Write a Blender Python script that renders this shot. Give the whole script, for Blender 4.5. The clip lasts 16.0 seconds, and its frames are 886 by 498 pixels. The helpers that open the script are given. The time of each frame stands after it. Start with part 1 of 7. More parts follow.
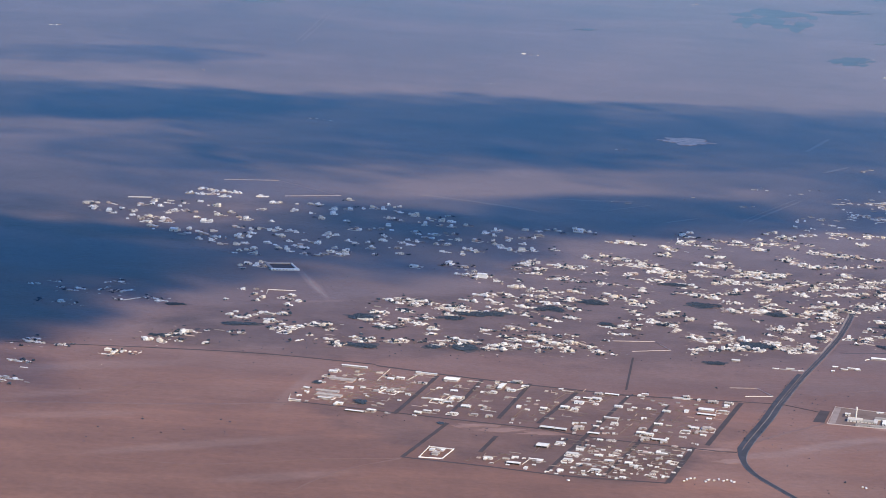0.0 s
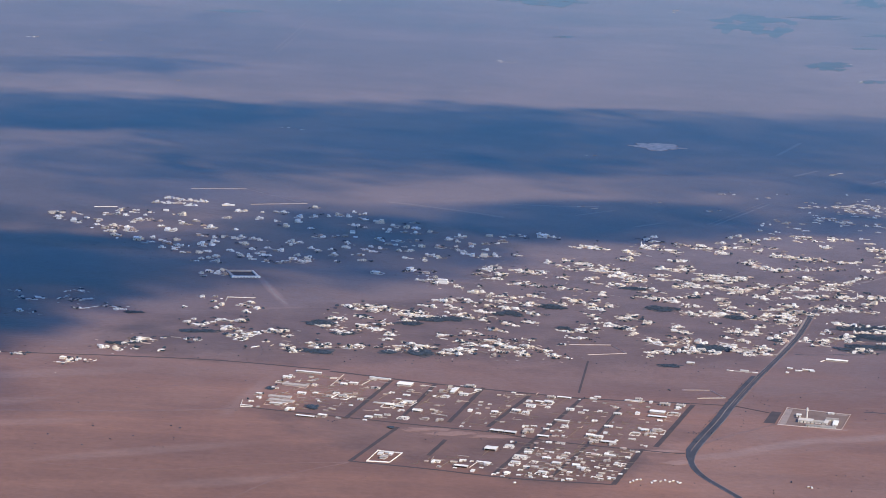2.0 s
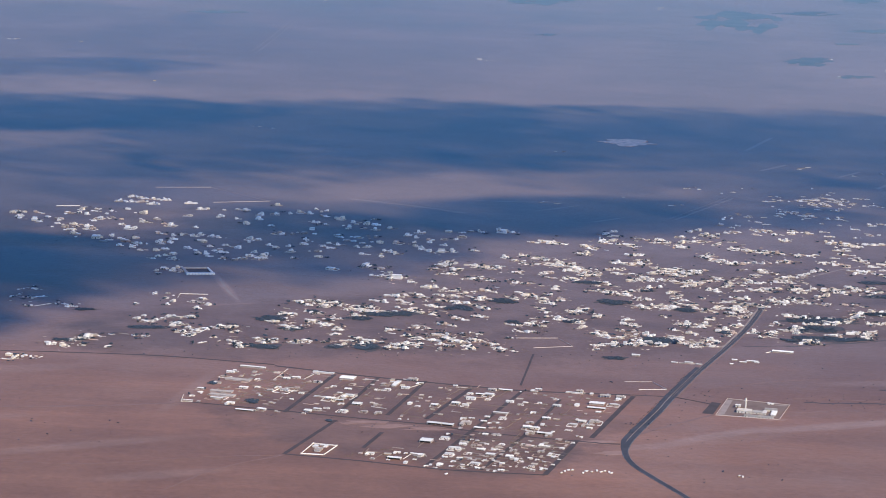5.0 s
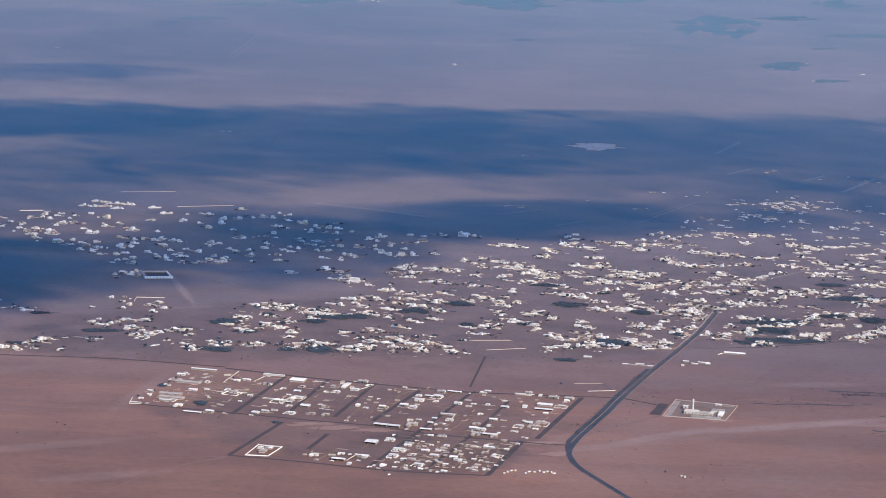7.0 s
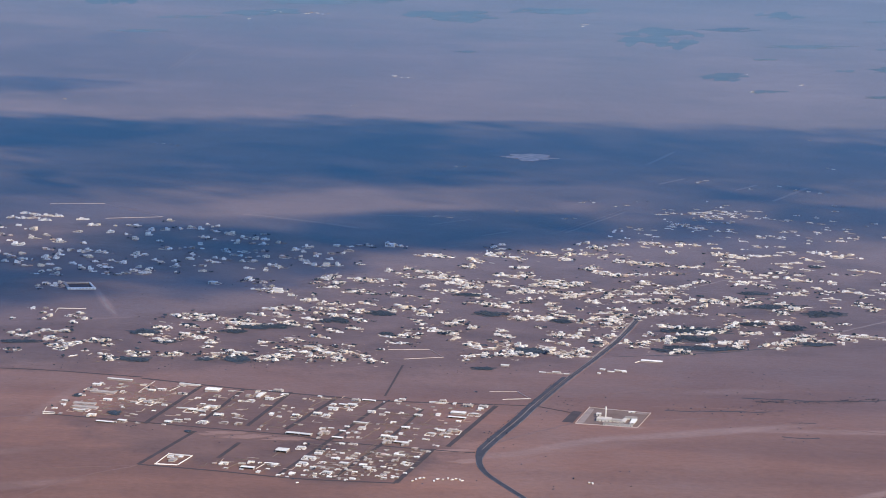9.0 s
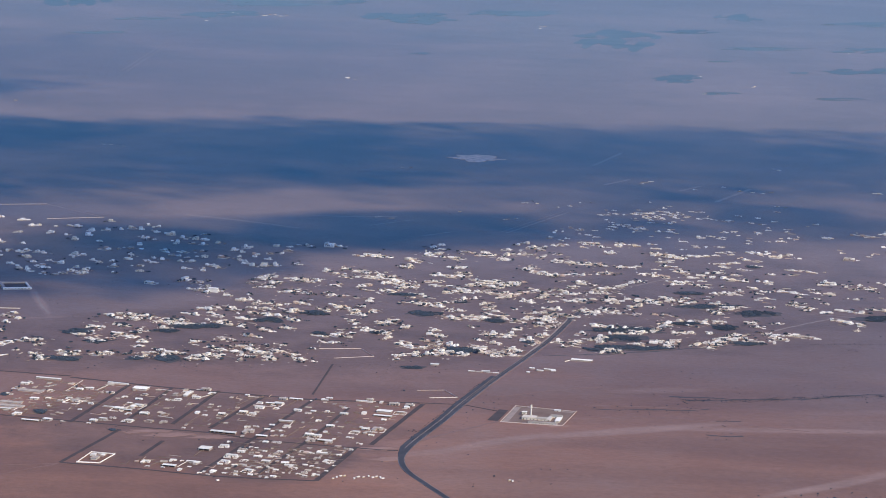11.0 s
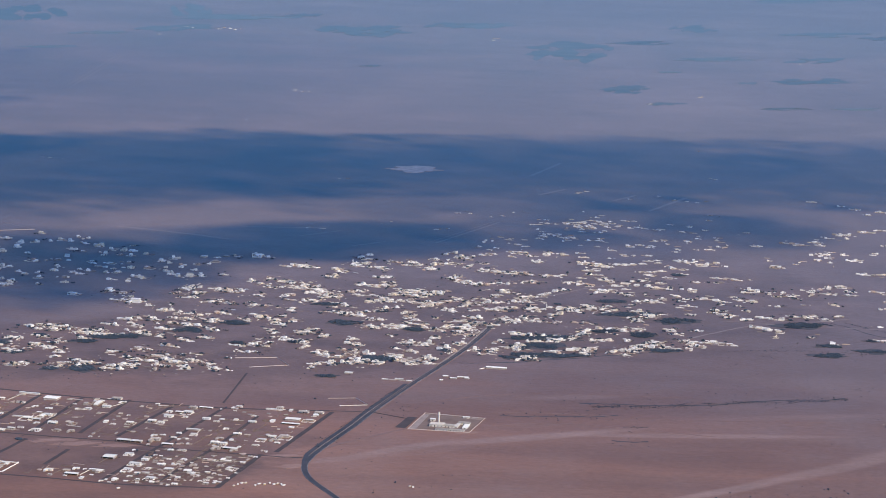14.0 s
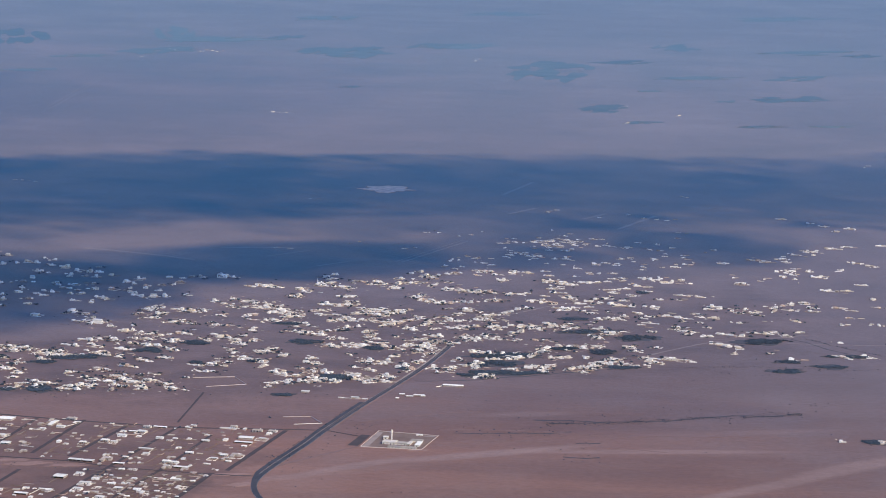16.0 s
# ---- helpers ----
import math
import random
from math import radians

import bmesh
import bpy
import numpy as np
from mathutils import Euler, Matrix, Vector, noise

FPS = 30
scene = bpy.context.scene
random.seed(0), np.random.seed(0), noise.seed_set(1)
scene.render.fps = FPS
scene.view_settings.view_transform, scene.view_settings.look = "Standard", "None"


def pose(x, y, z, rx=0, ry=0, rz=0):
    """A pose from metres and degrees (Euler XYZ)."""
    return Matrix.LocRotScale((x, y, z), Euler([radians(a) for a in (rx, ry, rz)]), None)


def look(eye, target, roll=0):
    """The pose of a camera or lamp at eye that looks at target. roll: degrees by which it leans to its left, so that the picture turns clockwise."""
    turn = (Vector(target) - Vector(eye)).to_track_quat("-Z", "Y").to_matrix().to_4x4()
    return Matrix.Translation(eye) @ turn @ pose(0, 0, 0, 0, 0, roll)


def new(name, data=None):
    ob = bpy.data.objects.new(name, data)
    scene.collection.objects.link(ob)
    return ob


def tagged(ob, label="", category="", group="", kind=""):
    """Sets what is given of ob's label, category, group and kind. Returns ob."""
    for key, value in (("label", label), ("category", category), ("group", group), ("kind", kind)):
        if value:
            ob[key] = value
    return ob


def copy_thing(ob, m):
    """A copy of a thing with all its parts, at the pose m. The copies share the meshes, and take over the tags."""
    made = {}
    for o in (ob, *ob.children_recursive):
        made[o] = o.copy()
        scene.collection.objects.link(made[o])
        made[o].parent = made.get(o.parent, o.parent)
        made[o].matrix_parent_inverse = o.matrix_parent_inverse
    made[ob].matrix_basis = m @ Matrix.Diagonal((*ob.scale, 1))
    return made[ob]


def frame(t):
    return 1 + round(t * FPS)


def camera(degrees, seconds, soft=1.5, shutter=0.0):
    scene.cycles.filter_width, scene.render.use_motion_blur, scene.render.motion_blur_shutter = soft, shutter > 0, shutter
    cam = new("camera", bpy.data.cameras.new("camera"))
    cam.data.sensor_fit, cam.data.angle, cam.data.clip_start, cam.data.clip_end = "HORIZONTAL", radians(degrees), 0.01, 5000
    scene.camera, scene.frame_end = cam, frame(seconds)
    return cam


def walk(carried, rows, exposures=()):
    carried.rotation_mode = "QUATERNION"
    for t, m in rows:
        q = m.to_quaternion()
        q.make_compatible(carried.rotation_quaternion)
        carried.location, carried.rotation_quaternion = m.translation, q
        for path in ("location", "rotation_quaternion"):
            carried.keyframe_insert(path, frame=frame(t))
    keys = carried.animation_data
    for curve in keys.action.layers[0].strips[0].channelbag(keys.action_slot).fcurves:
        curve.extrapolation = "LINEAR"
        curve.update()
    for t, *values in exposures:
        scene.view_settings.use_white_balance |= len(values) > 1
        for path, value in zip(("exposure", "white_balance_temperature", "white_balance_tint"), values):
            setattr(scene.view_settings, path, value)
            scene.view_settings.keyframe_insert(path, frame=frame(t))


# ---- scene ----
# An aircraft's view over a desert town. One unit stands for about seven true metres.
cam = camera(17.82, 16.0, soft=0.9)
ROWS = [
    (0, (0.00, 0.00, 230.00), (0.01, 986.28, 64.94), 3.538),
    (0.5, (4.75, -1.18, 229.98), (4.06, 985.44, 66.94), 3.394),
    (1, (9.50, -2.36, 229.95), (8.68, 984.53, 68.51), 3.236),
    (1.5, (14.25, -3.53, 229.93), (13.61, 983.43, 69.00), 3.124),
    (2, (19.00, -4.71, 229.90), (18.53, 982.15, 68.35), 2.990),
    (2.5, (23.75, -5.89, 229.88), (22.72, 980.75, 66.99), 2.815),
    (3, (28.50, -7.07, 229.86), (26.52, 979.39, 65.82), 2.702),
    (3.5, (33.25, -8.24, 229.83), (30.16, 978.12, 65.32), 2.601),
    (4, (38.00, -9.42, 229.81), (33.98, 977.05, 65.93), 2.571),
    (6.5, (61.75, -15.31, 229.69), (55.48, 971.93, 70.60), 2.355),
    (7, (66.50, -16.49, 229.67), (61.76, 970.76, 70.58), 2.350),
    (7.5, (71.25, -17.67, 229.64), (69.74, 969.72, 71.36), 2.316),
    (8, (76.00, -18.85, 229.62), (78.35, 968.75, 72.63), 2.276),
    (8.5, (80.75, -20.02, 229.59), (86.64, 967.81, 74.22), 2.272),
    (9, (85.50, -21.20, 229.57), (93.81, 966.84, 75.63), 2.240),
    (11.5, (109.25, -27.09, 229.45), (128.12, 961.04, 76.97), 2.329),
    (12, (114.00, -28.27, 229.43), (134.28, 959.76, 76.47), 2.318),
    (12.5, (118.75, -29.45, 229.40), (140.04, 958.56, 76.47), 2.253),
    (13, (123.50, -30.62, 229.38), (145.73, 957.52, 77.49), 2.195),
    (13.5, (128.25, -31.80, 229.35), (151.26, 956.61, 79.34), 2.126),
    (14, (133.00, -32.98, 229.33), (156.59, 955.81, 81.89), 2.043),
    (14.5, (137.75, -34.16, 229.31), (161.54, 955.03, 84.58), 1.893),
    (15, (142.50, -35.34, 229.28), (166.12, 954.19, 86.89), 1.781),
    (15.5, (147.25, -36.51, 229.26), (170.56, 953.25, 88.49), 1.677),
    (16, (152.00, -37.69, 229.24), (175.24, 952.20, 89.30), 1.643),
]
walk(cam, [(t, look(eye, aim, roll)) for t, eye, aim, roll in ROWS], [(0, 0.34), (4, 0.31), (9, 0.25), (11.5, 0.16), (14, 0.15), (16, 0.15)])

# ---- world, sun, exposure ----
SUN_AZIMUTH, SUN_ELEVATION = radians(137), radians(37)  # azimuth from +y towards +x
SUN_WAY = Vector((math.sin(SUN_AZIMUTH) * math.cos(SUN_ELEVATION), math.cos(SUN_AZIMUTH) * math.cos(SUN_ELEVATION), math.sin(SUN_ELEVATION)))
world = bpy.data.worlds.new("sky")
scene.world = world
world.use_nodes = True
wn = world.node_tree.nodes
sky = wn.new("ShaderNodeTexSky")
sky.sky_type, sky.sun_disc = "NISHITA", False
sky.sun_elevation, sky.sun_rotation = SUN_ELEVATION, SUN_AZIMUTH
sky.air_density, sky.dust_density, sky.ozone_density = 1.6, 0.3, 3.0
wn["Background"].inputs["Strength"].default_value = 0.086
deep = wn.new("ShaderNodeMix")
deep.data_type, deep.blend_type = "RGBA", "MULTIPLY"
deep.inputs[0].default_value, deep.inputs[7].default_value = 1.0, (0.44, 0.80, 1.45, 1)  # a clear deep blue sky
world.node_tree.links.new(sky.outputs["Color"], deep.inputs[6])
world.node_tree.links.new(deep.outputs[2], wn["Background"].inputs["Color"])
sun = new("sun", bpy.data.lights.new("sun", "SUN"))
sun.data.energy, sun.data.angle, sun.data.color = 5.0, radians(0.4), (1.0, 0.75, 0.43)
sun.matrix_world = look(SUN_WAY * 500, (0, 0, 0))
scene.view_settings.use_white_balance = True
scene.view_settings.white_balance_temperature = 5000
scene.view_settings.white_balance_tint = 10


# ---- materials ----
# sheen weight that imitates distance haze on the surfaces themselves
HAZE_SHEEN = 0.55


def shader(name, roughness=0.8, gloss=0.3, hazy=0.0):
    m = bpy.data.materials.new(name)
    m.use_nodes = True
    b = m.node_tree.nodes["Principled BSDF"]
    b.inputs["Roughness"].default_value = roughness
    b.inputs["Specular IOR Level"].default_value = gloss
    if hazy:  # grazing-angle sheen that stands in for haze in the air
        b.inputs["Sheen Weight"].default_value, b.inputs["Sheen Roughness"].default_value = hazy, 0.2
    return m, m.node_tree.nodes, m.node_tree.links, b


def noise_node(n, l, scale, detail=5.0, rough=0.6, coord=None):
    t = n.new("ShaderNodeTexNoise")
    t.inputs["Scale"].default_value, t.inputs["Detail"].default_value, t.inputs["Roughness"].default_value = scale, detail, rough
    if coord is not None:
        l.new(coord, t.inputs["Vector"])
    return t


def ramp(n, l, src, stops):
    r = n.new("ShaderNodeValToRGB")
    while len(r.color_ramp.elements) < len(stops):
        r.color_ramp.elements.new(0.5)
    for e, (p, c) in zip(r.color_ramp.elements, stops):
        e.position, e.color = p, (*c, 1)
    l.new(src, r.inputs["Fac"])
    return r


def mix(n, l, fac, a, b, how="MIX"):
    m = n.new("ShaderNodeMix")
    m.data_type, m.blend_type = "RGBA", how
    for sock, v in ((m.inputs[0], fac), (m.inputs[6], a), (m.inputs[7], b)):
        if hasattr(v, "is_linked"):
            l.new(v, sock)
        elif isinstance(v, tuple):
            sock.default_value = (*v, 1)
        else:
            sock.default_value = v
    return m.outputs[2]


def maths(n, l, op, a, b=0.0, clamp=False):
    m = n.new("ShaderNodeMath")
    m.operation, m.use_clamp = op, clamp
    for sock, v in ((m.inputs[0], a), (m.inputs[1], b)):
        if hasattr(v, "is_linked"):
            l.new(v, sock)
        else:
            sock.default_value = v
    return m.outputs[0]


def oval(n, l, pos, x, y, a, b, turn, wobble, soft=0.35):
    """1 inside an uneven oval of the ground plan, 0 outside."""
    mp = n.new("ShaderNodeMapping")
    mp.vector_type = "TEXTURE"
    mp.inputs["Location"].default_value = (x, y, 0)
    mp.inputs["Rotation"].default_value = (0, 0, radians(turn))
    mp.inputs["Scale"].default_value = (a, b, 1e5)
    l.new(pos, mp.inputs["Vector"])
    ln = n.new("ShaderNodeVectorMath")
    ln.operation = "LENGTH"
    l.new(mp.outputs[0], ln.inputs[0])
    d = maths(n, l, "ADD", ln.outputs["Value"], wobble)
    r = n.new("ShaderNodeMapRange")
    r.interpolation_type = "SMOOTHSTEP"
    r.inputs["From Min"].default_value, r.inputs["From Max"].default_value = 1 + soft / 2, 1 - soft / 2
    l.new(d, r.inputs["Value"])
    return r.outputs[0]


SAND_DRIFTS_A = [
    (-58, 1258, 38, 2.2, -76, 0.6), (-54, 1215, 21, 2.0, 25, 0.6), (120, 976, 14, 4, 30, 0.5), (146, 999, 24, 4, 40, 0.7), (196, 1025, 42, 5, 26, 0.75), (297, 978, 41, 4.5, 41, 0.6),
    (258, 943, 26, 3.5, 38, 0.8), (215, 1104, 20, 5, 14, 0.35), (303, 1077, 38, 4, 14, 0.25), (-130, 1057, 37, 7, 25, 0.35), (-127, 973, 26, 5, 21, 0.3), (-82, 938, 39, 5, 30, 0.35),
    (-48, 903, 24, 5, 28, 0.35), (-139, 1004, 19, 5, 32, 0.3), (-52, 1034, 34, 3, 80, 0.4),
]
SAND_DRIFTS_B = [
    (144, 990, 22, 5, 25, 0.3), (262, 1036, 50, 4, 6, 0.6), (338, 1018, 34, 6.5, 40, 0.6),
]
SAND_DRIFTS = SAND_DRIFTS_A + SAND_DRIFTS_B


def ground_material():
    m, n, l, b = shader("desert_ground", 0.9, 0.15, HAZE_SHEEN)
    pos = n.new("ShaderNodeNewGeometry").outputs["Position"]
    broad = noise_node(n, l, 0.006, 6, 0.55, pos)
    patchy = noise_node(n, l, 0.035, 7, 0.62, pos)
    fine = noise_node(n, l, 0.35, 6, 0.7, pos)
    grit = noise_node(n, l, 2.5, 3, 0.7, pos)
    both = maths(n, l, "ADD", maths(n, l, "MULTIPLY", broad.outputs["Fac"], 0.65), maths(n, l, "MULTIPLY", patchy.outputs["Fac"], 0.35))
    red = ramp(n, l, both, [(0.30, (0.165, 0.080, 0.045)), (0.5, (0.22, 0.108, 0.059)), (0.68, (0.285, 0.148, 0.085))])
    tan = ramp(n, l, both, [(0.28, (0.112, 0.073, 0.056)), (0.5, (0.155, 0.100, 0.076)), (0.72, (0.215, 0.140, 0.107))])
    wob = maths(n, l, "MULTIPLY", maths(n, l, "SUBTRACT", broad.outputs["Fac"], 0.5), 1.4)
    wob2 = maths(n, l, "MULTIPLY", maths(n, l, "SUBTRACT", patchy.outputs["Fac"], 0.5), 0.9)
    wobble = maths(n, l, "ADD", wob, wob2)
    sand = maths(n, l, "MULTIPLY", oval(n, l, pos, -115, 840, 480, 340, 5, wobble, 1.1), 0.92)
    base = mix(n, l, sand, tan.outputs[0], red.outputs[0])
    # wind-blown streaks of paler sand
    long = n.new("ShaderNodeMapping")
    long.inputs["Scale"].default_value = (0.0045, 0.02, 1)
    long.inputs["Rotation"].default_value = (0, 0, radians(-6))
    l.new(pos, long.inputs["Vector"])
    streak = noise_node(n, l, 1.0, 6, 0.6, long.outputs[0])
    base = mix(n, l, maths(n, l, "ADD", maths(n, l, "MULTIPLY", sand, 0.7), 0.3), base, ramp(n, l, streak.outputs["Fac"], [(0.32, (0.83, 0.84, 0.88)), (0.5, (1, 1, 1)), (0.66, (1.22, 1.19, 1.16))]).outputs[0], "MULTIPLY")
    thin = n.new("ShaderNodeMapping")
    thin.inputs["Scale"].default_value = (0.012, 0.075, 1)
    thin.inputs["Rotation"].default_value = (0, 0, radians(-11))
    l.new(pos, thin.inputs["Vector"])
    wisps = noise_node(n, l, 1.0, 7, 0.65, thin.outputs[0])
    base = mix(n, l, sand, base, mix(n, l, 1.0, base, ramp(n, l, wisps.outputs["Fac"], [(0.33, (0.94, 0.94, 0.95)), (0.5, (1, 1, 1)), (0.62, (1.07, 1.06, 1.05)), (0.72, (1.2, 1.17, 1.14))]).outputs[0], "MULTIPLY"))
    # trodden, darker earth of the settlements
    earth = ramp(n, l, patchy.outputs["Fac"], [(0.3, (0.086, 0.051, 0.034)), (0.5, (0.135, 0.079, 0.052)), (0.7, (0.188, 0.112, 0.075))])
    # pale drifts of sand, then the far plain with haze in its colour
    drift = ramp(n, l, patchy.outputs["Fac"], [(0.3, (0.23, 0.142, 0.098)), (0.7, (0.33, 0.21, 0.15))])
    for x, y, a, bb, turn, share in SAND_DRIFTS:
        base = mix(n, l, maths(n, l, "MULTIPLY", oval(n, l, pos, x, y, a, bb, turn, wob2, 0.9), share), base, drift.outputs[0])
    # distance haze painted into the albedo: lighter, greener and bluer far out
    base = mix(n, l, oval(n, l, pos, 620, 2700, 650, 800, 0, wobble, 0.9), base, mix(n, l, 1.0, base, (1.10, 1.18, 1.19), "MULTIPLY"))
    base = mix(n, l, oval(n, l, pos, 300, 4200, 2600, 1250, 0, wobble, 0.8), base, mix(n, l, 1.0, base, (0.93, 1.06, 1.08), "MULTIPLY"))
    for x, y, a, bb, turn in ((37, 1003, 70, 62, -4), (62, 955, 30, 36, -12), (-13, 1174, 107, 63, 27), (107, 1260, 155, 95, 68), (268, 1340, 150, 94, 73), (-77, 1141, 48, 31, 27), (-90, 1420, 150, 70, 8), (229, 1228, 53, 39, 32), (254, 1276, 39, 25, 71), (0, 1139, 37, 17, 11), (116, 1193, 38, 26, 19)):
        base = mix(n, l, maths(n, l, "MULTIPLY", oval(n, l, pos, x, y, a, bb, turn, wob2, 0.35), 0.62), base, earth.outputs[0])
    speck = ramp(n, l, fine.outputs["Fac"], [(0.3, (0.85, 0.85, 0.85)), (0.5, (1, 1, 1)), (0.72, (1.13, 1.13, 1.13))])
    base = mix(n, l, 1.0, base, speck.outputs[0], "MULTIPLY")
    gritty = ramp(n, l, grit.outputs["Fac"], [(0.3, (0.88, 0.88, 0.88)), (0.7, (1.1, 1.1, 1.1))])
    base = mix(n, l, 1.0, base, gritty.outputs[0], "MULTIPLY")
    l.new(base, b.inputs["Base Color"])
    bump = n.new("ShaderNodeBump")
    bump.inputs["Strength"].default_value, bump.inputs["Distance"].default_value = 0.2, 0.4
    l.new(fine.outputs["Fac"], bump.inputs["Height"])
    l.new(bump.outputs[0], b.inputs["Normal"])
    return m


def mottled(name, dark, light, scale, roughness=0.85, gloss=0.25, per_object=0.15, bump=0.2, island=False, hazy=0.0):
    """A surface with stains at two scales, and a little difference from thing to thing."""
    m, n, l, b = shader(name, roughness, gloss, hazy)
    pos = n.new("ShaderNodeNewGeometry").outputs["Position"]
    big, small = noise_node(n, l, scale, 4, 0.6, pos), noise_node(n, l, scale * 9, 3, 0.65, pos)
    c = ramp(n, l, big.outputs["Fac"], [(0.3, dark), (0.7, light)]).outputs[0]
    c = mix(n, l, 1.0, c, ramp(n, l, small.outputs["Fac"], [(0.3, (0.86, 0.86, 0.86)), (0.7, (1.08, 1.08, 1.08))]).outputs[0], "MULTIPLY")
    if per_object:
        rnd = n.new("ShaderNodeNewGeometry").outputs["Random Per Island"] if island else n.new("ShaderNodeObjectInfo").outputs["Random"]
        v = ramp(n, l, rnd, [(0.0, (1 - per_object,) * 3), (1.0, (1 + per_object * 0.4,) * 3)]).outputs[0]
        c = mix(n, l, 1.0, c, v, "MULTIPLY")
    l.new(c, b.inputs["Base Color"])
    if bump:
        bp = n.new("ShaderNodeBump")
        bp.inputs["Strength"].default_value, bp.inputs["Distance"].default_value = bump, 0.05
        l.new(small.outputs["Fac"], bp.inputs["Height"])
        l.new(bp.outputs[0], b.inputs["Normal"])
    return m


M_GROUND = ground_material()
M_WHITE = mottled("white_render", (0.82, 0.74, 0.60), (0.93, 0.86, 0.72), 0.6, 0.85, 0.08, 0.3)
M_CREAM = mottled("cream_render", (0.70, 0.61, 0.47), (0.83, 0.74, 0.59), 0.6, 0.85, 0.08, 0.3)
M_GREY = mottled("grey_block", (0.34, 0.28, 0.22), (0.50, 0.42, 0.33), 0.7, 0.85, 0.2)
M_PINK = mottled("pink_render", (0.46, 0.37, 0.30), (0.62, 0.51, 0.42), 0.6, 0.8, 0.2)
M_ROOF = mottled("white_roof_screed", (0.83, 0.76, 0.60), (0.95, 0.89, 0.73), 0.9, 0.9, 0.06, 0.25)
M_ROOF_TAN = mottled("tan_roof_screed", (0.40, 0.33, 0.25), (0.60, 0.51, 0.40), 0.9, 0.9, 0.06)
FAR_WALLS = [mottled("far_" + nm, a, b, 0.6, 0.88, 0.06, 0.32, 0.0, True) for nm, a, b in (
    ("white_render", (0.82, 0.74, 0.60), (0.93, 0.86, 0.72)), ("cream_render", (0.68, 0.57, 0.41), (0.84, 0.72, 0.53)), ("grey_block", (0.34, 0.28, 0.22), (0.50, 0.42, 0.33)),
    ("pink_render", (0.50, 0.37, 0.27), (0.66, 0.50, 0.37)), ("white_roof", (0.84, 0.76, 0.60), (0.95, 0.88, 0.72)), ("tan_roof", (0.46, 0.38, 0.26), (0.70, 0.59, 0.42)))]
M_TIN = mottled("grey_sheet_metal", (0.34, 0.29, 0.21), (0.48, 0.41, 0.30), 0.4, 0.65, 0.1)
M_DARK = mottled("dark_opening", (0.02, 0.02, 0.025), (0.05, 0.05, 0.055), 2.0, 0.3, 0.5, 0.0, 0.0)
FAR_WALLS.append(M_DARK)
M_ASPHALT = mottled("worn_asphalt", (0.05, 0.049, 0.052), (0.085, 0.081, 0.083), 0.12, 0.9, 0.12, 0.0, 0.1, hazy=HAZE_SHEEN * 0.2)
M_STREET = mottled("dusty_asphalt", (0.062, 0.047, 0.039), (0.094, 0.071, 0.058), 0.15, 0.9, 0.15, 0.0, 0.1, hazy=HAZE_SHEEN * 0.35)
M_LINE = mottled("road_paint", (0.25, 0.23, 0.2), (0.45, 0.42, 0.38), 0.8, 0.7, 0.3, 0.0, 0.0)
M_TRACK = mottled("pale_sand", (0.245, 0.142, 0.094), (0.32, 0.192, 0.132), 0.08, 0.95, 0.1, 0.0, 0.15, hazy=HAZE_SHEEN)
M_GRAVEL = mottled("pale_gravel_track", (0.21, 0.15, 0.113), (0.28, 0.205, 0.158), 0.08, 0.95, 0.1, 0.0, 0.1, hazy=HAZE_SHEEN)
M_FAINT = mottled("trodden_sand", (0.185, 0.106, 0.073), (0.235, 0.138, 0.098), 0.05, 0.95, 0.1, 0.0, 0.15, hazy=HAZE_SHEEN)
# the blue lift in the leaf colour imitates haze in front of the trees
M_LEAF = mottled("haze_toned_foliage", (0.046, 0.059, 0.073), (0.07, 0.085, 0.101), 0.5, 0.9, 0.1, 0.2, 0.0, hazy=HAZE_SHEEN)
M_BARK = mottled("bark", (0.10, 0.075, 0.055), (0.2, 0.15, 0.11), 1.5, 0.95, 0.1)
M_FIELD = mottled("irrigated_crop", (0.075, 0.088, 0.068), (0.125, 0.125, 0.10), 0.03, 0.9, 0.15, 0.3, 0.1, hazy=HAZE_SHEEN)
M_QUARRY = mottled("pale_gravel", (0.30, 0.18, 0.115), (0.80, 0.50, 0.31), 0.3, 0.9, 0.2, 0.0, 0.2, hazy=HAZE_SHEEN)
M_SOIL = mottled("damp_garden_soil", (0.06, 0.053, 0.05), (0.10, 0.084, 0.074), 0.2, 0.95, 0.1, 0.0, 0.1, hazy=HAZE_SHEEN * 0.6)
M_YARD = mottled("swept_yard_screed", (0.175, 0.122, 0.09), (0.25, 0.178, 0.134), 0.15, 0.9, 0.15, 0.0, 0.1)
M_CONCRETE = mottled("pale_concrete", (0.27, 0.21, 0.165), (0.37, 0.295, 0.235), 0.2, 0.9, 0.15, 0.0, 0.1)
M_STONE = mottled("weathered_sandstone", (0.68, 0.60, 0.46), (0.80, 0.72, 0.58), 0.6, 0.9, 0.06)
M_BLOCK = mottled("dusty_blockwork", (0.17, 0.13, 0.10), (0.29, 0.23, 0.18), 0.7, 0.9, 0.15, 0.2, 0.0)
M_YELLOW = mottled("sun_bleached_yellow_paint", (0.55, 0.42, 0.20), (0.7, 0.55, 0.3), 1.0, 0.6, 0.4)


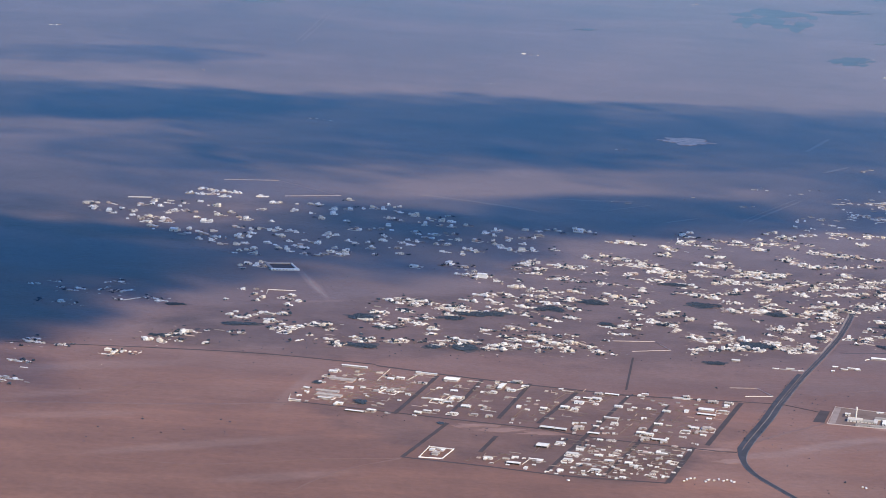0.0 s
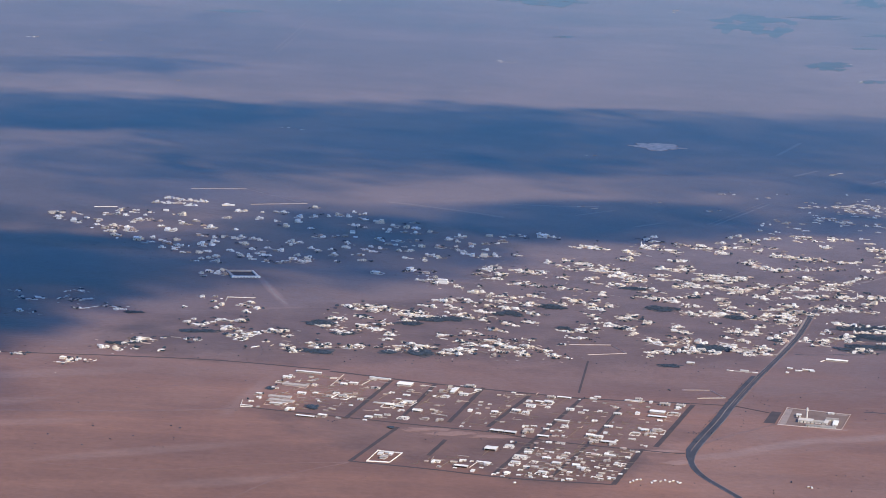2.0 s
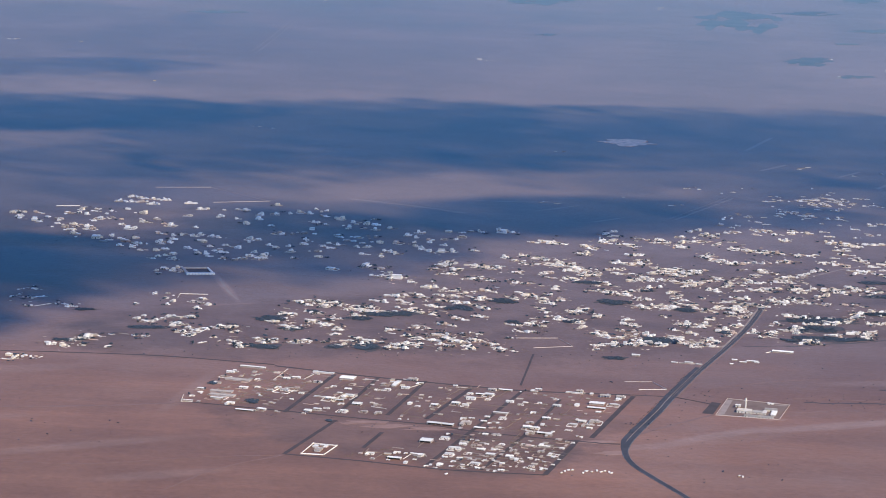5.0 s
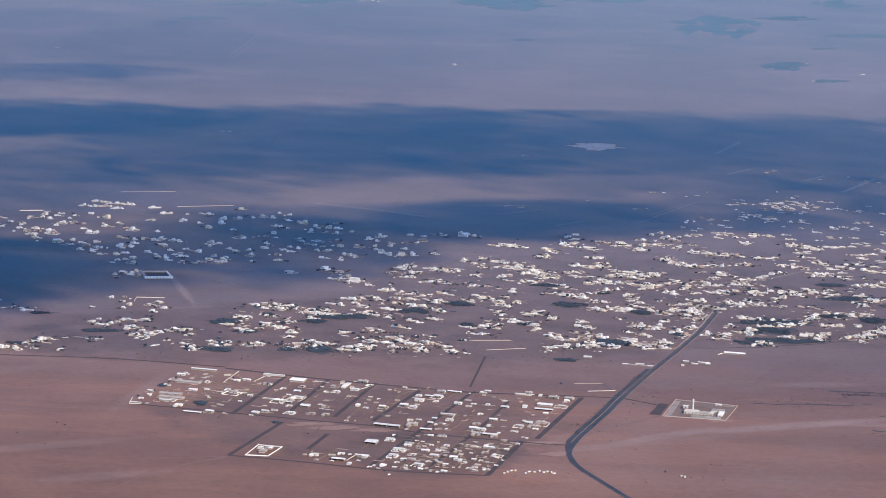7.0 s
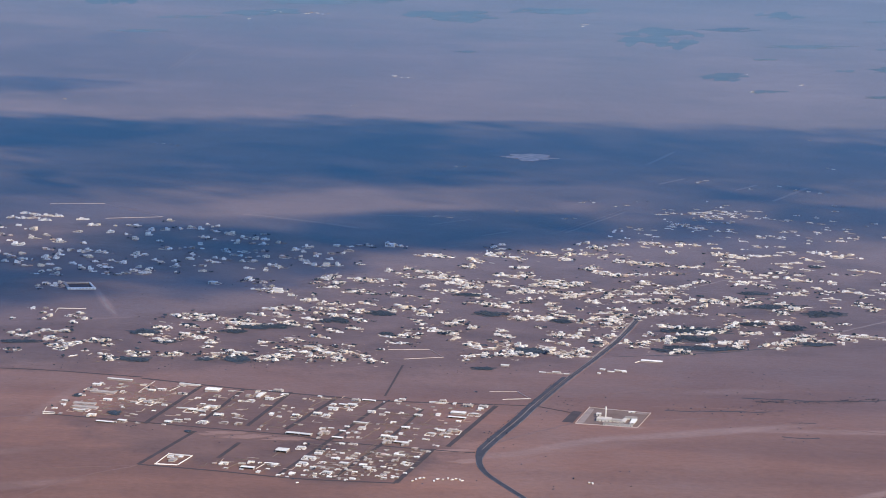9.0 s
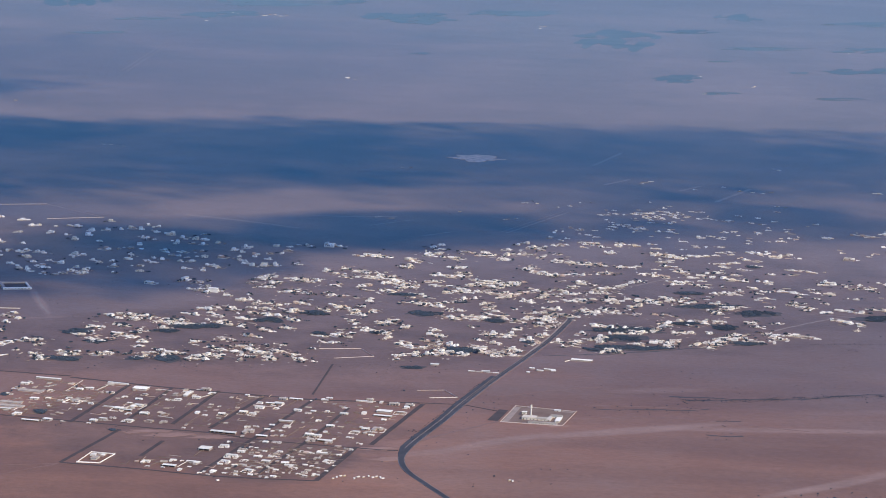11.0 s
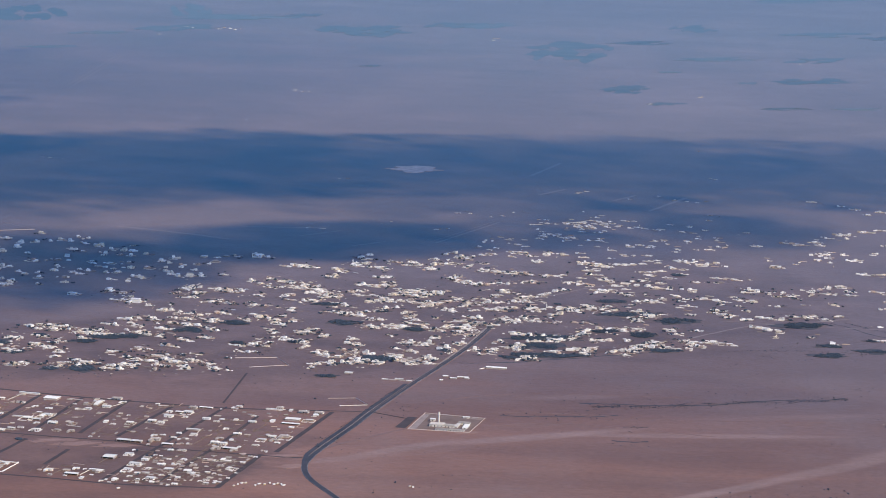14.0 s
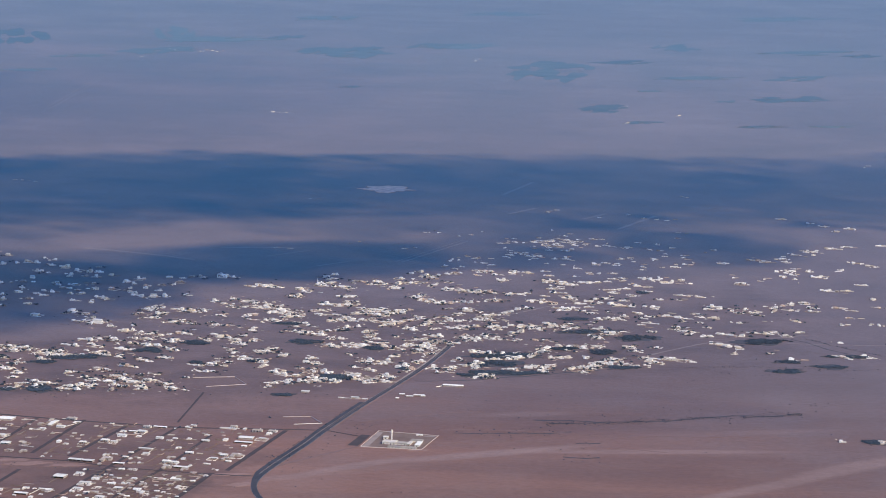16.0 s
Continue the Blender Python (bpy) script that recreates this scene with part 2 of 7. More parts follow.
def cloud_material(density):
    m = bpy.data.materials.new("cloud_vapour")
    m.use_nodes = True
    n, l = m.node_tree.nodes, m.node_tree.links
    n.remove(n["Principled BSDF"])
    co = n.new("ShaderNodeTexCoord")
    geo = n.new("ShaderNodeNewGeometry")
    flat = n.new("ShaderNodeVectorMath")
    flat.operation = "MULTIPLY"
    flat.inputs[1].default_value = (1, 1, 0)
    l.new(co.outputs["Object"], flat.inputs[0])
    ln = n.new("ShaderNodeVectorMath")
    ln.operation = "LENGTH"
    l.new(flat.outputs[0], ln.inputs[0])
    big = noise_node(n, l, 0.009, 9, 0.66, geo.outputs["Position"])
    small = noise_node(n, l, 0.035, 7, 0.62, geo.outputs["Position"])
    rag = maths(n, l, "ADD", maths(n, l, "MULTIPLY", maths(n, l, "SUBTRACT", big.outputs["Fac"], 0.5), 1.0), maths(n, l, "MULTIPLY", maths(n, l, "SUBTRACT", small.outputs["Fac"], 0.5), 2.0))
    edge = maths(n, l, "ADD", ln.outputs["Value"], rag)
    r = n.new("ShaderNodeMapRange")
    r.interpolation_type = "SMOOTHSTEP"
    r.inputs["From Min"].default_value, r.inputs["From Max"].default_value = 1.12, 0.68
    l.new(edge, r.inputs["Value"])
    thin = noise_node(n, l, 0.016, 8, 0.6, geo.outputs["Position"])
    body = maths(n, l, "MULTIPLY", maths(n, l, "ADD", maths(n, l, "MULTIPLY", thin.outputs["Fac"], 1.5), 0.25), density, True)
    clear, white, mx = n.new("ShaderNodeBsdfTransparent"), n.new("ShaderNodeBsdfDiffuse"), n.new("ShaderNodeMixShader")
    white.inputs["Color"].default_value = (0.85, 0.86, 0.88, 1)
    l.new(maths(n, l, "MULTIPLY", r.outputs[0], body), mx.inputs[0])
    l.new(clear.outputs[0], mx.inputs[1])
    l.new(white.outputs[0], mx.inputs[2])
    l.new(mx.outputs[0], n["Material Output"].inputs["Surface"])
    return m


# ---- mesh helpers ----
def mesh_object(name, bm, material, parent=None):
    me = bpy.data.meshes.new(name)
    bm.to_mesh(me)
    bm.free()
    me.materials.append(material)
    ob = new(name, me)
    if parent is not None:
        ob.parent = parent
    return ob


def part(name, bm, material, parent, label=""):
    return tagged(mesh_object(name, bm, material, parent), label)


def box(bm, x0, x1, y0, y1, z0, z1, bevel=0.0):
    r = bmesh.ops.create_cube(bm, size=1.0, matrix=Matrix.LocRotScale(((x0 + x1) / 2, (y0 + y1) / 2, (z0 + z1) / 2), None, (x1 - x0, y1 - y0, z1 - z0)))
    if bevel:
        edges = list({e for v in r["verts"] for e in v.link_edges})
        bmesh.ops.bevel(bm, geom=edges, offset=bevel, segments=1, affect="EDGES")
    return bm


def boxes(*dims, bevel=0.0):
    bm = bmesh.new()
    for d in dims:
        box(bm, *d, bevel=bevel)
    return bm


def smooth_line(points, step=6.0):
    """Points along a curve through the given ones."""
    p = [Vector((*q, 0)) for q in points]
    p = [p[0] * 2 - p[1], *p, p[-1] * 2 - p[-2]]
    out = []
    for a, b, c, d in zip(p, p[1:], p[2:], p[3:]):
        n = max(1, int((c - b).length / step))
        for i in range(n):
            t = i / n
            out.append(0.5 * ((2 * b) + (c - a) * t + (2 * a - 5 * b + 4 * c - d) * t * t + (3 * b - a - 3 * c + d) * t ** 3))
    out.append(p[-2])
    return out


def ribbon(points, width, z, shift=0.0, ragged=0.0, step=6.0, curved=True, seed=1, merge=0):
    """A strip with sloping sides along a line on the ground."""
    rng = random.Random(seed)
    line = smooth_line(points, step) if curved else [Vector((*q, 0)) for q in points]
    bm = bmesh.new()
    prev = None
    for i, q in enumerate(line):
        d = (line[min(i + 1, len(line) - 1)] - line[max(i - 1, 0)]).normalized()
        side = Vector((d.y, -d.x, 0))
        h0, h1 = (width / 2 * (1 + ragged * rng.uniform(-1, 1)) for _ in range(2))
        at = shift * min(1.0, i / merge) if merge else shift
        row = [bm.verts.new(q + side * (at + o) + Vector((0, 0, zz))) for o, zz in ((-h0 - z, -0.05), (-h0, z), (h1, z), (h1 + z, -0.05))]
        if prev:
            for k in range(3):
                bm.faces.new((prev[k], prev[k + 1], row[k + 1], row[k]))
        prev = row
    bmesh.ops.recalc_face_normals(bm, faces=bm.faces)
    return bm


def blob_patch(a, b, z, seed, n=40, rough=0.25):
    """A flat patch with an uneven outline and sloping rim."""
    bm = bmesh.new()
    top, foot = [], []
    for i in range(n):
        w = 2 * math.pi * i / n
        k = 1 + rough * noise.noise(Vector((math.cos(w) * 1.7, math.sin(w) * 1.7, seed * 3.1))) * 2 + rough * 0.5 * noise.noise(Vector((math.cos(w) * 6, math.sin(w) * 6, seed)))
        top.append(bm.verts.new((a * k * math.cos(w), b * k * math.sin(w), z)))
        foot.append(bm.verts.new((a * (k + 0.02) * math.cos(w), b * (k + 0.02) * math.sin(w), -0.05)))
    bm.faces.new(top)
    for i in range(n):
        j = (i + 1) % n
        bm.faces.new((top[i], foot[i], foot[j], top[j]))
    bmesh.ops.recalc_face_normals(bm, faces=bm.faces)
    return bm


# ---- ground ----
def build_ground():
    bm = bmesh.new()
    bmesh.ops.create_grid(bm, x_segments=120, y_segments=120, size=9000)
    for v in bm.verts:
        v.co.y += 3000
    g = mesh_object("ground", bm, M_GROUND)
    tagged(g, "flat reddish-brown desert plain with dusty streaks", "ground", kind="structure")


build_ground()

# ---- clouds that shade the plain: shadow centre x, y, half-lengths, turn, density ----
CLOUD_BASE = 1400.0
CLOUDS_A = [
    (-278, 1870, 234, 87, 32, 0.55), (-179, 1900, 127, 74, 42, 0.35), (-35, 1840, 238, 147, 68, 0.47), (61, 1862, 219, 125, 69, 0.32), (260, 1861, 285, 147, 64, 0.31),
    (165, 1897, 220, 120, 65, 0.3), (-125, 1669, 134, 56, 29, 0.26), (-260, 1756, 174, 46, 28, 0.16), (-210, 1554, 186, 111, 88, 0.24), (-208, 1416, 66, 38, 29, 0.22),
    (-197, 1246, 155, 84, -88, 0.84), (-138, 1295, 91, 67, 77, 0.6), (-172, 1148, 54, 45, 90, 0.7), (-157, 1039, 24, 16, -87, 0.35), (-144, 998, 20, 10, 18, 0.2),
]
CLOUDS_B = [
    (-37, 1383, 124, 89, 60, 0.49), (-38, 1321, 48, 22, 25, 0.3), (33, 1473, 102, 65, 43, 0.38), (-7, 1410, 82, 46, 80, 0.15), (110, 1516, 109, 61, 36, 0.55), (128, 1542, 82, 44, 35, 0.2),
    (-107, 1557, 95, 63, 43, 0.2), (-73, 1209, 83, 51, 84, 0.08), (-257, 2200, 133, 50, 37, 0.3), (-295, 1959, 49, 30, 45, 0.25), (-55, 2559, 481, 221, 79, 0.08),
    (-318, 2419, 371, 199, 83, 0.1), (391, 1909, 253, 167, 56, 0.24), (545, 1951, 266, 158, 57, 0.3), (357, 1612, 74, 45, 67, 0.5),
]
CLOUDS_C = [
    (273, 1659, 133, 83, 26, 0.13), (273, 1526, 56, 37, 69, 0.25), (296, 1638, 87, 62, 41, 0.1), (270, 1099, 75, 30, 11, 0.07),
    (212, 1556, 62, 44, 36, 0.35), (163, 1496, 48, 30, 36, 0.25),
]
CLOUDS = CLOUDS_A + CLOUDS_B + CLOUDS_C


def build_cloud(i, x, y, a, b, turn, density):
    bm = bmesh.new()
    bmesh.ops.create_icosphere(bm, subdivisions=4, radius=1.0)
    for v in bm.verts:
        k = 1 + 0.35 * noise.noise(v.co * 1.3 + Vector((i * 5.3, 0, 0))) + 0.15 * noise.noise(v.co * 4 + Vector((0, i * 3.1, 0)))
        v.co = Vector((v.co.x * k, v.co.y * k, v.co.z * k if v.co.z > 0 else v.co.z * 0.25))
    ob = mesh_object("cloud", bm, cloud_material(density))
    for f in ob.data.polygons:
        f.use_smooth = True
    reach = CLOUD_BASE / math.tan(SUN_ELEVATION)
    ob.matrix_basis = Matrix.LocRotScale((x + reach * math.sin(SUN_AZIMUTH), y + reach * math.cos(SUN_AZIMUTH), CLOUD_BASE), Euler((0, 0, radians(turn))), (a, b, 40))
    tagged(ob, "flat drifting grey-white cloud bank high over the plain", "cloud", "clouds", "structure")


for i, row in enumerate(CLOUDS):
    build_cloud(i, *row)

# ---- roads and streets ----
def way(name, points, width, z, material, label, category, shift=0.0, ragged=0.0, curved=True, step=6.0, merge=0):
    ob = mesh_object(name, ribbon(points, width, z, shift, ragged, step, curved, len(points), merge), material)
    return tagged(ob, label, category, kind="structure")


HIGHWAY = [(139, 868), (127.3, 902.4), (118.5, 926.1), (111.8, 945.4), (109.6, 962.2), (110.9, 975.6), (115.3, 994.6), (126.5, 1035.1), (133.2, 1062), (147.4, 1114), (162.5, 1164.7), (175.9, 1212.7), (187.8, 1264), (193, 1285)]
way("road", HIGHWAY, 2.35, 0.06, M_ASPHALT, "dark asphalt main road curving out of the desert", "road", step=3.0)
way("road", HIGHWAY[4:9] + [(149.4, 1120.7)], 1.8, 0.09, M_ASPHALT, "second dark asphalt carriageway beside the main road", "road", shift=-2.35, step=3.0, merge=7)
way("median", HIGHWAY[6:9] + [(149.4, 1120.7)], 0.16, 0.12, M_YARD, "pale kerbed strip between two carriageways", "median", shift=-1.25, step=3.0)
for side in (-1.08, 1.08):
    way("road_line", HIGHWAY, 0.05, 0.08, M_LINE, "worn white edge line on the asphalt", "road line", shift=side, step=3.0)
way("road_line", HIGHWAY[8:], 0.14, 0.08, M_YARD, "dusty kerbed strip along the middle of the main road", "road line", shift=-0.25, step=3.0, ragged=0.3)
way("pavement", HIGHWAY[10:13], 0.55, 0.085, M_CONCRETE, "pale paved strip in front of roadside shops", "pavement", shift=-1.75, step=3.0, ragged=0.3)
way("pavement", HIGHWAY[8:13], 0.4, 0.08, M_FAINT, "pale dusty roadside strip", "pavement", shift=1.5, step=3.0, ragged=0.3)
STREETS_A = [
    ([(-9.6, 939.6), (5.5, 995.3)], 1.8), ([(-9.6, 939.6), (17.4, 934.3), (46.9, 927.2), (80.2, 925.8)], 1.6), ([(80.2, 925.8), (93.3, 980.4)], 2.2), ([(98.5, 985), (117.7, 1059.9)], 2.2),
    ([(-23.3, 1087.4), (18, 1073.8), (57.1, 1064.6), (75.9, 1061), (116.7, 1061.8)], 2.0),
    ([(-53, 1015.8), (-14.2, 1006.8), (17.7, 999.5), (39.6, 995), (59.5, 986), (98.4, 977.8), (108.5, 977)], 1.4), ([(-14, 1004.9), (1.1, 1075.8)], 1.9),
    ([(5.7, 1006.8), (18.4, 1073.9)], 1.6), ([(23.9, 1007.4), (37, 1071.2)], 1.8), ([(38.3, 1003.5), (55, 1062)], 2.0), ([(39.9, 932.6), (59.2, 1002.7), (74.8, 1060.8)], 1.8),
    ([(74.1, 1070.5), (80.4, 1134.4)], 1.0), ([(58.5, 929.3), (74.9, 987), (89, 1048)], 1.5), ([(17.2, 953.9), (22.9, 979.1)], 1.8),
]
STREETS_B = [
    ([(-114.9, 1095.4), (-69.7, 1097), (-23.5, 1089.6)], 1.6), ([(-170, 1090), (-114.9, 1095.4)], 1.2), ([(117, 1062), (131, 1062)], 1.2), ([(133.5, 1062), (147, 1052)], 1.0),
]
STREETS = STREETS_A + STREETS_B
for k, (pts, wd) in enumerate(STREETS):
    way("street", pts, wd * 0.85, 0.035 + 0.006 * (k % 9), M_STREET, "narrow dusty asphalt street between the plots", "street", ragged=0.1, step=1.6)
TRACKS_A = [
    ([(-63, 1281.8), (-57, 1252), (-49.8, 1226.9)], 1.3), ([(-13.7, 1551.8), (19.7, 1536.4), (50.8, 1516.7)], 4.0), ([(206, 1621), (166, 1527)], 1.4), ([(203, 1624), (163, 1530)], 0.7),
    ([(-160, 985), (-90, 1000), (-50, 1014)], 0.9), ([(147, 1034), (120, 1000), (112, 985)], 0.9), ([(300, 1300), (380, 1290), (470, 1310)], 0.7), ([(235, 1850), (260, 1930)], 3.0),
    ([(300, 1690), (330, 1760)], 3.0), ([(145.5, 1078.1), (181.0, 1102.3), (216.4, 1111.1), (278.1, 1108.8)], 0.3), ([(176.6, 1042.7), (210.2, 1051.6), (266.5, 1035.1)], 0.6),
    ([(179.8, 1069.4), (211.3, 1070.3), (260.4, 1065.6), (321.3, 1069.3)], 0.6), ([(-130.8, 1009.1), (-102.7, 1033.2), (-66.4, 1053.6)], 0.35),
]
TRACKS_B = [
    ([(-115.1, 914.7), (-76.9, 912.5), (-36.6, 930.1), (-10.0, 937.8)], 0.3), ([(-45.5, 881.6), (-29.7, 915.3), (-10.0, 937.8)], 0.35),
    ([(-135.3, 2394.6), (-129.4, 2553.2), (-123.4, 2733.7)], 0.8), ([(-130.8, 2386.4), (-124.7, 2543.9), (-118.7, 2729.5)], 0.8),
    ([(279.5, 1250.4), (295.0, 1269.5), (313.7, 1289.8), (336.9, 1300.6), (363.7, 1316.9)], 1.3), ([(213.3, 1350.5), (227.7, 1367.3), (243.5, 1388.2), (265.4, 1405.5)], 1.2),
    ([(235.0, 1751.2), (254.5, 1784.6)], 3), ([(282.3, 1735.9), (298.7, 1764.9)], 3), ([(55.9, 1567.4), (80.0, 1569.0), (105.2, 1576.0)], 3), ([(90.0, 1537.1), (114.7, 1566.1)], 2), ([(119.7, 1505.1), (137.9, 1526.8)], 2),
]
TRACKS = TRACKS_A + TRACKS_B
for k, (pts, wd) in enumerate(TRACKS):
    way("dirt_track", pts, wd * (1.7 if pts[0][1] < 1200 else 0.9), 0.02 + 0.004 * (k % 4), M_FAINT if pts[0][1] < 1200 else M_GRAVEL, "faint sandy vehicle track across the plain", "track", ragged=0.6 if wd < 3 else 0.25, step=2.5)
    if wd > 3.5:
        way("wheel_track", pts, wd * 0.4, 0.045 + 0.004 * (k % 4), M_TRACK if pts[0][1] < 1250 else M_GRAVEL, "pale wheel-worn middle of a sandy track", "track", ragged=0.6 if wd < 3 else 0.3, step=2.5)


WADIS = [
    ([(170.3, 1169.6), (199.0, 1179.0), (227.5, 1193.6), (254.2, 1209.5)], 1.3),
    ([(352.8, 1304.1), (365.5, 1281.7), (380.0, 1257.6)], 1.0),
    ([(223.9, 1085.6), (252.1, 1092.7), (271.1, 1098.2), (288.0, 1103.4), (329.5, 1117.4)], 1.2),
    ([(184.0, 1063.6), (201.9, 1063.4), (213.3, 1066.3), (231.4, 1068.3)], 1.4),
    ([(226.0, 1020.9), (231.2, 1018.8), (239.0, 1022.0)], 1.6),
    ([(231.5, 1045.1), (241.7, 1047.8)], 0.9),
    ([(216.6, 1094.3), (246.5, 1092.1)], 1.4),
]
for k, (pts, wd) in enumerate(WADIS):
    pts = [(p.x + 1.5 * noise.noise(p * 0.09), p.y + 5 * noise.noise(p * 0.05 + Vector((k, 0, 0)))) for p in smooth_line(pts, 6.0)]
    way("watercourse", pts, wd, 0.015 + 0.002 * k, M_SOIL, "dry watercourse with dark gravel bed", "watercourse", ragged=0.7, step=2.5)


# ---- houses ----
def house_plan(kind):
    """The pieces of a flat-roofed house one unit wide whose front looks to -y: name, label, material, boxes."""
    rng = random.Random(100 + kind)
    d, h = rng.uniform(0.6, 1.15), rng.uniform(0.17, 0.25)
    wall = (0, 0, 1, 0, 1, 2, 3, 0)[kind % 8]
    roof = (4, 4, 4, 5, 4, 4, 5, 4)[(kind * 3 + kind // 8) % 8]
    t, shape = 0.035, kind % 4
    body = {
        0: [(-0.5, 0.5, -d / 2, d / 2, -0.1, h)],
        1: [(-0.5, 0.5, 0, d / 2, -0.1, h), (-0.5, 0.05, -d / 2, -0.001, -0.1, h * 0.82)],
        2: [(-0.5, 0.5, -d * 0.15, d / 2, -0.1, h), (-0.2, 0.22, -d * 0.5, -d * 0.151, -0.1, h * 0.75)],
        3: [(-0.5, 0.1, -d / 2, d / 2, -0.1, h), (0.101, 0.5, -d * 0.2, d * 0.45, -0.1, h * 0.66)],
    }[shape]
    y0 = {0: -d / 2, 1: 0.0, 2: -d * 0.15, 3: -d / 2}[shape]
    x1 = 0.1 if shape == 3 else 0.5
    ph = h + 0.035
    out = [("house", "", wall, body),
           ("roof", "pale flat screeded roof", roof, [(-0.5 + t, x1 - t, y0 + t, d / 2 - t, h + 0.002, h + 0.02)]),
           ("parapet", "", wall, [(-0.5, x1, y0, y0 + t, h, ph), (-0.5, x1, d / 2 - t, d / 2, h, ph), (-0.5, -0.5 + t, y0 + t, d / 2 - t, h, ph), (x1 - t, x1, y0 + t, d / 2 - t, h, ph)])]
    if kind in (0, 3, 7, 9, 10, 12, 14, 15):
        ux0, ux1 = (-0.5 + t, x1 * 0.3) if kind % 3 else (x1 - 0.55, x1 - t)
        uy, top = y0 + t * rng.uniform(1, 3), h + rng.uniform(0.15, 0.2)
        out.append(("upper_floor", "second storey over half the house", wall, [(ux0, ux1, uy, d / 2 - t, h + 0.021, top), (ux0 - 0.015, ux1 + 0.015, uy - 0.015, d / 2 - t + 0.012, top + 0.001, top + 0.03)]))
        out.append(("upper_window", "dark window", 6, [(ux0 + 0.12, ux0 + 0.22, uy - 0.008, uy + 0.02, h + 0.06, h + 0.12)]))
    else:
        rx, ry = rng.uniform(max(-0.4, x1 - 0.65), x1 - 0.3), rng.uniform(max(y0, -0.1) + 0.08, d / 2 - 0.16)
        out.append(("roof_room", "small stair room on the roof", wall, [(rx, rx + 0.24, ry, min(ry + 0.22, d / 2 - 0.04), h + 0.02, h + 0.12)]))
    if kind in (1, 4, 8, 11):
        ax = rng.choice((-1, 1))
        aw, ad, ah = rng.uniform(0.25, 0.45), rng.uniform(0.25, 0.5), h * rng.uniform(0.55, 0.8)
        q = (0.502, 0.502 + aw) if ax > 0 else (-0.502 - aw, -0.502)
        ay = rng.uniform(-0.1, d / 2 - ad) if shape != 0 else rng.uniform(-d / 2, d / 2 - ad)
        out.append(("annex", "low lean-to room", wall, [(*q, ay, ay + ad, -0.1, ah)]))
    xs = {0: (-0.38, 0.24), 1: (0.2,), 2: (-0.42, 0.3), 3: (-0.4,)}[shape]
    out += [("window", "dark window", 6, [(x, x + 0.1, y0 - 0.006, y0 + 0.02, h * 0.42, h * 0.76)]) for x in xs]
    dx, dy = {0: (-0.06, -d / 2), 1: (-0.3, -d / 2), 2: (-0.05, -d / 2), 3: (-0.14, -d / 2)}[shape]
    out.append(("door", "dark door", 6, [(dx, dx + 0.1, dy - 0.006, dy + 0.02, 0.0, h * 0.6)]))
    return out


def plot_plan(kind):
    """The pieces of a low single-storey building on a plot of the planned town."""
    rng = random.Random(500 + kind)
    d, h = rng.uniform(0.38, 0.62), rng.uniform(0.15, 0.2)
    wall, roof = (0, 1, 2, 0, 1, 3, 2)[kind % 7], (4, 4, 5, 4, 5, 4, 4)[kind % 7]
    y0, t = -d / 2, 0.04
    out = [("house", "", wall, [(-0.5, 0.5, y0, d / 2, -0.1, h)]),
           ("roof", "pale flat roof slab with a small overhang", roof, [(-0.53, 0.53, y0 - 0.03, d / 2 + 0.03, h + 0.002, h + 0.045)])]
    shape = kind % 4
    if shape == 1:  # a wing that makes an L
        sx = rng.choice((-1, 1))
        q = (0.14, 0.5) if sx > 0 else (-0.5, -0.14)
        out.append(("wing", "", wall, [(*q, y0 - 0.75, y0 - 0.002, -0.1, h * 0.85)]))
        out.append(("wing_roof", "pale flat roof slab", roof, [(q[0] - 0.03, q[1] + 0.03, y0 - 0.78, y0 - 0.031, h * 0.85 + 0.002, h * 0.85 + 0.04)]))
    if shape == 2:  # a walled yard in front
        b = y0 - rng.uniform(0.5, 0.9)
        out.append(("yard_wall", "low rendered yard wall", wall, [(-0.62, -0.62 + t, b, d / 2, -0.1, h * 0.5), (0.62 - t, 0.62, b, d / 2, -0.1, h * 0.5), (-0.62 + t, 0.1, b, b + t, -0.1, h * 0.5), (0.3, 0.62 - t, b, b + t, -0.1, h * 0.5)]))
    if shape == 3:  # a veranda on posts
        out.append(("veranda_roof", "pale veranda roof", roof, [(-0.5, 0.5, y0 - 0.26, y0 - 0.031, h * 0.9, h * 0.9 + 0.03)]))
        out += [("post", "", wall, [(x, x + 0.03, y0 - 0.25, y0 - 0.22, -0.1, h * 0.9 - 0.001)]) for x in (-0.48, -0.17, 0.14, 0.45)]
    if shape != 2:
        out.append(("water_tank", "pale roof water tank", 0, [(0.2, 0.3, 0.02, 0.12, h + 0.046, h + 0.11)]))
    out += [("window", "dark window", 6, [(x, x + 0.09, y0 - 0.006, y0 + 0.02, h * 0.45, h * 0.75)]) for x in ((-0.36, 0.24) if shape != 1 else (-0.06,))]
    out.append(("door", "dark door", 6, [(-0.06 if shape != 1 else 0.06, 0.05 if shape != 1 else 0.13, y0 - 0.006, y0 + 0.02, 0.0, h * 0.7)]))
    return out


NEAR_WALLS = [M_WHITE, M_CREAM, M_GREY, M_PINK, M_ROOF, M_ROOF_TAN, M_DARK]


def house_proto(kind, windows):
    ob = None
    for name, label, mat, dims in plot_plan(kind) if windows else house_plan(kind):
        bm = boxes(*dims, bevel=0.008 if name in ("house", "roof_room") else 0.0)
        if ob is None:
            ob = mesh_object(name, bm, NEAR_WALLS[mat])
        else:
            part(name, bm, NEAR_WALLS[mat], ob, label)
    return ob


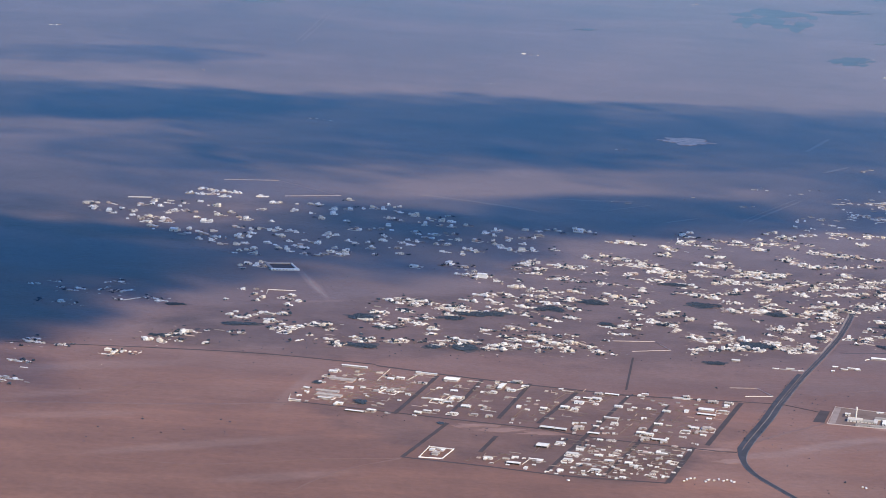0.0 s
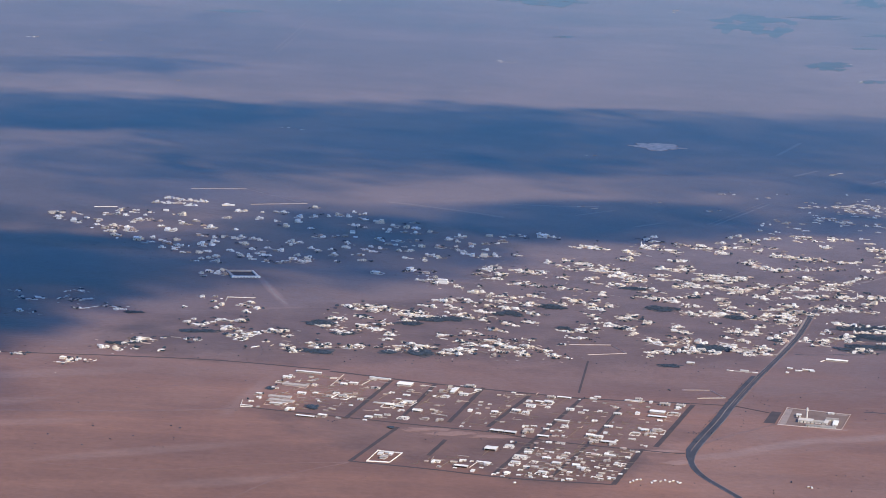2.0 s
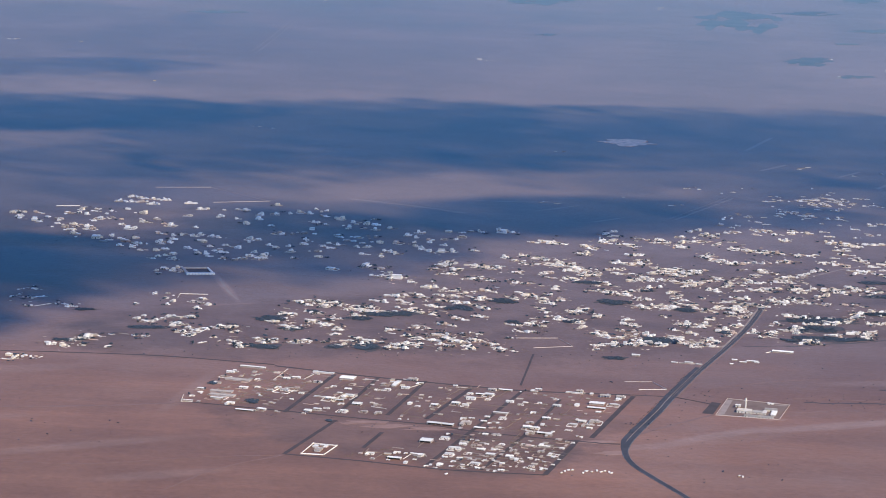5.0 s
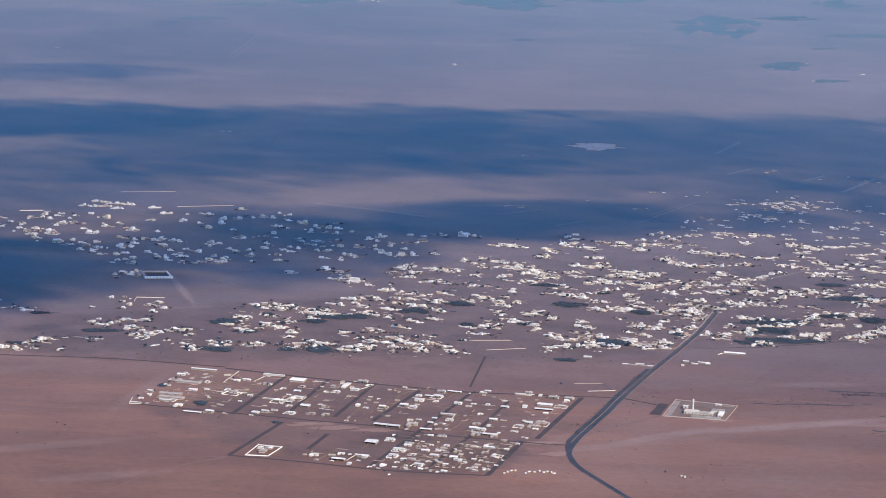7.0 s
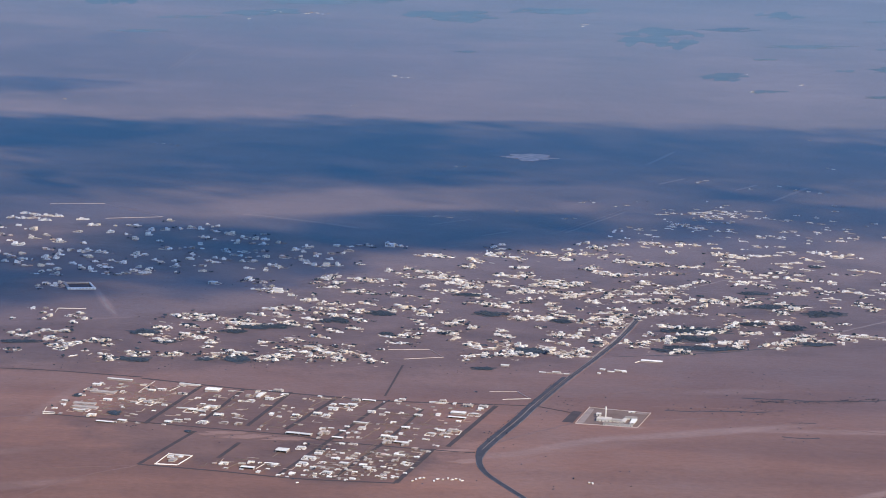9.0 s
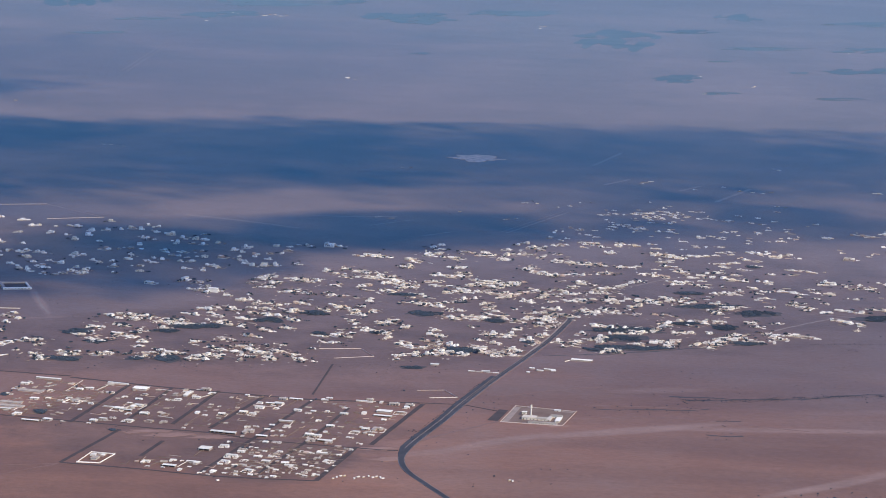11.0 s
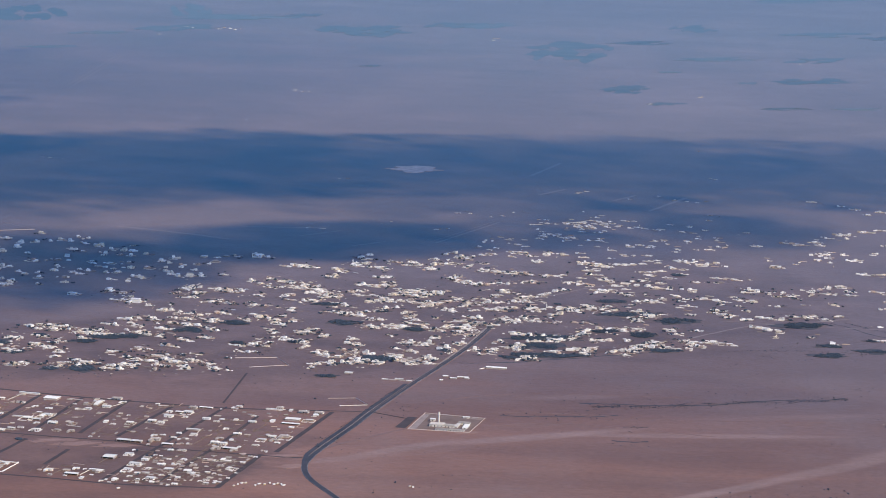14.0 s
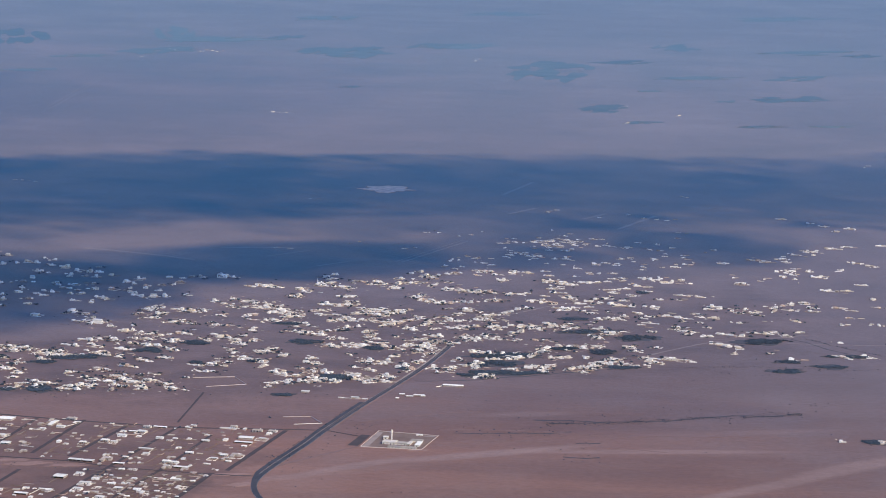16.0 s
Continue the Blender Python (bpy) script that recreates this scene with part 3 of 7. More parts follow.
CORNERS = np.array([(x, y, z) for x in (0, 1) for y in (0, 1) for z in (0, 1)], float)
SIDES = np.array([(0, 1, 3, 2), (4, 6, 7, 5), (0, 4, 5, 1), (2, 3, 7, 6), (0, 2, 6, 4), (1, 5, 7, 3)])


def joined_boxes(name, pieces, materials):
    """One mesh out of many turned boxes: (pose, dims, material)."""
    vs, fs, ms = [], [], []
    for k, (m, d, mat) in enumerate(pieces):
        d = np.array(d)
        p = d[[0, 2, 4]] + CORNERS * (d[[1, 3, 5]] - d[[0, 2, 4]])
        vs.append(p @ m[:3, :3].T + m[:3, 3])
        fs.append(SIDES + 8 * k)
        ms += [mat] * 6
    me = bpy.data.meshes.new(name)
    me.from_pydata(np.concatenate(vs).tolist(), [], np.concatenate(fs).tolist())
    for m in materials:
        me.materials.append(m)
    me.polygons.foreach_set("material_index", ms)
    return new(name, me)


def yard_proto(kind):
    rng = random.Random(kind)
    t, h, d = 0.03, 0.08, rng.uniform(0.9, 1.3)
    gap = rng.uniform(-0.3, 0.2)
    return mesh_object("courtyard_wall", boxes((-0.5, gap, -d / 2, -d / 2 + t, -0.1, h), (gap + 0.16, 0.5, -d / 2, -d / 2 + t, -0.1, h), (-0.5, 0.5, d / 2 - t, d / 2, -0.1, h),
                                               (-0.5, -0.5 + t, -d / 2 + t, d / 2 - t, -0.1, h), (0.5 - t, 0.5, -d / 2 + t, d / 2 - t, -0.1, h)), (M_WHITE, M_GREY, M_CREAM)[kind % 3])


HOUSE_LABELS = ["low flat-roofed white house with a parapet", "white house with a lower front wing", "cream house with a projecting porch", "white house beside a lower annex",
                "low cream house with a pale flat roof", "unfinished grey block house with a wing", "dusty pink house with a projecting porch", "white house with stair room and annex"]
PLOT_LABELS = ["low pale house under a flat roof slab", "low L-shaped pale house with a wing", "low house behind a walled front yard", "low pale house with a veranda on posts"]
PROTOS = {}


def place(key, make, m, **tags):
    """The first of a kind is the thing itself, the others are copies."""
    if key in PROTOS:
        ob = copy_thing(PROTOS[key], m)
    else:
        ob = PROTOS[key] = make()
        ob.matrix_basis = m
    # a copy keeps its own size in m, so the first one's scale is taken out
    ob.matrix_basis = m
    return tagged(ob, **tags)


def house_pose(rng, x, y, w, turn, deep, tall=1.0, jitter=8):
    a = radians(turn + rng.gauss(0, jitter) + rng.choice((0, 0, 0, 0, 90)))
    s = min(max(w, 0.8), 4.2)
    return a, s, Matrix.LocRotScale((x, y, 0), Euler((0, 0, a)), (s, s * deep * rng.uniform(0.85, 1.25), tall * s * rng.uniform(0.85, 1.25)))


KINDS = (0, 0, 1, 1, 2, 3, 4, 4, 5, 6, 7, 7, 8, 9, 10, 11, 12, 13, 14, 15)


def settle(rows, group, turn, windows=False, seed=1, yards=0.28, deep=0.95, tall=0.78):
    """Houses near enough to be told apart, each a thing of its own."""
    rng = random.Random(seed)
    for x, y, w in rows:
        kind = rng.choice(KINDS)
        a, s, m = house_pose(rng, x, y, w * 1.12 if windows else 0.45 + 0.68 * w, turn, deep, tall, 3 if windows else 8)
        place(("house", kind, windows), lambda: house_proto(kind, windows), m, label=(PLOT_LABELS if windows else HOUSE_LABELS)[kind % (4 if windows else 8)], category="house", group=group)
        if rng.random() < yards:
            k = rng.randrange(4)
            ys = s * rng.uniform(1.3, 1.9)
            off = Matrix.Rotation(a, 4, "Z") @ Vector((rng.uniform(-0.3, 0.3) * s, -s * 0.5, 0))
            place(("yard", k), lambda: yard_proto(k), Matrix.LocRotScale((x + off.x, y + off.y, 0), Euler((0, 0, a)), (ys, ys, s * 1.1)),
                  label="low rendered wall round a house yard", category="wall", group="courtyard walls")


def far_quarter(name, rows, label, turn, seed, yards=0.28, deep=0.95, tall=1.0, main=True, sheds=(2, 3, 4, 5, 6, 8)):
    """A quarter of far houses as one mesh."""
    rng = random.Random(seed)
    pieces = []
    for x, y, w in rows:
        kind = rng.choice(KINDS)
        a, s, m = house_pose(rng, x, y, w if tall > 1 else 0.45 + 0.66 * w, turn, deep, tall)
        m = np.array(m)
        if main:
            pieces += [(m, d, mat) for _, _, mat, dims in house_plan(kind) for d in dims]
        reach = {-1: -0.5, 1: 0.5}
        for _ in range(rng.choice((0, 1, 2, 2, 3, 4) if tall < 1 else (0, 0, 1, 1))):  # rooms built on in a row
            side, w2, d2, h2, back = rng.choice((-1, 1)), rng.uniform(0.25, 0.75), rng.uniform(0.25, 0.6), rng.uniform(0.12, 0.22), rng.uniform(-0.2, 0.2)
            x0 = reach[side] + side * 0.01
            x0, x1 = min(x0, x0 + side * w2), max(x0, x0 + side * w2)
            reach[side] = x1 if side > 0 else x0
            wall2 = rng.choice((0, 0, 1, 1, 2, 3))
            pieces += [(m, (x0, x1, back - d2 / 2, back + d2 / 2, -0.1, h2), wall2), (m, (x0 - 0.005, x1 + 0.005, back - d2 / 2 - 0.02, back + d2 / 2 + 0.02, h2 + 0.002, h2 + 0.03), rng.choice((4, 4, 5)))]
        for _ in range(rng.choice(sheds)):  # outbuildings
            k2, s2 = rng.choice(KINDS), s * rng.uniform(0.2, 0.55)
            along, across, row = rng.uniform(-1.9, 1.9), rng.gauss(0, 0.75), radians(-30 + rng.gauss(0, 9))  # strung out along the lanes
            px, py = s * (along * math.cos(row) - across * math.sin(row)), s * (along * math.sin(row) + across * math.cos(row)) * 1.3
            m2 = np.array(Matrix.LocRotScale((x + px, y + py, 0), Euler((0, 0, radians(turn + rng.gauss(0, 6) + rng.choice((0, 0, 90))))), (s2 * rng.uniform(0.9, 2.2), s2 * rng.uniform(0.9, 1.6), s2 * rng.uniform(0.9, 1.6))))
            pieces += [(m2, d, mat) for _, _, mat, dims in house_plan(k2)[:3] for d in dims]
        if rng.random() < yards:
            ys, t = s * rng.uniform(1.3, 2.0), 0.03
            off = Matrix.Rotation(a, 4, "Z") @ Vector((rng.uniform(-0.4, 0.4) * s, -s * 0.5, 0))
            m = np.array(Matrix.LocRotScale((x + off.x, y + off.y, 0), Euler((0, 0, a)), (ys, ys, s)))
            wall = rng.choice((0, 1, 2))
            pieces += [(m, d, wall) for d in ((-0.5, 0.5, -0.5, -0.5 + t, -0.1, 0.07), (-0.5, 0.5, 0.5 - t, 0.5, -0.1, 0.07), (-0.5, -0.5 + t, -0.47, 0.47, -0.1, 0.07), (0.5 - t, 0.5, -0.47, 0.47, -0.1, 0.07))]
        if tall < 1 and rng.random() < 0.45:  # a long lane wall
            ln, wall = rng.uniform(1.8, 4.5), rng.choice((0, 1, 2, 2, 3))
            m = np.array(Matrix.Translation((x + rng.gauss(0, 2.5), y + rng.gauss(0, 5), 0)) @ Matrix.Rotation(radians(turn + rng.gauss(0, 6) + rng.choice((0, 0, 0, 90))), 4, "Z"))
            pieces.append((m, (0, ln, -0.06, 0.06, -0.1, rng.uniform(0.25, 0.4)), wall))
    tagged(joined_boxes(name, pieces, FAR_WALLS), label, "houses", kind="stuff")


VILLAGE_WEST = [
    (-186.5, 1447.8, 4.1), (-185.2, 1454.2, 2.4), (-180.9, 1451.6, 3), (-175.2, 1453.3, 3), (-181.4, 1439.6, 2.9), (-171.7, 1427, 4.1), (-168.7, 1422.2, 2.3), (-159.6, 1434.6, 2.9),
    (-159, 1419.4, 2.3), (-153.1, 1408, 4.6), (-158.7, 1456.4, 3), (-153.1, 1470.2, 2.4), (-148, 1453.7, 3), (-146.6, 1466.1, 2.4), (-149.9, 1418.4, 2.3), (-139.8, 1442.5, 3.5),
    (-137.1, 1469.1, 2.4), (-134.1, 1446.2, 1.8), (-129.4, 1477.5, 2.4), (-119.5, 1464.5, 4.2), (-117, 1435.9, 3.5), (-110.3, 1447.5, 4.7), (-101.1, 1429.2, 4.1), (-142.5, 1414.9, 3.5),
    (-139.1, 1406.6, 4), (-133.4, 1379.2, 7.3), (-126.7, 1386.5, 2.8), (-126, 1374.3, 2.2), (-121.9, 1411.7, 4.6), (-118.7, 1416.4, 2.3), (-121.8, 1380.8, 2.3), (-117.5, 1373.2, 3.4),
]
VILLAGE_ROWS = [
    (-134.4, 1522, 2.8), (-131.8, 1520.7, 2.8), (-128.4, 1517.5, 2.8), (-125.1, 1516.4, 2.8), (-121.9, 1515.3, 2.8), (-118.9, 1516.2, 2.8), (-115.7, 1515.1, 2.8), (-112.5, 1514, 2.8),
    (-138.5, 1503.7, 2.8), (-136.1, 1504.4, 2.8), (-132.9, 1503.3, 2.8), (-130, 1504.3, 2.8), (-127, 1505.2, 2.8), (-123.8, 1504.1, 2.8), (-120.2, 1499, 3.7), (-104.9, 1514.3, 4.3),
    (-101.1, 1507, 2.5), (-52.5, 1516, 2.5), (-91.9, 1489.2, 3.6), (-88.3, 1490.3, 2.4), (-78.5, 1467, 4.2), (-70.1, 1461.7, 1.8), (-72.4, 1493.1, 1.8), (-67.8, 1492.5, 3.6),
    (-58.7, 1479.1, 3.6), (-58.1, 1461.4, 4.2), (-50.5, 1483.6, 3), (-63.7, 1444.2, 4.1), (-50.9, 1442.2, 2.4), (-115.1, 1384.5, 2.3), (-118.7, 1358.9, 3.3), (-112.9, 1357.1, 3.3),
]
VILLAGE_MIDDLE = [
    (-111.9, 1367.8, 2.2), (-105.3, 1401.9, 2.9), (-96.5, 1397.1, 2.8), (-101.3, 1374.3, 4.5), (-95.7, 1374.2, 3.9), (-100.1, 1348.8, 3.9), (-91.1, 1341.2, 2.7), (-97.6, 1332.7, 2.2),
    (-89.3, 1328.4, 2.2), (-92.6, 1400.1, 2.9), (-86, 1359.6, 3.9), (-87.4, 1399.8, 2.3), (-88, 1425.5, 1.7), (-83.5, 1404.6, 2.3), (-80, 1380.5, 3.9), (-75, 1345.7, 3.3),
    (-79.7, 1346.1, 3.8), (-75.5, 1367.8, 2.2), (-73.7, 1396.6, 2.8), (-69.8, 1359.1, 3.3), (-66.7, 1351.4, 2.8), (-61.5, 1366.6, 3.9), (-57.9, 1395.7, 4), (-53.6, 1395.2, 2.3),
    (-56.4, 1335.9, 3.8), (-60.2, 1331.6, 3.8), (-48.4, 1338.2, 3.8), (-47.6, 1346.7, 2.7), (-53.9, 1346.6, 2.2), (-43.8, 1375, 2.2), (-46.6, 1352, 2.8), (-44.2, 1417.9, 4),
]
VILLAGE_EAST = [
    (-37.8, 1418, 1.7), (-32.2, 1421.5, 3.5), (-28.6, 1435.6, 2.9), (-39, 1493.2, 3), (-32.7, 1489.1, 3.6), (-24.8, 1501.7, 2.4), (-23.9, 1481.7, 2.4), (-27.3, 1459, 3),
    (-15.5, 1476.3, 4.2), (-8.5, 1466.5, 3), (-10, 1448.7, 3), (-1.5, 1460.9, 3.6), (3, 1460.3, 3.6), (4, 1445.2, 2.4), (-13.1, 1414.2, 2.3), (-9.3, 1404.4, 2.9),
    (-13, 1390.8, 3.4), (-4.5, 1416.7, 2.3), (2.1, 1388.1, 2.8), (7.4, 1402, 4.6), (16, 1404.5, 4), (16.6, 1371.4, 2.8), (10.8, 1378.4, 2.2), (9.9, 1361, 2.2),
    (-0.1, 1366.7, 2.2), (-15.9, 1379.5, 2.8), (-20.4, 1383.5, 2.3), (-22.4, 1367.3, 3.3), (-20.3, 1351, 3.9), (-30.5, 1387.6, 2.8), (-29.1, 1400.5, 2.3), (-36.5, 1378.9, 2.2),
]
VILLAGE_EDGE = [
    (-34.8, 1363.8, 2.2), (21.3, 1429.7, 4.1), (27, 1440.7, 3.5), (25.8, 1423.6, 2.9), (32.2, 1418.2, 2.9), (40.3, 1422.3, 1.7), (49, 1434.1, 3.5), (53.5, 1452.2, 3.5),
    (59.4, 1452.1, 1.8), (70.8, 1457.3, 4.7), (75.8, 1455, 1.8), (29, 1387, 4), (33, 1381.2, 2.8), (39, 1382.9, 5.6), (44.6, 1387.9, 2.8), (3.8, 1331.3, 4.9),
    (10.7, 1325.1, 3.8), (19.3, 1300.7, 5.3), (25.5, 1291.6, 2.6), (34.1, 1278.8, 3.7), (38, 1281.3, 2.1), (7.2, 1305.2, 2.1), (-91, 1299, 2.7), (-86.5, 1294, 3.2),
    (-82.5, 1293.5, 2.6), (-93.5, 1292.1, 2.1), (10.5, 1303, 2.7), (-81.9, 1234.1, 2), (-87.4, 1232.7, 1.5), (-93, 1207.6, 1.2), (-77.6, 1215.6, 2),
]
OLD_TOWN_NORTH = [
    (-22.2, 1228.3, 3.5), (-18.2, 1233.5, 2.5), (-13.5, 1231.9, 3.5), (-18.1, 1221.1, 3), (-10.6, 1221.6, 3.5), (-5.9, 1231.1, 2.5), (0.9, 1216.3, 3), (5.9, 1216.1, 4),
    (9.4, 1223.9, 2.5), (-28.1, 1199.6, 3.4), (-31.3, 1179.1, 2.9), (-13.5, 1203.2, 2), (-13.8, 1184.7, 3.4), (-8.7, 1178.2, 3.9), (-22.6, 1167.2, 3.8), (-25.7, 1171.5, 2.9),
    (5.1, 1199.9, 2.5), (-2.3, 1169.6, 3.4), (-3.1, 1158.2, 2.4), (-24.4, 1199.2, 2), (-6.7, 1189, 2.4), (14.1, 1237.6, 3), (19.4, 1253.1, 3.6), (23.9, 1258.6, 2.6),
    (31.7, 1254.8, 3.1),
]
OLD_TOWN_MIDDLE = [
    (39.4, 1246.8, 3.1), (24.3, 1234.5, 3.5), (28.2, 1223.1, 4), (32.1, 1214.6, 3.5), (37, 1232.2, 3.5), (47.1, 1245.9, 3.6), (45.8, 1259.9, 3.1), (58.7, 1253.1, 2.6),
    (74.2, 1258.5, 2.6), (79.7, 1270, 3.6), (45.9, 1273, 2.6), (61.6, 1280.1, 2.1), (37.1, 1211.8, 2), (58.4, 1233.4, 3), (62.2, 1231.6, 2), (47, 1206.2, 2.5),
    (50.7, 1203.2, 2), (58.2, 1213, 3), (14.7, 1214.3, 3), (11, 1212, 2.5), (52.2, 1243, 3.1),
]
OLD_TOWN_SOUTH = [
    (42.1, 1190.6, 3.4), (73.2, 1195.6, 3.4), (80.2, 1199.9, 3.9), (80.9, 1183.3, 2.4), (19.2, 1172.3, 2.9), (22.8, 1173.1, 1.9), (31.2, 1182.8, 3.4), (34.8, 1179.8, 2.4),
    (27.8, 1161.8, 2.4), (31.9, 1156.6, 3.3), (40.9, 1166.2, 2.9), (38.6, 1153.3, 4.3), (44.5, 1158.4, 2.9), (49.2, 1152.2, 3.8), (44.5, 1143.8, 2.8), (55.2, 1157.3, 3.3),
    (53.9, 1144.9, 2.8), (63.4, 1149.5, 2.4), (66.8, 1141.9, 2.8), (-14.1, 1139.7, 3.3), (-19.7, 1135.9, 2.3), (3.4, 1143.8, 2.8), (6.7, 1149.4, 3.3), (11.5, 1145.7, 3.3),
    (9.4, 1138, 2.3), (20, 1134.5, 2.8),
]
OLD_TOWN_WEST = [
    (23.4, 1140.1, 3.3), (28, 1144.8, 3.3), (32.1, 1140.9, 2.3), (27.5, 1133.9, 2.8), (-30.3, 1137, 3.3), (-34, 1139.8, 2.3), (-39.8, 1122.9, 3.2), (-45.2, 1133.5, 2.8),
    (-42, 1127.1, 2.3), (-65.1, 1214.6, 3.5), (-65.3, 1202.3, 3), (-61.6, 1211.4, 3), (-69.2, 1219.1, 2), (-65.5, 1225.6, 3), (-88.5, 1172.8, 3.4), (-86.3, 1179.8, 2.4),
    (-82.6, 1167.8, 3.8), (-80.2, 1172.3, 1.9), (-74.9, 1180, 4.8), (-77.7, 1174.2, 2.9), (-66.4, 1182.2, 3.4), (-71.8, 1160.3, 2.9), (-69.1, 1164.7, 3.3), (-65, 1158.2, 2.9),
    (-66.5, 1149.1, 3.3), (-61.9, 1142.8, 3.8), (-60.4, 1151.8, 2.8), (-57.7, 1156.2, 3.3), (-54.4, 1159.5, 2.4), (-51.9, 1165.1, 3.3),
]
WEST_FRINGE = [
    (-47.5, 1163.7, 2.4), (-44.5, 1154.4, 2.8), (-56.4, 1127.3, 2.8), (-51.5, 1139.2, 2.8), (-108.9, 1120.8, 3.2), (-105.5, 1125.2, 3.2), (-102.3, 1133.2, 3.3), (-99.3, 1131.4, 2.3),
    (-94.1, 1136.3, 1.4), (-85.2, 1136, 3.3), (-81.2, 1135.8, 2.3), (-116.9, 1111.8, 3.7), (-110.5, 1107.5, 3.2), (-102.9, 1110.4, 1.8), (-92.7, 1110.5, 3.2), (-125.8, 1080.1, 2.2),
    (-122.9, 1083, 2.7), (-2, 1130.6, 2.3),
]
FAR_WEST = [
    (-160.7, 1092.1, 2.7), (-156.9, 1091.1, 2.2), (-148.4, 1089.2, 1.8), (-161.5, 1055.7, 3), (-157.2, 1056, 2.2), (-159.2, 1025.5, 2.9), (-155, 1022.8, 2.9), (-159.4, 1020.5, 1.7),
]
TOWN_UPPER = [
    (86.8, 1377.4, 3.9), (90, 1371.5, 2.8), (97.6, 1366.9, 3.9), (95, 1429, 6.4), (97.8, 1357, 3.3), (101.3, 1354.6, 3.3), (102.2, 1343.5, 3.8), (107, 1346.4, 4.4),
    (102.6, 1321.3, 3.8), (109.9, 1331.1, 3.8), (79.2, 1356.8, 2.8), (56, 1391.1, 3.4), (55.6, 1345.4, 3.8), (59.7, 1341.6, 2.7), (63.7, 1337.9, 3.3), (67.2, 1346.9, 3.3),
    (48.7, 1333.8, 2.7), (45.9, 1320.3, 2.7), (55.3, 1307.2, 3.7), (61.9, 1305.9, 3.2), (75.9, 1331.5, 2.7),
]
TOWN_UPPER_MIDDLE = [
    (75.2, 1301.7, 2.1), (41.8, 1341.7, 3.3), (37, 1330.6, 2.7), (125.3, 1465.7, 4.2), (128.5, 1459.1, 3), (122.1, 1434.9, 2.9), (126.9, 1441.8, 4.1), (129.9, 1431.7, 2.9),
    (111.4, 1392.8, 2.8), (116.8, 1415.4, 2.9), (107.9, 1397, 1.7), (142.3, 1451.8, 4.1), (136.2, 1426.3, 2.3), (152.7, 1453, 2.4), (156.5, 1444.8, 2.9), (161.5, 1433.5, 3.5),
    (165.6, 1466.1, 3.6), (170.3, 1450.6, 3), (178.5, 1477.4, 3.6), (182.3, 1469, 3), (191.5, 1456.7, 2.4), (219.4, 1466.6, 3), (228.3, 1503.6, 1.8), (137.3, 1398.3, 5.1),
    (125.8, 1371.3, 4.5), (134.1, 1370.2, 4.5),
]
TOWN_HEART = [
    (139, 1371.5, 2.8), (146.2, 1363.6, 2.8), (121.9, 1352.1, 2.8), (124.1, 1341.3, 3.8), (129.7, 1322.3, 3.2), (133, 1327.9, 2.7), (137.2, 1333.7, 3.8), (142.2, 1346.2, 3.3),
    (148.2, 1352.7, 3.9), (152.8, 1358.8, 3.9), (153.5, 1342.8, 4.4), (157, 1351.8, 3.3), (162.5, 1358.1, 3.9), (165.3, 1352.4, 3.3), (168.7, 1329.5, 3.8), (173.2, 1337, 2.7),
    (159.3, 1320.8, 3.8), (152.8, 1323.7, 2.7), (154.5, 1311.8, 2.1), (137.5, 1298.3, 2.7), (126, 1283.4, 3.1), (122.9, 1284.1, 2.6), (117, 1287, 3.7), (113.9, 1304.3, 2.1),
    (171.8, 1401, 3.4),
]
TOWN_NORTH_EAST = [
    (175.7, 1396.9, 4), (178.1, 1389, 2.8), (190.6, 1432.7, 2.9), (194.8, 1430.3, 4.1), (200.4, 1428.3, 4.1), (204.6, 1424.1, 2.9), (210.3, 1425.7, 2.3), (214, 1395.5, 2.8),
    (186.2, 1387.9, 3.4), (190.2, 1385.6, 4), (196.6, 1392.4, 2.8), (221.4, 1421.8, 2.3), (230.7, 1426.1, 1.7), (244.7, 1466.4, 4.8), (252, 1464.7, 4.8), (255.9, 1458.5, 3),
    (245.8, 1430.3, 3.5), (237.6, 1402, 4.6), (243.9, 1393.5, 2.8), (247.3, 1379.4, 3.4), (252.3, 1414.6, 2.9), (197.6, 1362.7, 3.3), (188.1, 1337.7, 3.3), (183, 1328.6, 3.8),
    (178.7, 1325.9, 3.2), (207.3, 1350.8, 3.9), (220, 1363.9, 3.3),
]
TOWN_EAST = [
    (224.2, 1373.2, 2.8), (228.8, 1377.7, 2.8), (208.4, 1336.8, 2.7), (190.6, 1310.6, 4.3), (196.5, 1315.2, 2.7), (207.4, 1316.5, 2.7), (222.3, 1317.3, 3.8), (227.6, 1317.2, 3.2),
    (235.9, 1328.5, 3.3), (205.2, 1287.6, 3.7), (219.3, 1282.5, 2.6), (217.5, 1301.1, 3.2), (147.7, 1293.5, 3.2), (150.9, 1284, 3.7), (148.3, 1267.4, 2.6), (143.6, 1256.3, 3.6),
    (132.7, 1254.9, 3.1), (161.1, 1250.9, 3.1), (165.8, 1257.6, 2.6),
]
TOWN_CROSSING = [
    (175.1, 1275.6, 3.7), (180, 1285.6, 3.2), (179.7, 1269.6, 3.6), (176.7, 1253.4, 3.1), (172.3, 1248.1, 3.6), (175.3, 1239.2, 3), (187.4, 1268.7, 3.1), (194.5, 1283.4, 3.7),
    (102.7, 1234.9, 3), (105.6, 1242.5, 2), (111.1, 1226.1, 3.5), (123.4, 1221, 3), (121.4, 1210, 3.5), (125.1, 1205.6, 2), (118, 1193.5, 2.4), (107.7, 1184.7, 3.4),
    (111.1, 1180.5, 2.9), (113.8, 1176.1, 2.4), (123, 1173.3, 2.4),
]
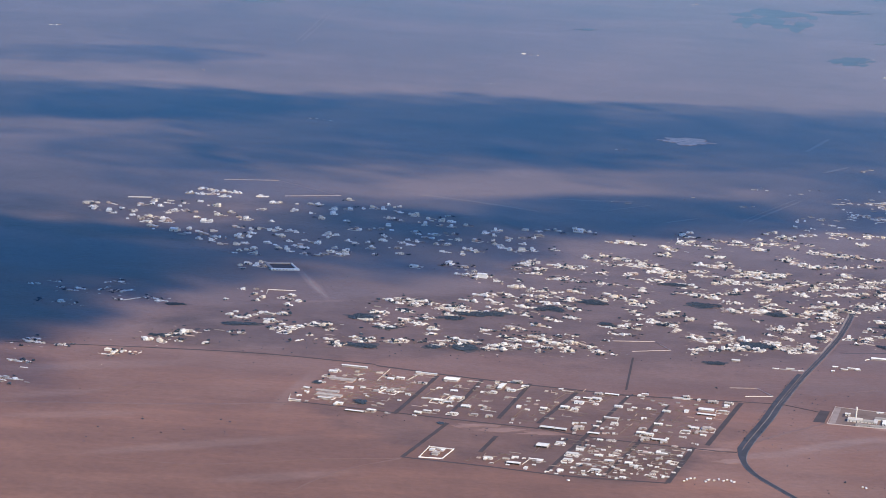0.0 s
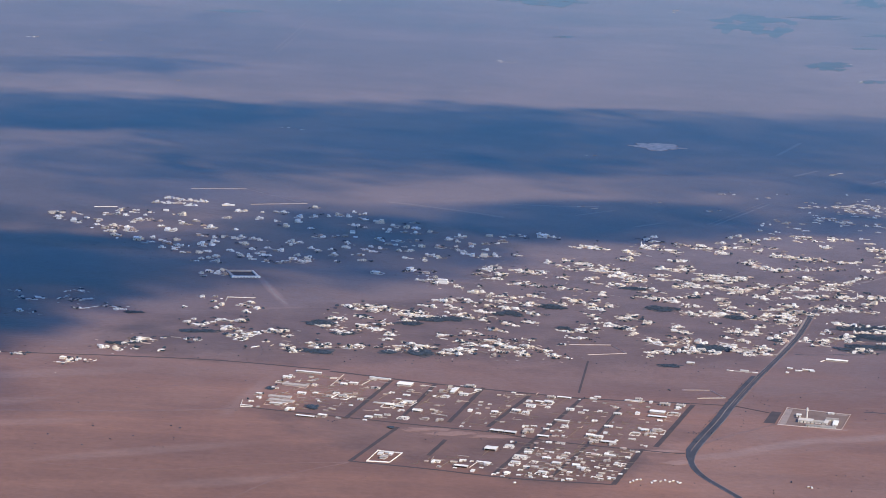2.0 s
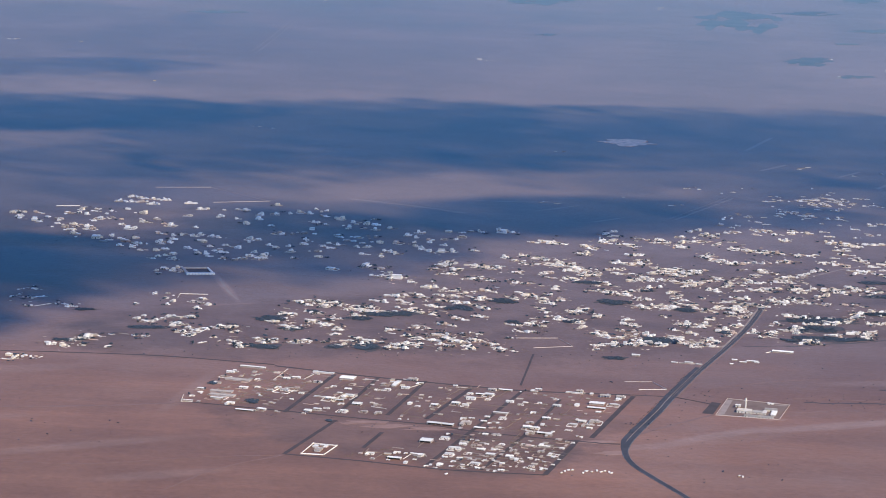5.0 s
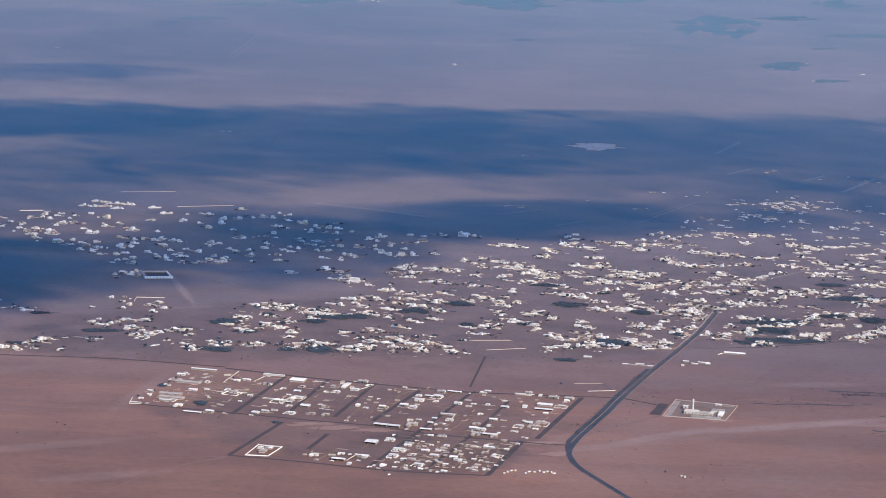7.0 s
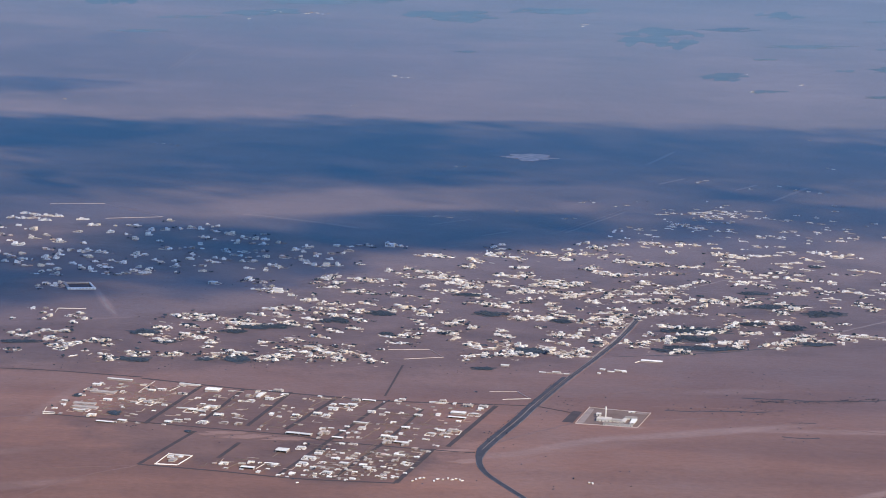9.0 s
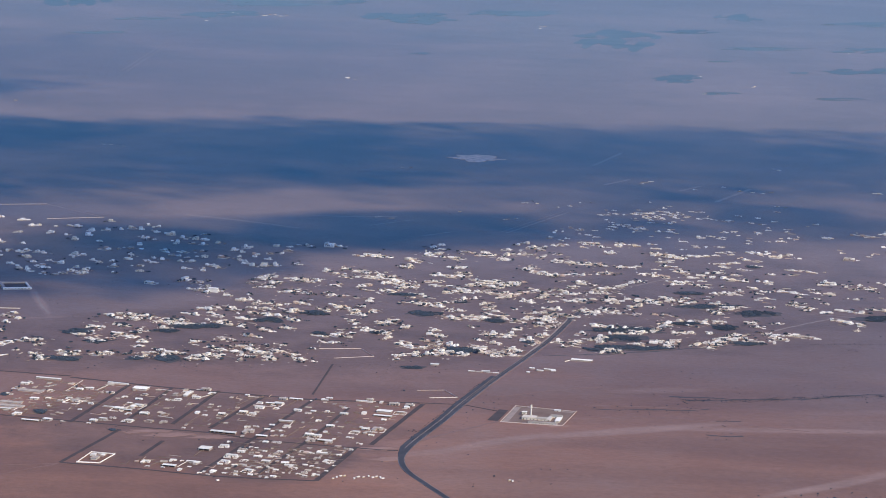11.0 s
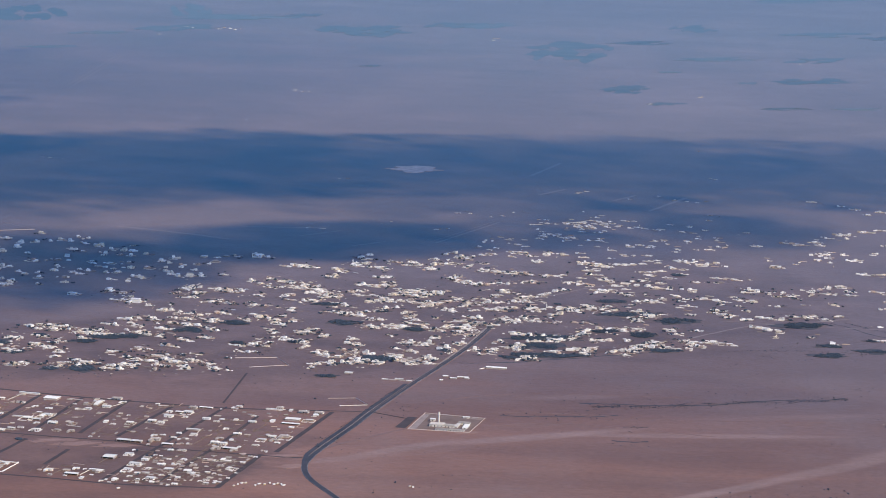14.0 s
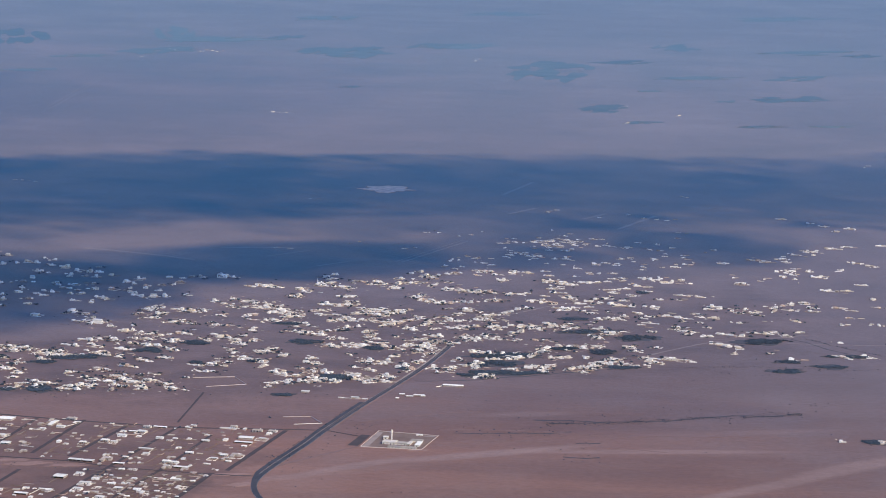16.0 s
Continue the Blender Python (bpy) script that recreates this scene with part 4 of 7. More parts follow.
TOWN_SOUTH = [
    (114.9, 1161.6, 2.4), (122.1, 1163.3, 3.3), (140.5, 1183.7, 3.4), (143.8, 1179.5, 2.9), (146.8, 1172.8, 3.4), (150.1, 1168.6, 2.9), (158.4, 1180.4, 3.4), (151, 1193.8, 2.9),
    (151.1, 1209.3, 2), (156.6, 1214.6, 2.5), (145.5, 1215.8, 2), (157.2, 1167.8, 2.9), (101.5, 1209, 2.5), (96.8, 1214.5, 2.5), (94.4, 1216.6, 2), (197.7, 1246.1, 3.6),
    (202.6, 1244.6, 3.6),
]
EAST_OF_HIGHWAY = [
    (198.3, 1218.1, 2.5), (194.2, 1210.6, 3), (179, 1203.1, 2.5), (183, 1201.5, 3.4), (185.2, 1199.4, 2), (207.3, 1241.7, 2.5), (216.7, 1245.3, 2.5), (217.6, 1233.4, 3.5),
    (224.5, 1237.8, 3.5), (196.3, 1181.9, 2.4), (200.6, 1189.2, 2.9),
]
FAR_CLUSTER = [
    (245.6, 1622.6, 2.7), (250.9, 1626.4, 3.3), (256.4, 1632.6, 2.7), (260.2, 1638.4, 2.7), (262.5, 1624.6, 2.7), (266.3, 1630.4, 3.4), (271.9, 1636.7, 2.7), (244.2, 1603.4, 2.6),
    (259.3, 1605, 3.3), (253, 1610.4, 2.7), (275.1, 1616, 2.7), (281.5, 1613, 2.7), (286.9, 1616.7, 2.7), (290.3, 1610.5, 2.7), (308.5, 1631.7, 1.7), (333.2, 1655.1, 2.7),
    (312, 1602.1, 2.6), (316.6, 1598.7, 2.6), (311, 1563.6, 3.2), (317.3, 1576.3, 2.6), (291.5, 1563.2, 1.9), (287.6, 1540.5, 3.2), (274.6, 1537.3, 4.4), (281.5, 1543.3, 2.5),
    (263.5, 1519.8, 3.1), (269.6, 1500.6, 3.1), (282.4, 1503.6, 2.5), (299.8, 1520.2, 3.1), (229.2, 1574.4, 3.2), (237, 1569.6, 3.2), (241.3, 1561.8, 3.2), (245.4, 1565.1, 2.6),
]
PLAIN_EAST = [
    (253.6, 1553.9, 2.6), (219.6, 1468.7, 2.4), (227.5, 1496.7, 3.1), (235.2, 1496.5, 3.7), (243.5, 1504.6, 2.5), (247, 1489.1, 3.1), (326.5, 1545.7, 3.2), (332.3, 1553.6, 2.6),
    (320.3, 1533.5, 2.5), (349.4, 1553.4, 2.6), (350.8, 1607.3, 2), (371.4, 1567.5, 4.5), (375.8, 1562, 3.2), (386, 1577.7, 3.9), (387.6, 1564.9, 2.6), (404.4, 1609.3, 3.3),
    (409.9, 1610.7, 3.3), (395.5, 1595.7, 2.6), (376.3, 1526, 3.8), (377.8, 1505.8, 3.7), (383.1, 1517.2, 3.1), (394.5, 1530.3, 3.8), (383, 1498.9, 2.5), (394.1, 1509.6, 3.1),
    (365.5, 1496.9, 2.5), (348.7, 1499, 1.9), (348.7, 1477.1, 6.1), (245.8, 1472.9, 3), (249.8, 1465.9, 4.2), (253.8, 1459, 3.6), (258.2, 1458.1, 3.6), (262.5, 1468.9, 3.6),
]
PLAIN_MIDDLE = [
    (266.5, 1465.9, 3.6), (271.3, 1469, 3.6), (276.2, 1472.1, 3), (281, 1483.1, 2.5), (286, 1478.3, 2.4), (248, 1444.3, 3), (244.4, 1443.4, 2.4), (297.7, 1487, 3.1),
    (302, 1484, 3.7), (307.2, 1489.2, 3.1), (308.7, 1475.7, 3.7), (313, 1480.6, 3.1), (317.6, 1485.7, 2.5), (322.1, 1472.9, 2.4), (291.9, 1462, 3.6), (297.5, 1457.5, 3),
    (222.8, 1423.4, 2.4), (227.9, 1420.9, 2.9), (273.3, 1442.4, 3), (277, 1433.8, 3), (284.5, 1448.8, 3), (312.3, 1430.6, 3), (316.4, 1427.8, 2.4), (323.5, 1425.8, 1.8),
    (294.2, 1441.5, 3), (286.6, 1426.7, 2.4), (233, 1401.9, 3.5), (236.9, 1395.6, 3.5), (241.5, 1398.4, 2.3), (250.1, 1414.8, 2.9), (253.2, 1410, 2.9), (255.6, 1394.4, 4),
]
EAST_ROWS = [
    (248.4, 1377, 4.6), (244.2, 1370.8, 2.8), (252.5, 1381.3, 2.9), (260.9, 1404.5, 3.5), (265.9, 1411.1, 2.9), (272.1, 1414.3, 2.9), (273.2, 1396.5, 4.1), (277.1, 1392, 3.5),
    (267.8, 1400.7, 3.5), (280.3, 1408.8, 2.9), (282.7, 1389.7, 2.3), (290.1, 1391.3, 2.9), (294.3, 1390.5, 3.5), (300.1, 1415, 2.3), (257.9, 1372.1, 2.8), (260.7, 1367.5, 2.3),
    (268.6, 1350.6, 3.9), (272.6, 1348.1, 3.4), (277.1, 1359.2, 2.8), (284.6, 1367.6, 3.4), (287.9, 1359.8, 2.3), (291.1, 1360.5, 1.7), (298.3, 1363.7, 2.8), (303.5, 1359.7, 4),
    (307.5, 1355.6, 2.8), (316.4, 1360.8, 2.8), (322, 1360.3, 3.4), (313.6, 1372.1, 2.3), (325.4, 1395.5, 4.1), (328.9, 1389.2, 3.5), (321.1, 1387.6, 2.9),
]
EAST_FRINGE = [
    (333.8, 1383.3, 2.3), (342, 1390.4, 3.5), (343.4, 1380.2, 2.9), (346.5, 1372.3, 2.3), (337.2, 1377.2, 2.3), (357.6, 1397.2, 4.1), (363, 1403.7, 3.5), (368.5, 1410.3, 3.5),
    (375.2, 1415.4, 4.1), (375.7, 1401.2, 2.9), (355.9, 1386.4, 3.5), (365.2, 1390.1, 2.9), (222.9, 1319.6, 3.8), (228.6, 1322.5, 3.3), (232.3, 1316.8, 2.7), (240, 1326.5, 3.3),
    (243.8, 1322.4, 3.3), (247.8, 1318.4, 2.7), (237.1, 1332.4, 2.8), (247.3, 1331.2, 2.2), (261.3, 1318, 3.3), (263.7, 1309, 2.7), (267, 1306.5, 3.8), (257.6, 1293.7, 3.2),
    (282.2, 1333.7, 2.8), (287.1, 1339.6, 2.8), (301.2, 1329.5, 2.8),
]
GROVES_EDGE = [
    (302.5, 1318.6, 3.3), (306.4, 1314.6, 2.7), (302.7, 1309.2, 2.7), (310.3, 1304.5, 3.3), (314.5, 1305.3, 2.7), (316.4, 1329.5, 2.2), (312.9, 1345.1, 2.8), (320.8, 1311.3, 3.8),
    (324.5, 1308.9, 2.7), (329.9, 1308.5, 3.8), (336.8, 1317.7, 2.7), (342, 1315.6, 3.8), (347, 1321.4, 3.3), (351.2, 1312.8, 3.3), (359.6, 1322.4, 3.3), (362.3, 1355.5, 3.4),
    (315.4, 1282.5, 3.7), (319.7, 1278.9, 3.7), (323.5, 1273.7, 3.2), (336.2, 1261.5, 1.6), (230.5, 1258.1, 3.1), (245.9, 1268.6, 3.7), (227.3, 1250.2, 2.6), (218.8, 1234.2, 3.6),
    (214.7, 1237.7, 2.1), (232.7, 1236.9, 2.6), (240.6, 1238.4, 2.1), (248.5, 1240, 2.6),
]
EAST_SOUTH_ROW = [
    (226.3, 1203.8, 3), (231.1, 1217, 2), (247.2, 1211.8, 3.5), (251.7, 1219.6, 3.1), (245, 1201.9, 2), (262.3, 1235.6, 3.1), (264.4, 1229, 2.6), (258.6, 1225.1, 3.6),
    (266.6, 1222.4, 2.6), (255.2, 1228.6, 2), (274, 1259.4, 2.6), (276, 1242.5, 2.6), (278.1, 1235.8, 3.6), (280.6, 1230.7, 3.1), (284, 1239.8, 2.6), (275, 1222.7, 2.6),
    (288.8, 1240.7, 3.6), (293.5, 1237.4, 3.1), (297.2, 1233.9, 2.1), (256.5, 1269.3, 2.6), (272.4, 1269.5, 2.6), (284.5, 1270.4, 2.1),
]
FAR_EAST = [
    (397.8, 1509.7, 3.8), (415, 1538.1, 2.6), (394.6, 1458.7, 4.3), (405.6, 1460.5, 3.7), (390.2, 1401.5, 4.1), (397.7, 1393.7, 2.9), (414.7, 1433.1, 3), (412.8, 1405, 2.9),
    (344.6, 1245.4, 4.2), (369.9, 1256.2, 3.7), (381.2, 1260.7, 3.7), (383.5, 1255.1, 2.6), (437.9, 1704, 3.5), (447.4, 1719, 3.6), (425.8, 1741.8, 2.9), (434.9, 1730, 2.9),
    (411.9, 1758.4, 3.6), (454.1, 1643.7, 3.4), (433.9, 1635.2, 3.4), (422.2, 1625.9, 4), (407.4, 1594.9, 3.3), (384.8, 1528.7, 3.8), (426.4, 1568.7, 3.9), (432.9, 1558.7, 3.2),
    (418.4, 1482.4, 3.1), (384.6, 1348.2, 3.4), (403.5, 1351, 2.3), (339, 1062.8, 2.7), (355.1, 1064.6, 3.2), (320.1, 1259.7, 2.1),
]
FAR_SPECKS = [
    (58.6, 2401.5, 1.8), (64.5, 2399, 1.6), (70.2, 2402, 1.6), (-345.5, 2406, 2.9), (-341, 2408.3, 2.9), (-284, 2410.3, 2.4), (-188.5, 2122.2, 2.1),
    (28.9, 2151.4, 1.7), (-93.1, 1866.7, 2.3), (-89.2, 1865.1, 3), (-84.2, 1863.8, 2.3), (-80.1, 1859.1, 2.3), (77.1, 1769.3, 1.4), (107.6, 1802.7, 1.5), (182.3, 1653.6, 2.7),
    (188.4, 1653.1, 2.7), (201.3, 1640.8, 2.7), (208.6, 1647.9, 2.7), (215.3, 1664.3, 2), (263.7, 1771.6, 2.9), (166.7, 1580.2, 2.6), (173.5, 1584.5, 2.6), (225, 1614, 3.3),
    (233.8, 1619, 2), (292.2, 1744.4, 2.8), (254.4, 3067.1, 3.1), (365.2, 2392.1, 2.9), (378.9, 2554.6, 2.6), (135.6, 1597, 1.6), (92.9, 1570.2, 1.6), (95.9, 1573.3, 1.6),
]
FAR_SPECKS_NORTH = [
    (-49.6, 3103.3, 5), (-44.6, 3122.9, 5), (-37.9, 3116.6, 5), (-30.7, 3101.6, 5),
    (-25.1, 3112.6, 5), (-85.7, 3125.1, 3.8), (-78.3, 3110.1, 3.8), (255.9, 3095.8, 3.1), (565.2, 2883.3, 2.9), (364.5, 2384.9, 2.4), (416.8, 2467, 2.5), (361, 1863.3, 3.1),
    (357.7, 1868.9, 2.3), (519, 2081.7, 2.1), (368.2, 2031.7, 2.5), (261.3, 1765.1, 2.9), (313.1, 1761.3, 2.2), (335.2, 1737.8, 2.9), (321.9, 1749, 2.2), (328.4, 1742, 2.9),
    (32, 2157.2, 1.8), (-106.2, 2996.8, 3),
]
PLANNED_NORTH_WEST = [
    (-47.9, 1038.6, 2.1), (-39.4, 1070.7, 2.8), (-37.3, 1072.4, 1.5), (-41.6, 1062.7, 1.7), (-43.6, 1050.9, 1.7), (-47.5, 1031.7, 1.7), (-49.8, 1025.2, 1.5), (-32.1, 1043.1, 2.8),
    (-27.0, 1044.6, 1.7), (-16.9, 1063.8, 2.2), (-13.2, 1064.9, 2.8), (-16.2, 1041.7, 3.0), (-19.0, 1046.9, 1.9), (-21.6, 1041.2, 2.1), (-9.7, 1037.6, 1.9), (-12.7, 1027.1, 1.3),
    (-25.2, 1031.3, 1.3), (-6.5, 1079.5, 1.8), (-4.6, 1059.2, 3.0), (-34.6, 1015.1, 2.5), (-24.9, 1004.7, 1.2), (-22.5, 1007.2, 2.7), (-17.0, 1005.0, 1.2), (-38.0, 1024.7, 1.7),
    (-42.3, 1050.2, 1.7), (-38.1, 1075.4, 1.3), (-30.3, 1073.4, 1.3), (-28.1, 1060.5, 1.3),
]
PLANNED_NORTH = [
    (9.1, 1059.1, 1.5), (7.6, 1049.6, 2.4), (2.0, 1053.0, 1.7), (4.7, 1041.8, 1.7), (1.8, 1031.2, 3.0), (8.6, 1037.0, 3.0), (6.3, 1022.8, 1.7), (1.2, 1013.8, 2.1),
    (-2.1, 1011.0, 2.5), (-5.4, 1008.3, 2.3), (-6.7, 1003.3, 1.4), (12.2, 1023.5, 3.1), (7.7, 1011.0, 2.3), (19.1, 1023.6, 2.3), (15.3, 1011.2, 2.1), (20.7, 1009.9, 2.1),
    (16.5, 1059.2, 1.3), (32.1, 1071.9, 3.3), (29.4, 1055.8, 2.8), (35.0, 1065.6, 2.2), (20.8, 1060.4, 2.4), (24.1, 1065.5, 1.5), (18.2, 1050.6, 1.5), (22.7, 1051.9, 1.9),
    (35.6, 1038.8, 1.3), (39.3, 1041.8, 1.1), (31.8, 1028.1, 2.3), (34.9, 1025.1, 1.5), (41.1, 1027.8, 2.3), (28.7, 1002.0, 1.0), (31.8, 1002.0, 1.0),
]
PLANNED_MIDDLE = [
    (45.7, 973.9, 2.6), (46.5, 981.0, 1.6), (48.7, 1064.4, 1.5), (54.5, 1051.0, 1.7), (61.8, 1050.2, 3.0), (54.8, 1041.3, 3.0), (49.2, 1032.0, 2.8), (52.7, 1030.1, 2.1),
    (61.3, 1042.1, 1.5), (63.1, 1059.5, 2.8), (52.1, 1006.6, 1.9), (55.2, 1007.5, 1.9), (53.2, 998.8, 3.1), (50.9, 991.0, 1.8), (66.7, 1010.6, 2.1), (61.0, 1011.8, 1.7),
    (59.6, 1004.1, 1.9), (64.7, 1001.9, 1.6), (61.5, 1001.0, 1.4), (65.5, 994.0, 1.6), (63.3, 994.3, 1.2), (64.3, 982.3, 2.6), (60.1, 982.9, 1.8), (78.6, 1060.9, 2.2),
    (81.1, 1063.6, 2.2), (69.6, 1038.7, 2.6), (73.7, 1035.0, 2.1), (75.6, 1039.4, 1.7), (73.9, 1058.6, 0.9), (79.6, 1056.2, 1.3), (81.0, 1039.9, 1.3),
]
PLANNED_EAST = [
    (87.7, 1047.6, 1.3), (78.2, 1022.1, 1.7), (82.9, 1013.2, 2.7), (81.2, 1002.7, 1.9), (76.8, 1005.1, 2.3), (75.5, 996.7, 2.7), (78.3, 995.7, 2.9), (76.5, 987.3, 2.6),
    (84.5, 991.2, 1.6), (83.1, 985.6, 2.2), (97.1, 1064.2, 2.4), (101.5, 1059.4, 2.6), (95.1, 1038.1, 2.3), (106.7, 1056.9, 3.5), (112.8, 1056.7, 3.0), (111.2, 1051.3, 2.4),
    (109.3, 1042.1, 2.4), (102.8, 1027.9, 1.7), (94.3, 1013.5, 1.7), (96.2, 1010.4, 2.5), (100.8, 1010.7, 3.1), (92.6, 1004.9, 2.3), (97.3, 1004.4, 2.3), (98.4, 1000.2, 1.9),
    (89.9, 996.2, 1.0), (91.3, 995.6, 1.0), (93.3, 986.5, 1.2), (94.8, 985.2, 1.2), (87.5, 1036.0, 2.6), (85.8, 980.2, 1.2), (89.5, 976.9, 1.2),
]
PLANNED_SOUTH = [
    (51.6, 970.3, 1.8), (53.3, 969.1, 1.8), (52.2, 965.4, 2.4), (49.3, 958.0, 3.6), (47.5, 949.3, 2.7), (51.2, 944.5, 1.9), (58.6, 958.7, 2.6), (61.8, 951.3, 2.7),
    (66.0, 968.2, 1.6), (56.5, 937.1, 2.7), (52.2, 935.2, 1.2), (44.1, 933.1, 2.5), (41.2, 933.2, 1.2), (57.4, 931.0, 1.5), (62.6, 959.8, 1.6), (55.9, 964.7, 1.4),
    (46.0, 944.8, 1.6), (54.5, 952.7, 1.4), (49.1, 939.2, 1.4), (59.9, 942.7, 1.2), (42.8, 928.9, 1.3), (54.7, 944.6, 1.2), (64.6, 960.3, 1.2), (62.8, 943.5, 1.0),
    (60.6, 967.6, 1.4), (57.3, 972.7, 1.2), (55.3, 973.9, 1.2), (52.4, 929.7, 1.2), (48.2, 931.8, 1.3), (63.0, 935.6, 1.2),
]
PLANNED_DENSE = [
    (70.1, 959.2, 2.0), (68.6, 950.6, 2.4), (70.1, 946.2, 2.7), (72.0, 947.4, 1.6), (65.9, 939.5, 1.6), (65.4, 929.1, 1.9), (68.6, 935.4, 0.8), (63.0, 927.7, 1.3),
    (79.8, 959.3, 2.0), (82.9, 955.9, 2.0), (83.8, 952.1, 1.2), (87.3, 965.4, 1.6), (91.5, 975.7, 1.2), (75.7, 948.4, 1.6), (80.0, 968.5, 2.8), (76.0, 936.5, 1.9),
    (76.2, 931.8, 1.5), (79.2, 935.7, 1.2), (80.2, 933.6, 2.1), (72.5, 943.6, 1.2), (74.7, 958.0, 1.2), (76.9, 967.7, 1.4), (73.7, 970.2, 1.2), (71.2, 971.2, 1.2),
    (80.4, 944.8, 1.2), (78.2, 947.4, 1.2), (73.9, 935.2, 1.2), (70.7, 935.9, 1.2), (83.4, 940.7, 1.2), (85.5, 949.3, 1.0), (69.1, 963.1, 1.0),
]
PLANNED_CORNER = [
    (20.1, 944.6, 2.3), (29.3, 948.6, 2.0), (32.4, 948.6, 1.0), (37.6, 945.1, 1.8), (32.6, 934.1, 2.1), (21.1, 938.4, 1.2), (26.5, 937.4, 1.2), (35.6, 939.7, 1.2),
    (39.8, 931.2, 1.2),
]
TOWN_GAP = [
    (83.5, 1268.1, 3.1), (87.2, 1263.3, 3.1), (90.7, 1274.4, 2.6), (88.8, 1255.1, 3.1), (91.7, 1250.2, 3.1), (95.4, 1261.1, 2.6), (87.8, 1228.5, 2.5), (86.4, 1237.7, 2.5),
]
FAR_CLUSTER_WEST = [
    (245.4, 1620.4, 3), (249.1, 1610.4, 2.9), (254.6, 1627.9, 3), (258.3, 1617.7, 3), (265.6, 1635.9, 3), (267.9, 1616.2, 3), (272.9, 1629.1, 3), (252.8, 1600.4, 2.9),
    (234, 1621.4, 2.3), (229.1, 1615.3, 2.3), (229.2, 1565.1, 3.2), (234.7, 1571, 2.9), (238.6, 1563.7, 2.9), (242.4, 1569.1, 2.5), (225.2, 1557.5, 2.5), (250.3, 1606.3, 2.6),
    (259.8, 1609.2, 2.6), (267, 1629.5, 2.6), (212.8, 1531, 2.5), (216.8, 1524.1, 2.5), (206.8, 1503.2, 2.8), (197.9, 1490.8, 2.4), (198.3, 1541, 2.5), (203.2, 1559.2, 2.5),
    (189.8, 1518.1, 3.1), (194.6, 1542, 2.5),
]

NEAR_DISTRICTS = [(OLD_TOWN_SOUTH, "old town houses", -22), (OLD_TOWN_WEST, "old town houses", -25), (TOWN_SOUTH, "town houses", -24), (EAST_SOUTH_ROW, "eastern houses", -16)]
def infill(rows, share, seed, spread=1.6, size=0.65):
    """Smaller houses squeezed in beside the larger ones."""
    rng = random.Random(seed)
    return rows + [(x + rng.gauss(0, spread) * w, y + rng.gauss(0, spread * 1.8) * w, w * size * rng.uniform(0.7, 1.2)) for x, y, w in rows if rng.random() < share]


FAR_DISTRICTS = [
    ([(x, y, 1.1 + w * 0.5) for x, y, w in infill(VILLAGE_WEST + VILLAGE_ROWS[17:], 0.4, 1) + infill(VILLAGE_MIDDLE + VILLAGE_EAST + VILLAGE_EDGE, 0.75, 8)], "village_houses", "white flat-roofed village houses half in cloud shade", -16),
    (OLD_TOWN_NORTH + OLD_TOWN_MIDDLE + [(x, y, w * 0.7) for x, y, w in WEST_FRINGE] + FAR_WEST, "old_town_houses", "crowded white and cream flat-roofed old houses", -24),
    (TOWN_UPPER + TOWN_UPPER_MIDDLE + TOWN_HEART + TOWN_GAP, "town_houses", "white and cream houses of the middle town", -24),
    (TOWN_NORTH_EAST + infill(TOWN_EAST + TOWN_CROSSING, 0.3, 7, 1.3, 0.75) + EAST_OF_HIGHWAY, "crossroads_houses", "white flat-roofed houses round the road crossing", -22),
    (infill([(x, y, w * 0.7) for x, y, w in FAR_CLUSTER + FAR_CLUSTER_WEST], 1.0, 3, 4.0, 0.8) + infill(PLAIN_EAST + PLAIN_MIDDLE + FAR_EAST, 0.25, 4, 3.0), "plain_houses", "scattered white houses on the far plain", -10),
    (infill(EAST_ROWS + EAST_FRINGE + GROVES_EDGE, 0.25, 5, 2.0), "eastern_houses", "rows of pale houses between dark groves", -18),
    ([(x, y, w * 0.45) for x, y, w in FAR_SPECKS + FAR_SPECKS_NORTH], "outlying_buildings", "lone pale buildings far out on the plain", 10),
]
for k, (rows, group, turn) in enumerate(NEAR_DISTRICTS):
    settle(rows, group, turn, seed=k + 1)
for k, (rows, name, label, turn) in enumerate(FAR_DISTRICTS):
    far_quarter(name, rows, label, turn, k + 20, tall=1.12 if name == "village_houses" else 0.75, sheds=(0,) if name == "outlying_buildings" else (0, 0, 1, 1, 2) if name == "village_houses" else (0, 0, 1) if "town" in name else (0, 1, 1, 2, 3, 4))
terrace = [(x + 2.1 * i, y + 5.0 * j, 2.1) for x, y, w in VILLAGE_ROWS[:17:2] for i, j in ((0, 0), (1, 0.2), (2, 0.3), (0.5, 1))]
far_quarter("terrace_houses", terrace, "rows of small alike white terrace houses", 17, 39, yards=0, deep=1.5, sheds=(0,))
for k, (rows, group, turn) in enumerate(NEAR_DISTRICTS):
    far_quarter("outbuildings", rows[::2] if rows is OLD_TOWN_WEST else rows, "small pale outbuildings and yard walls between houses", turn, k + 40, tall=0.78, main=False, sheds=(0, 0, 1) if group == "old town houses" else (2, 3, 4, 5, 6, 8))
for k, rows in enumerate((PLANNED_NORTH_WEST, PLANNED_NORTH, PLANNED_MIDDLE, PLANNED_EAST, PLANNED_SOUTH, PLANNED_DENSE, PLANNED_CORNER)):
    settle(rows, "houses of the planned town", -13, windows=True, seed=60 + k, yards=0.12, tall=1.0)


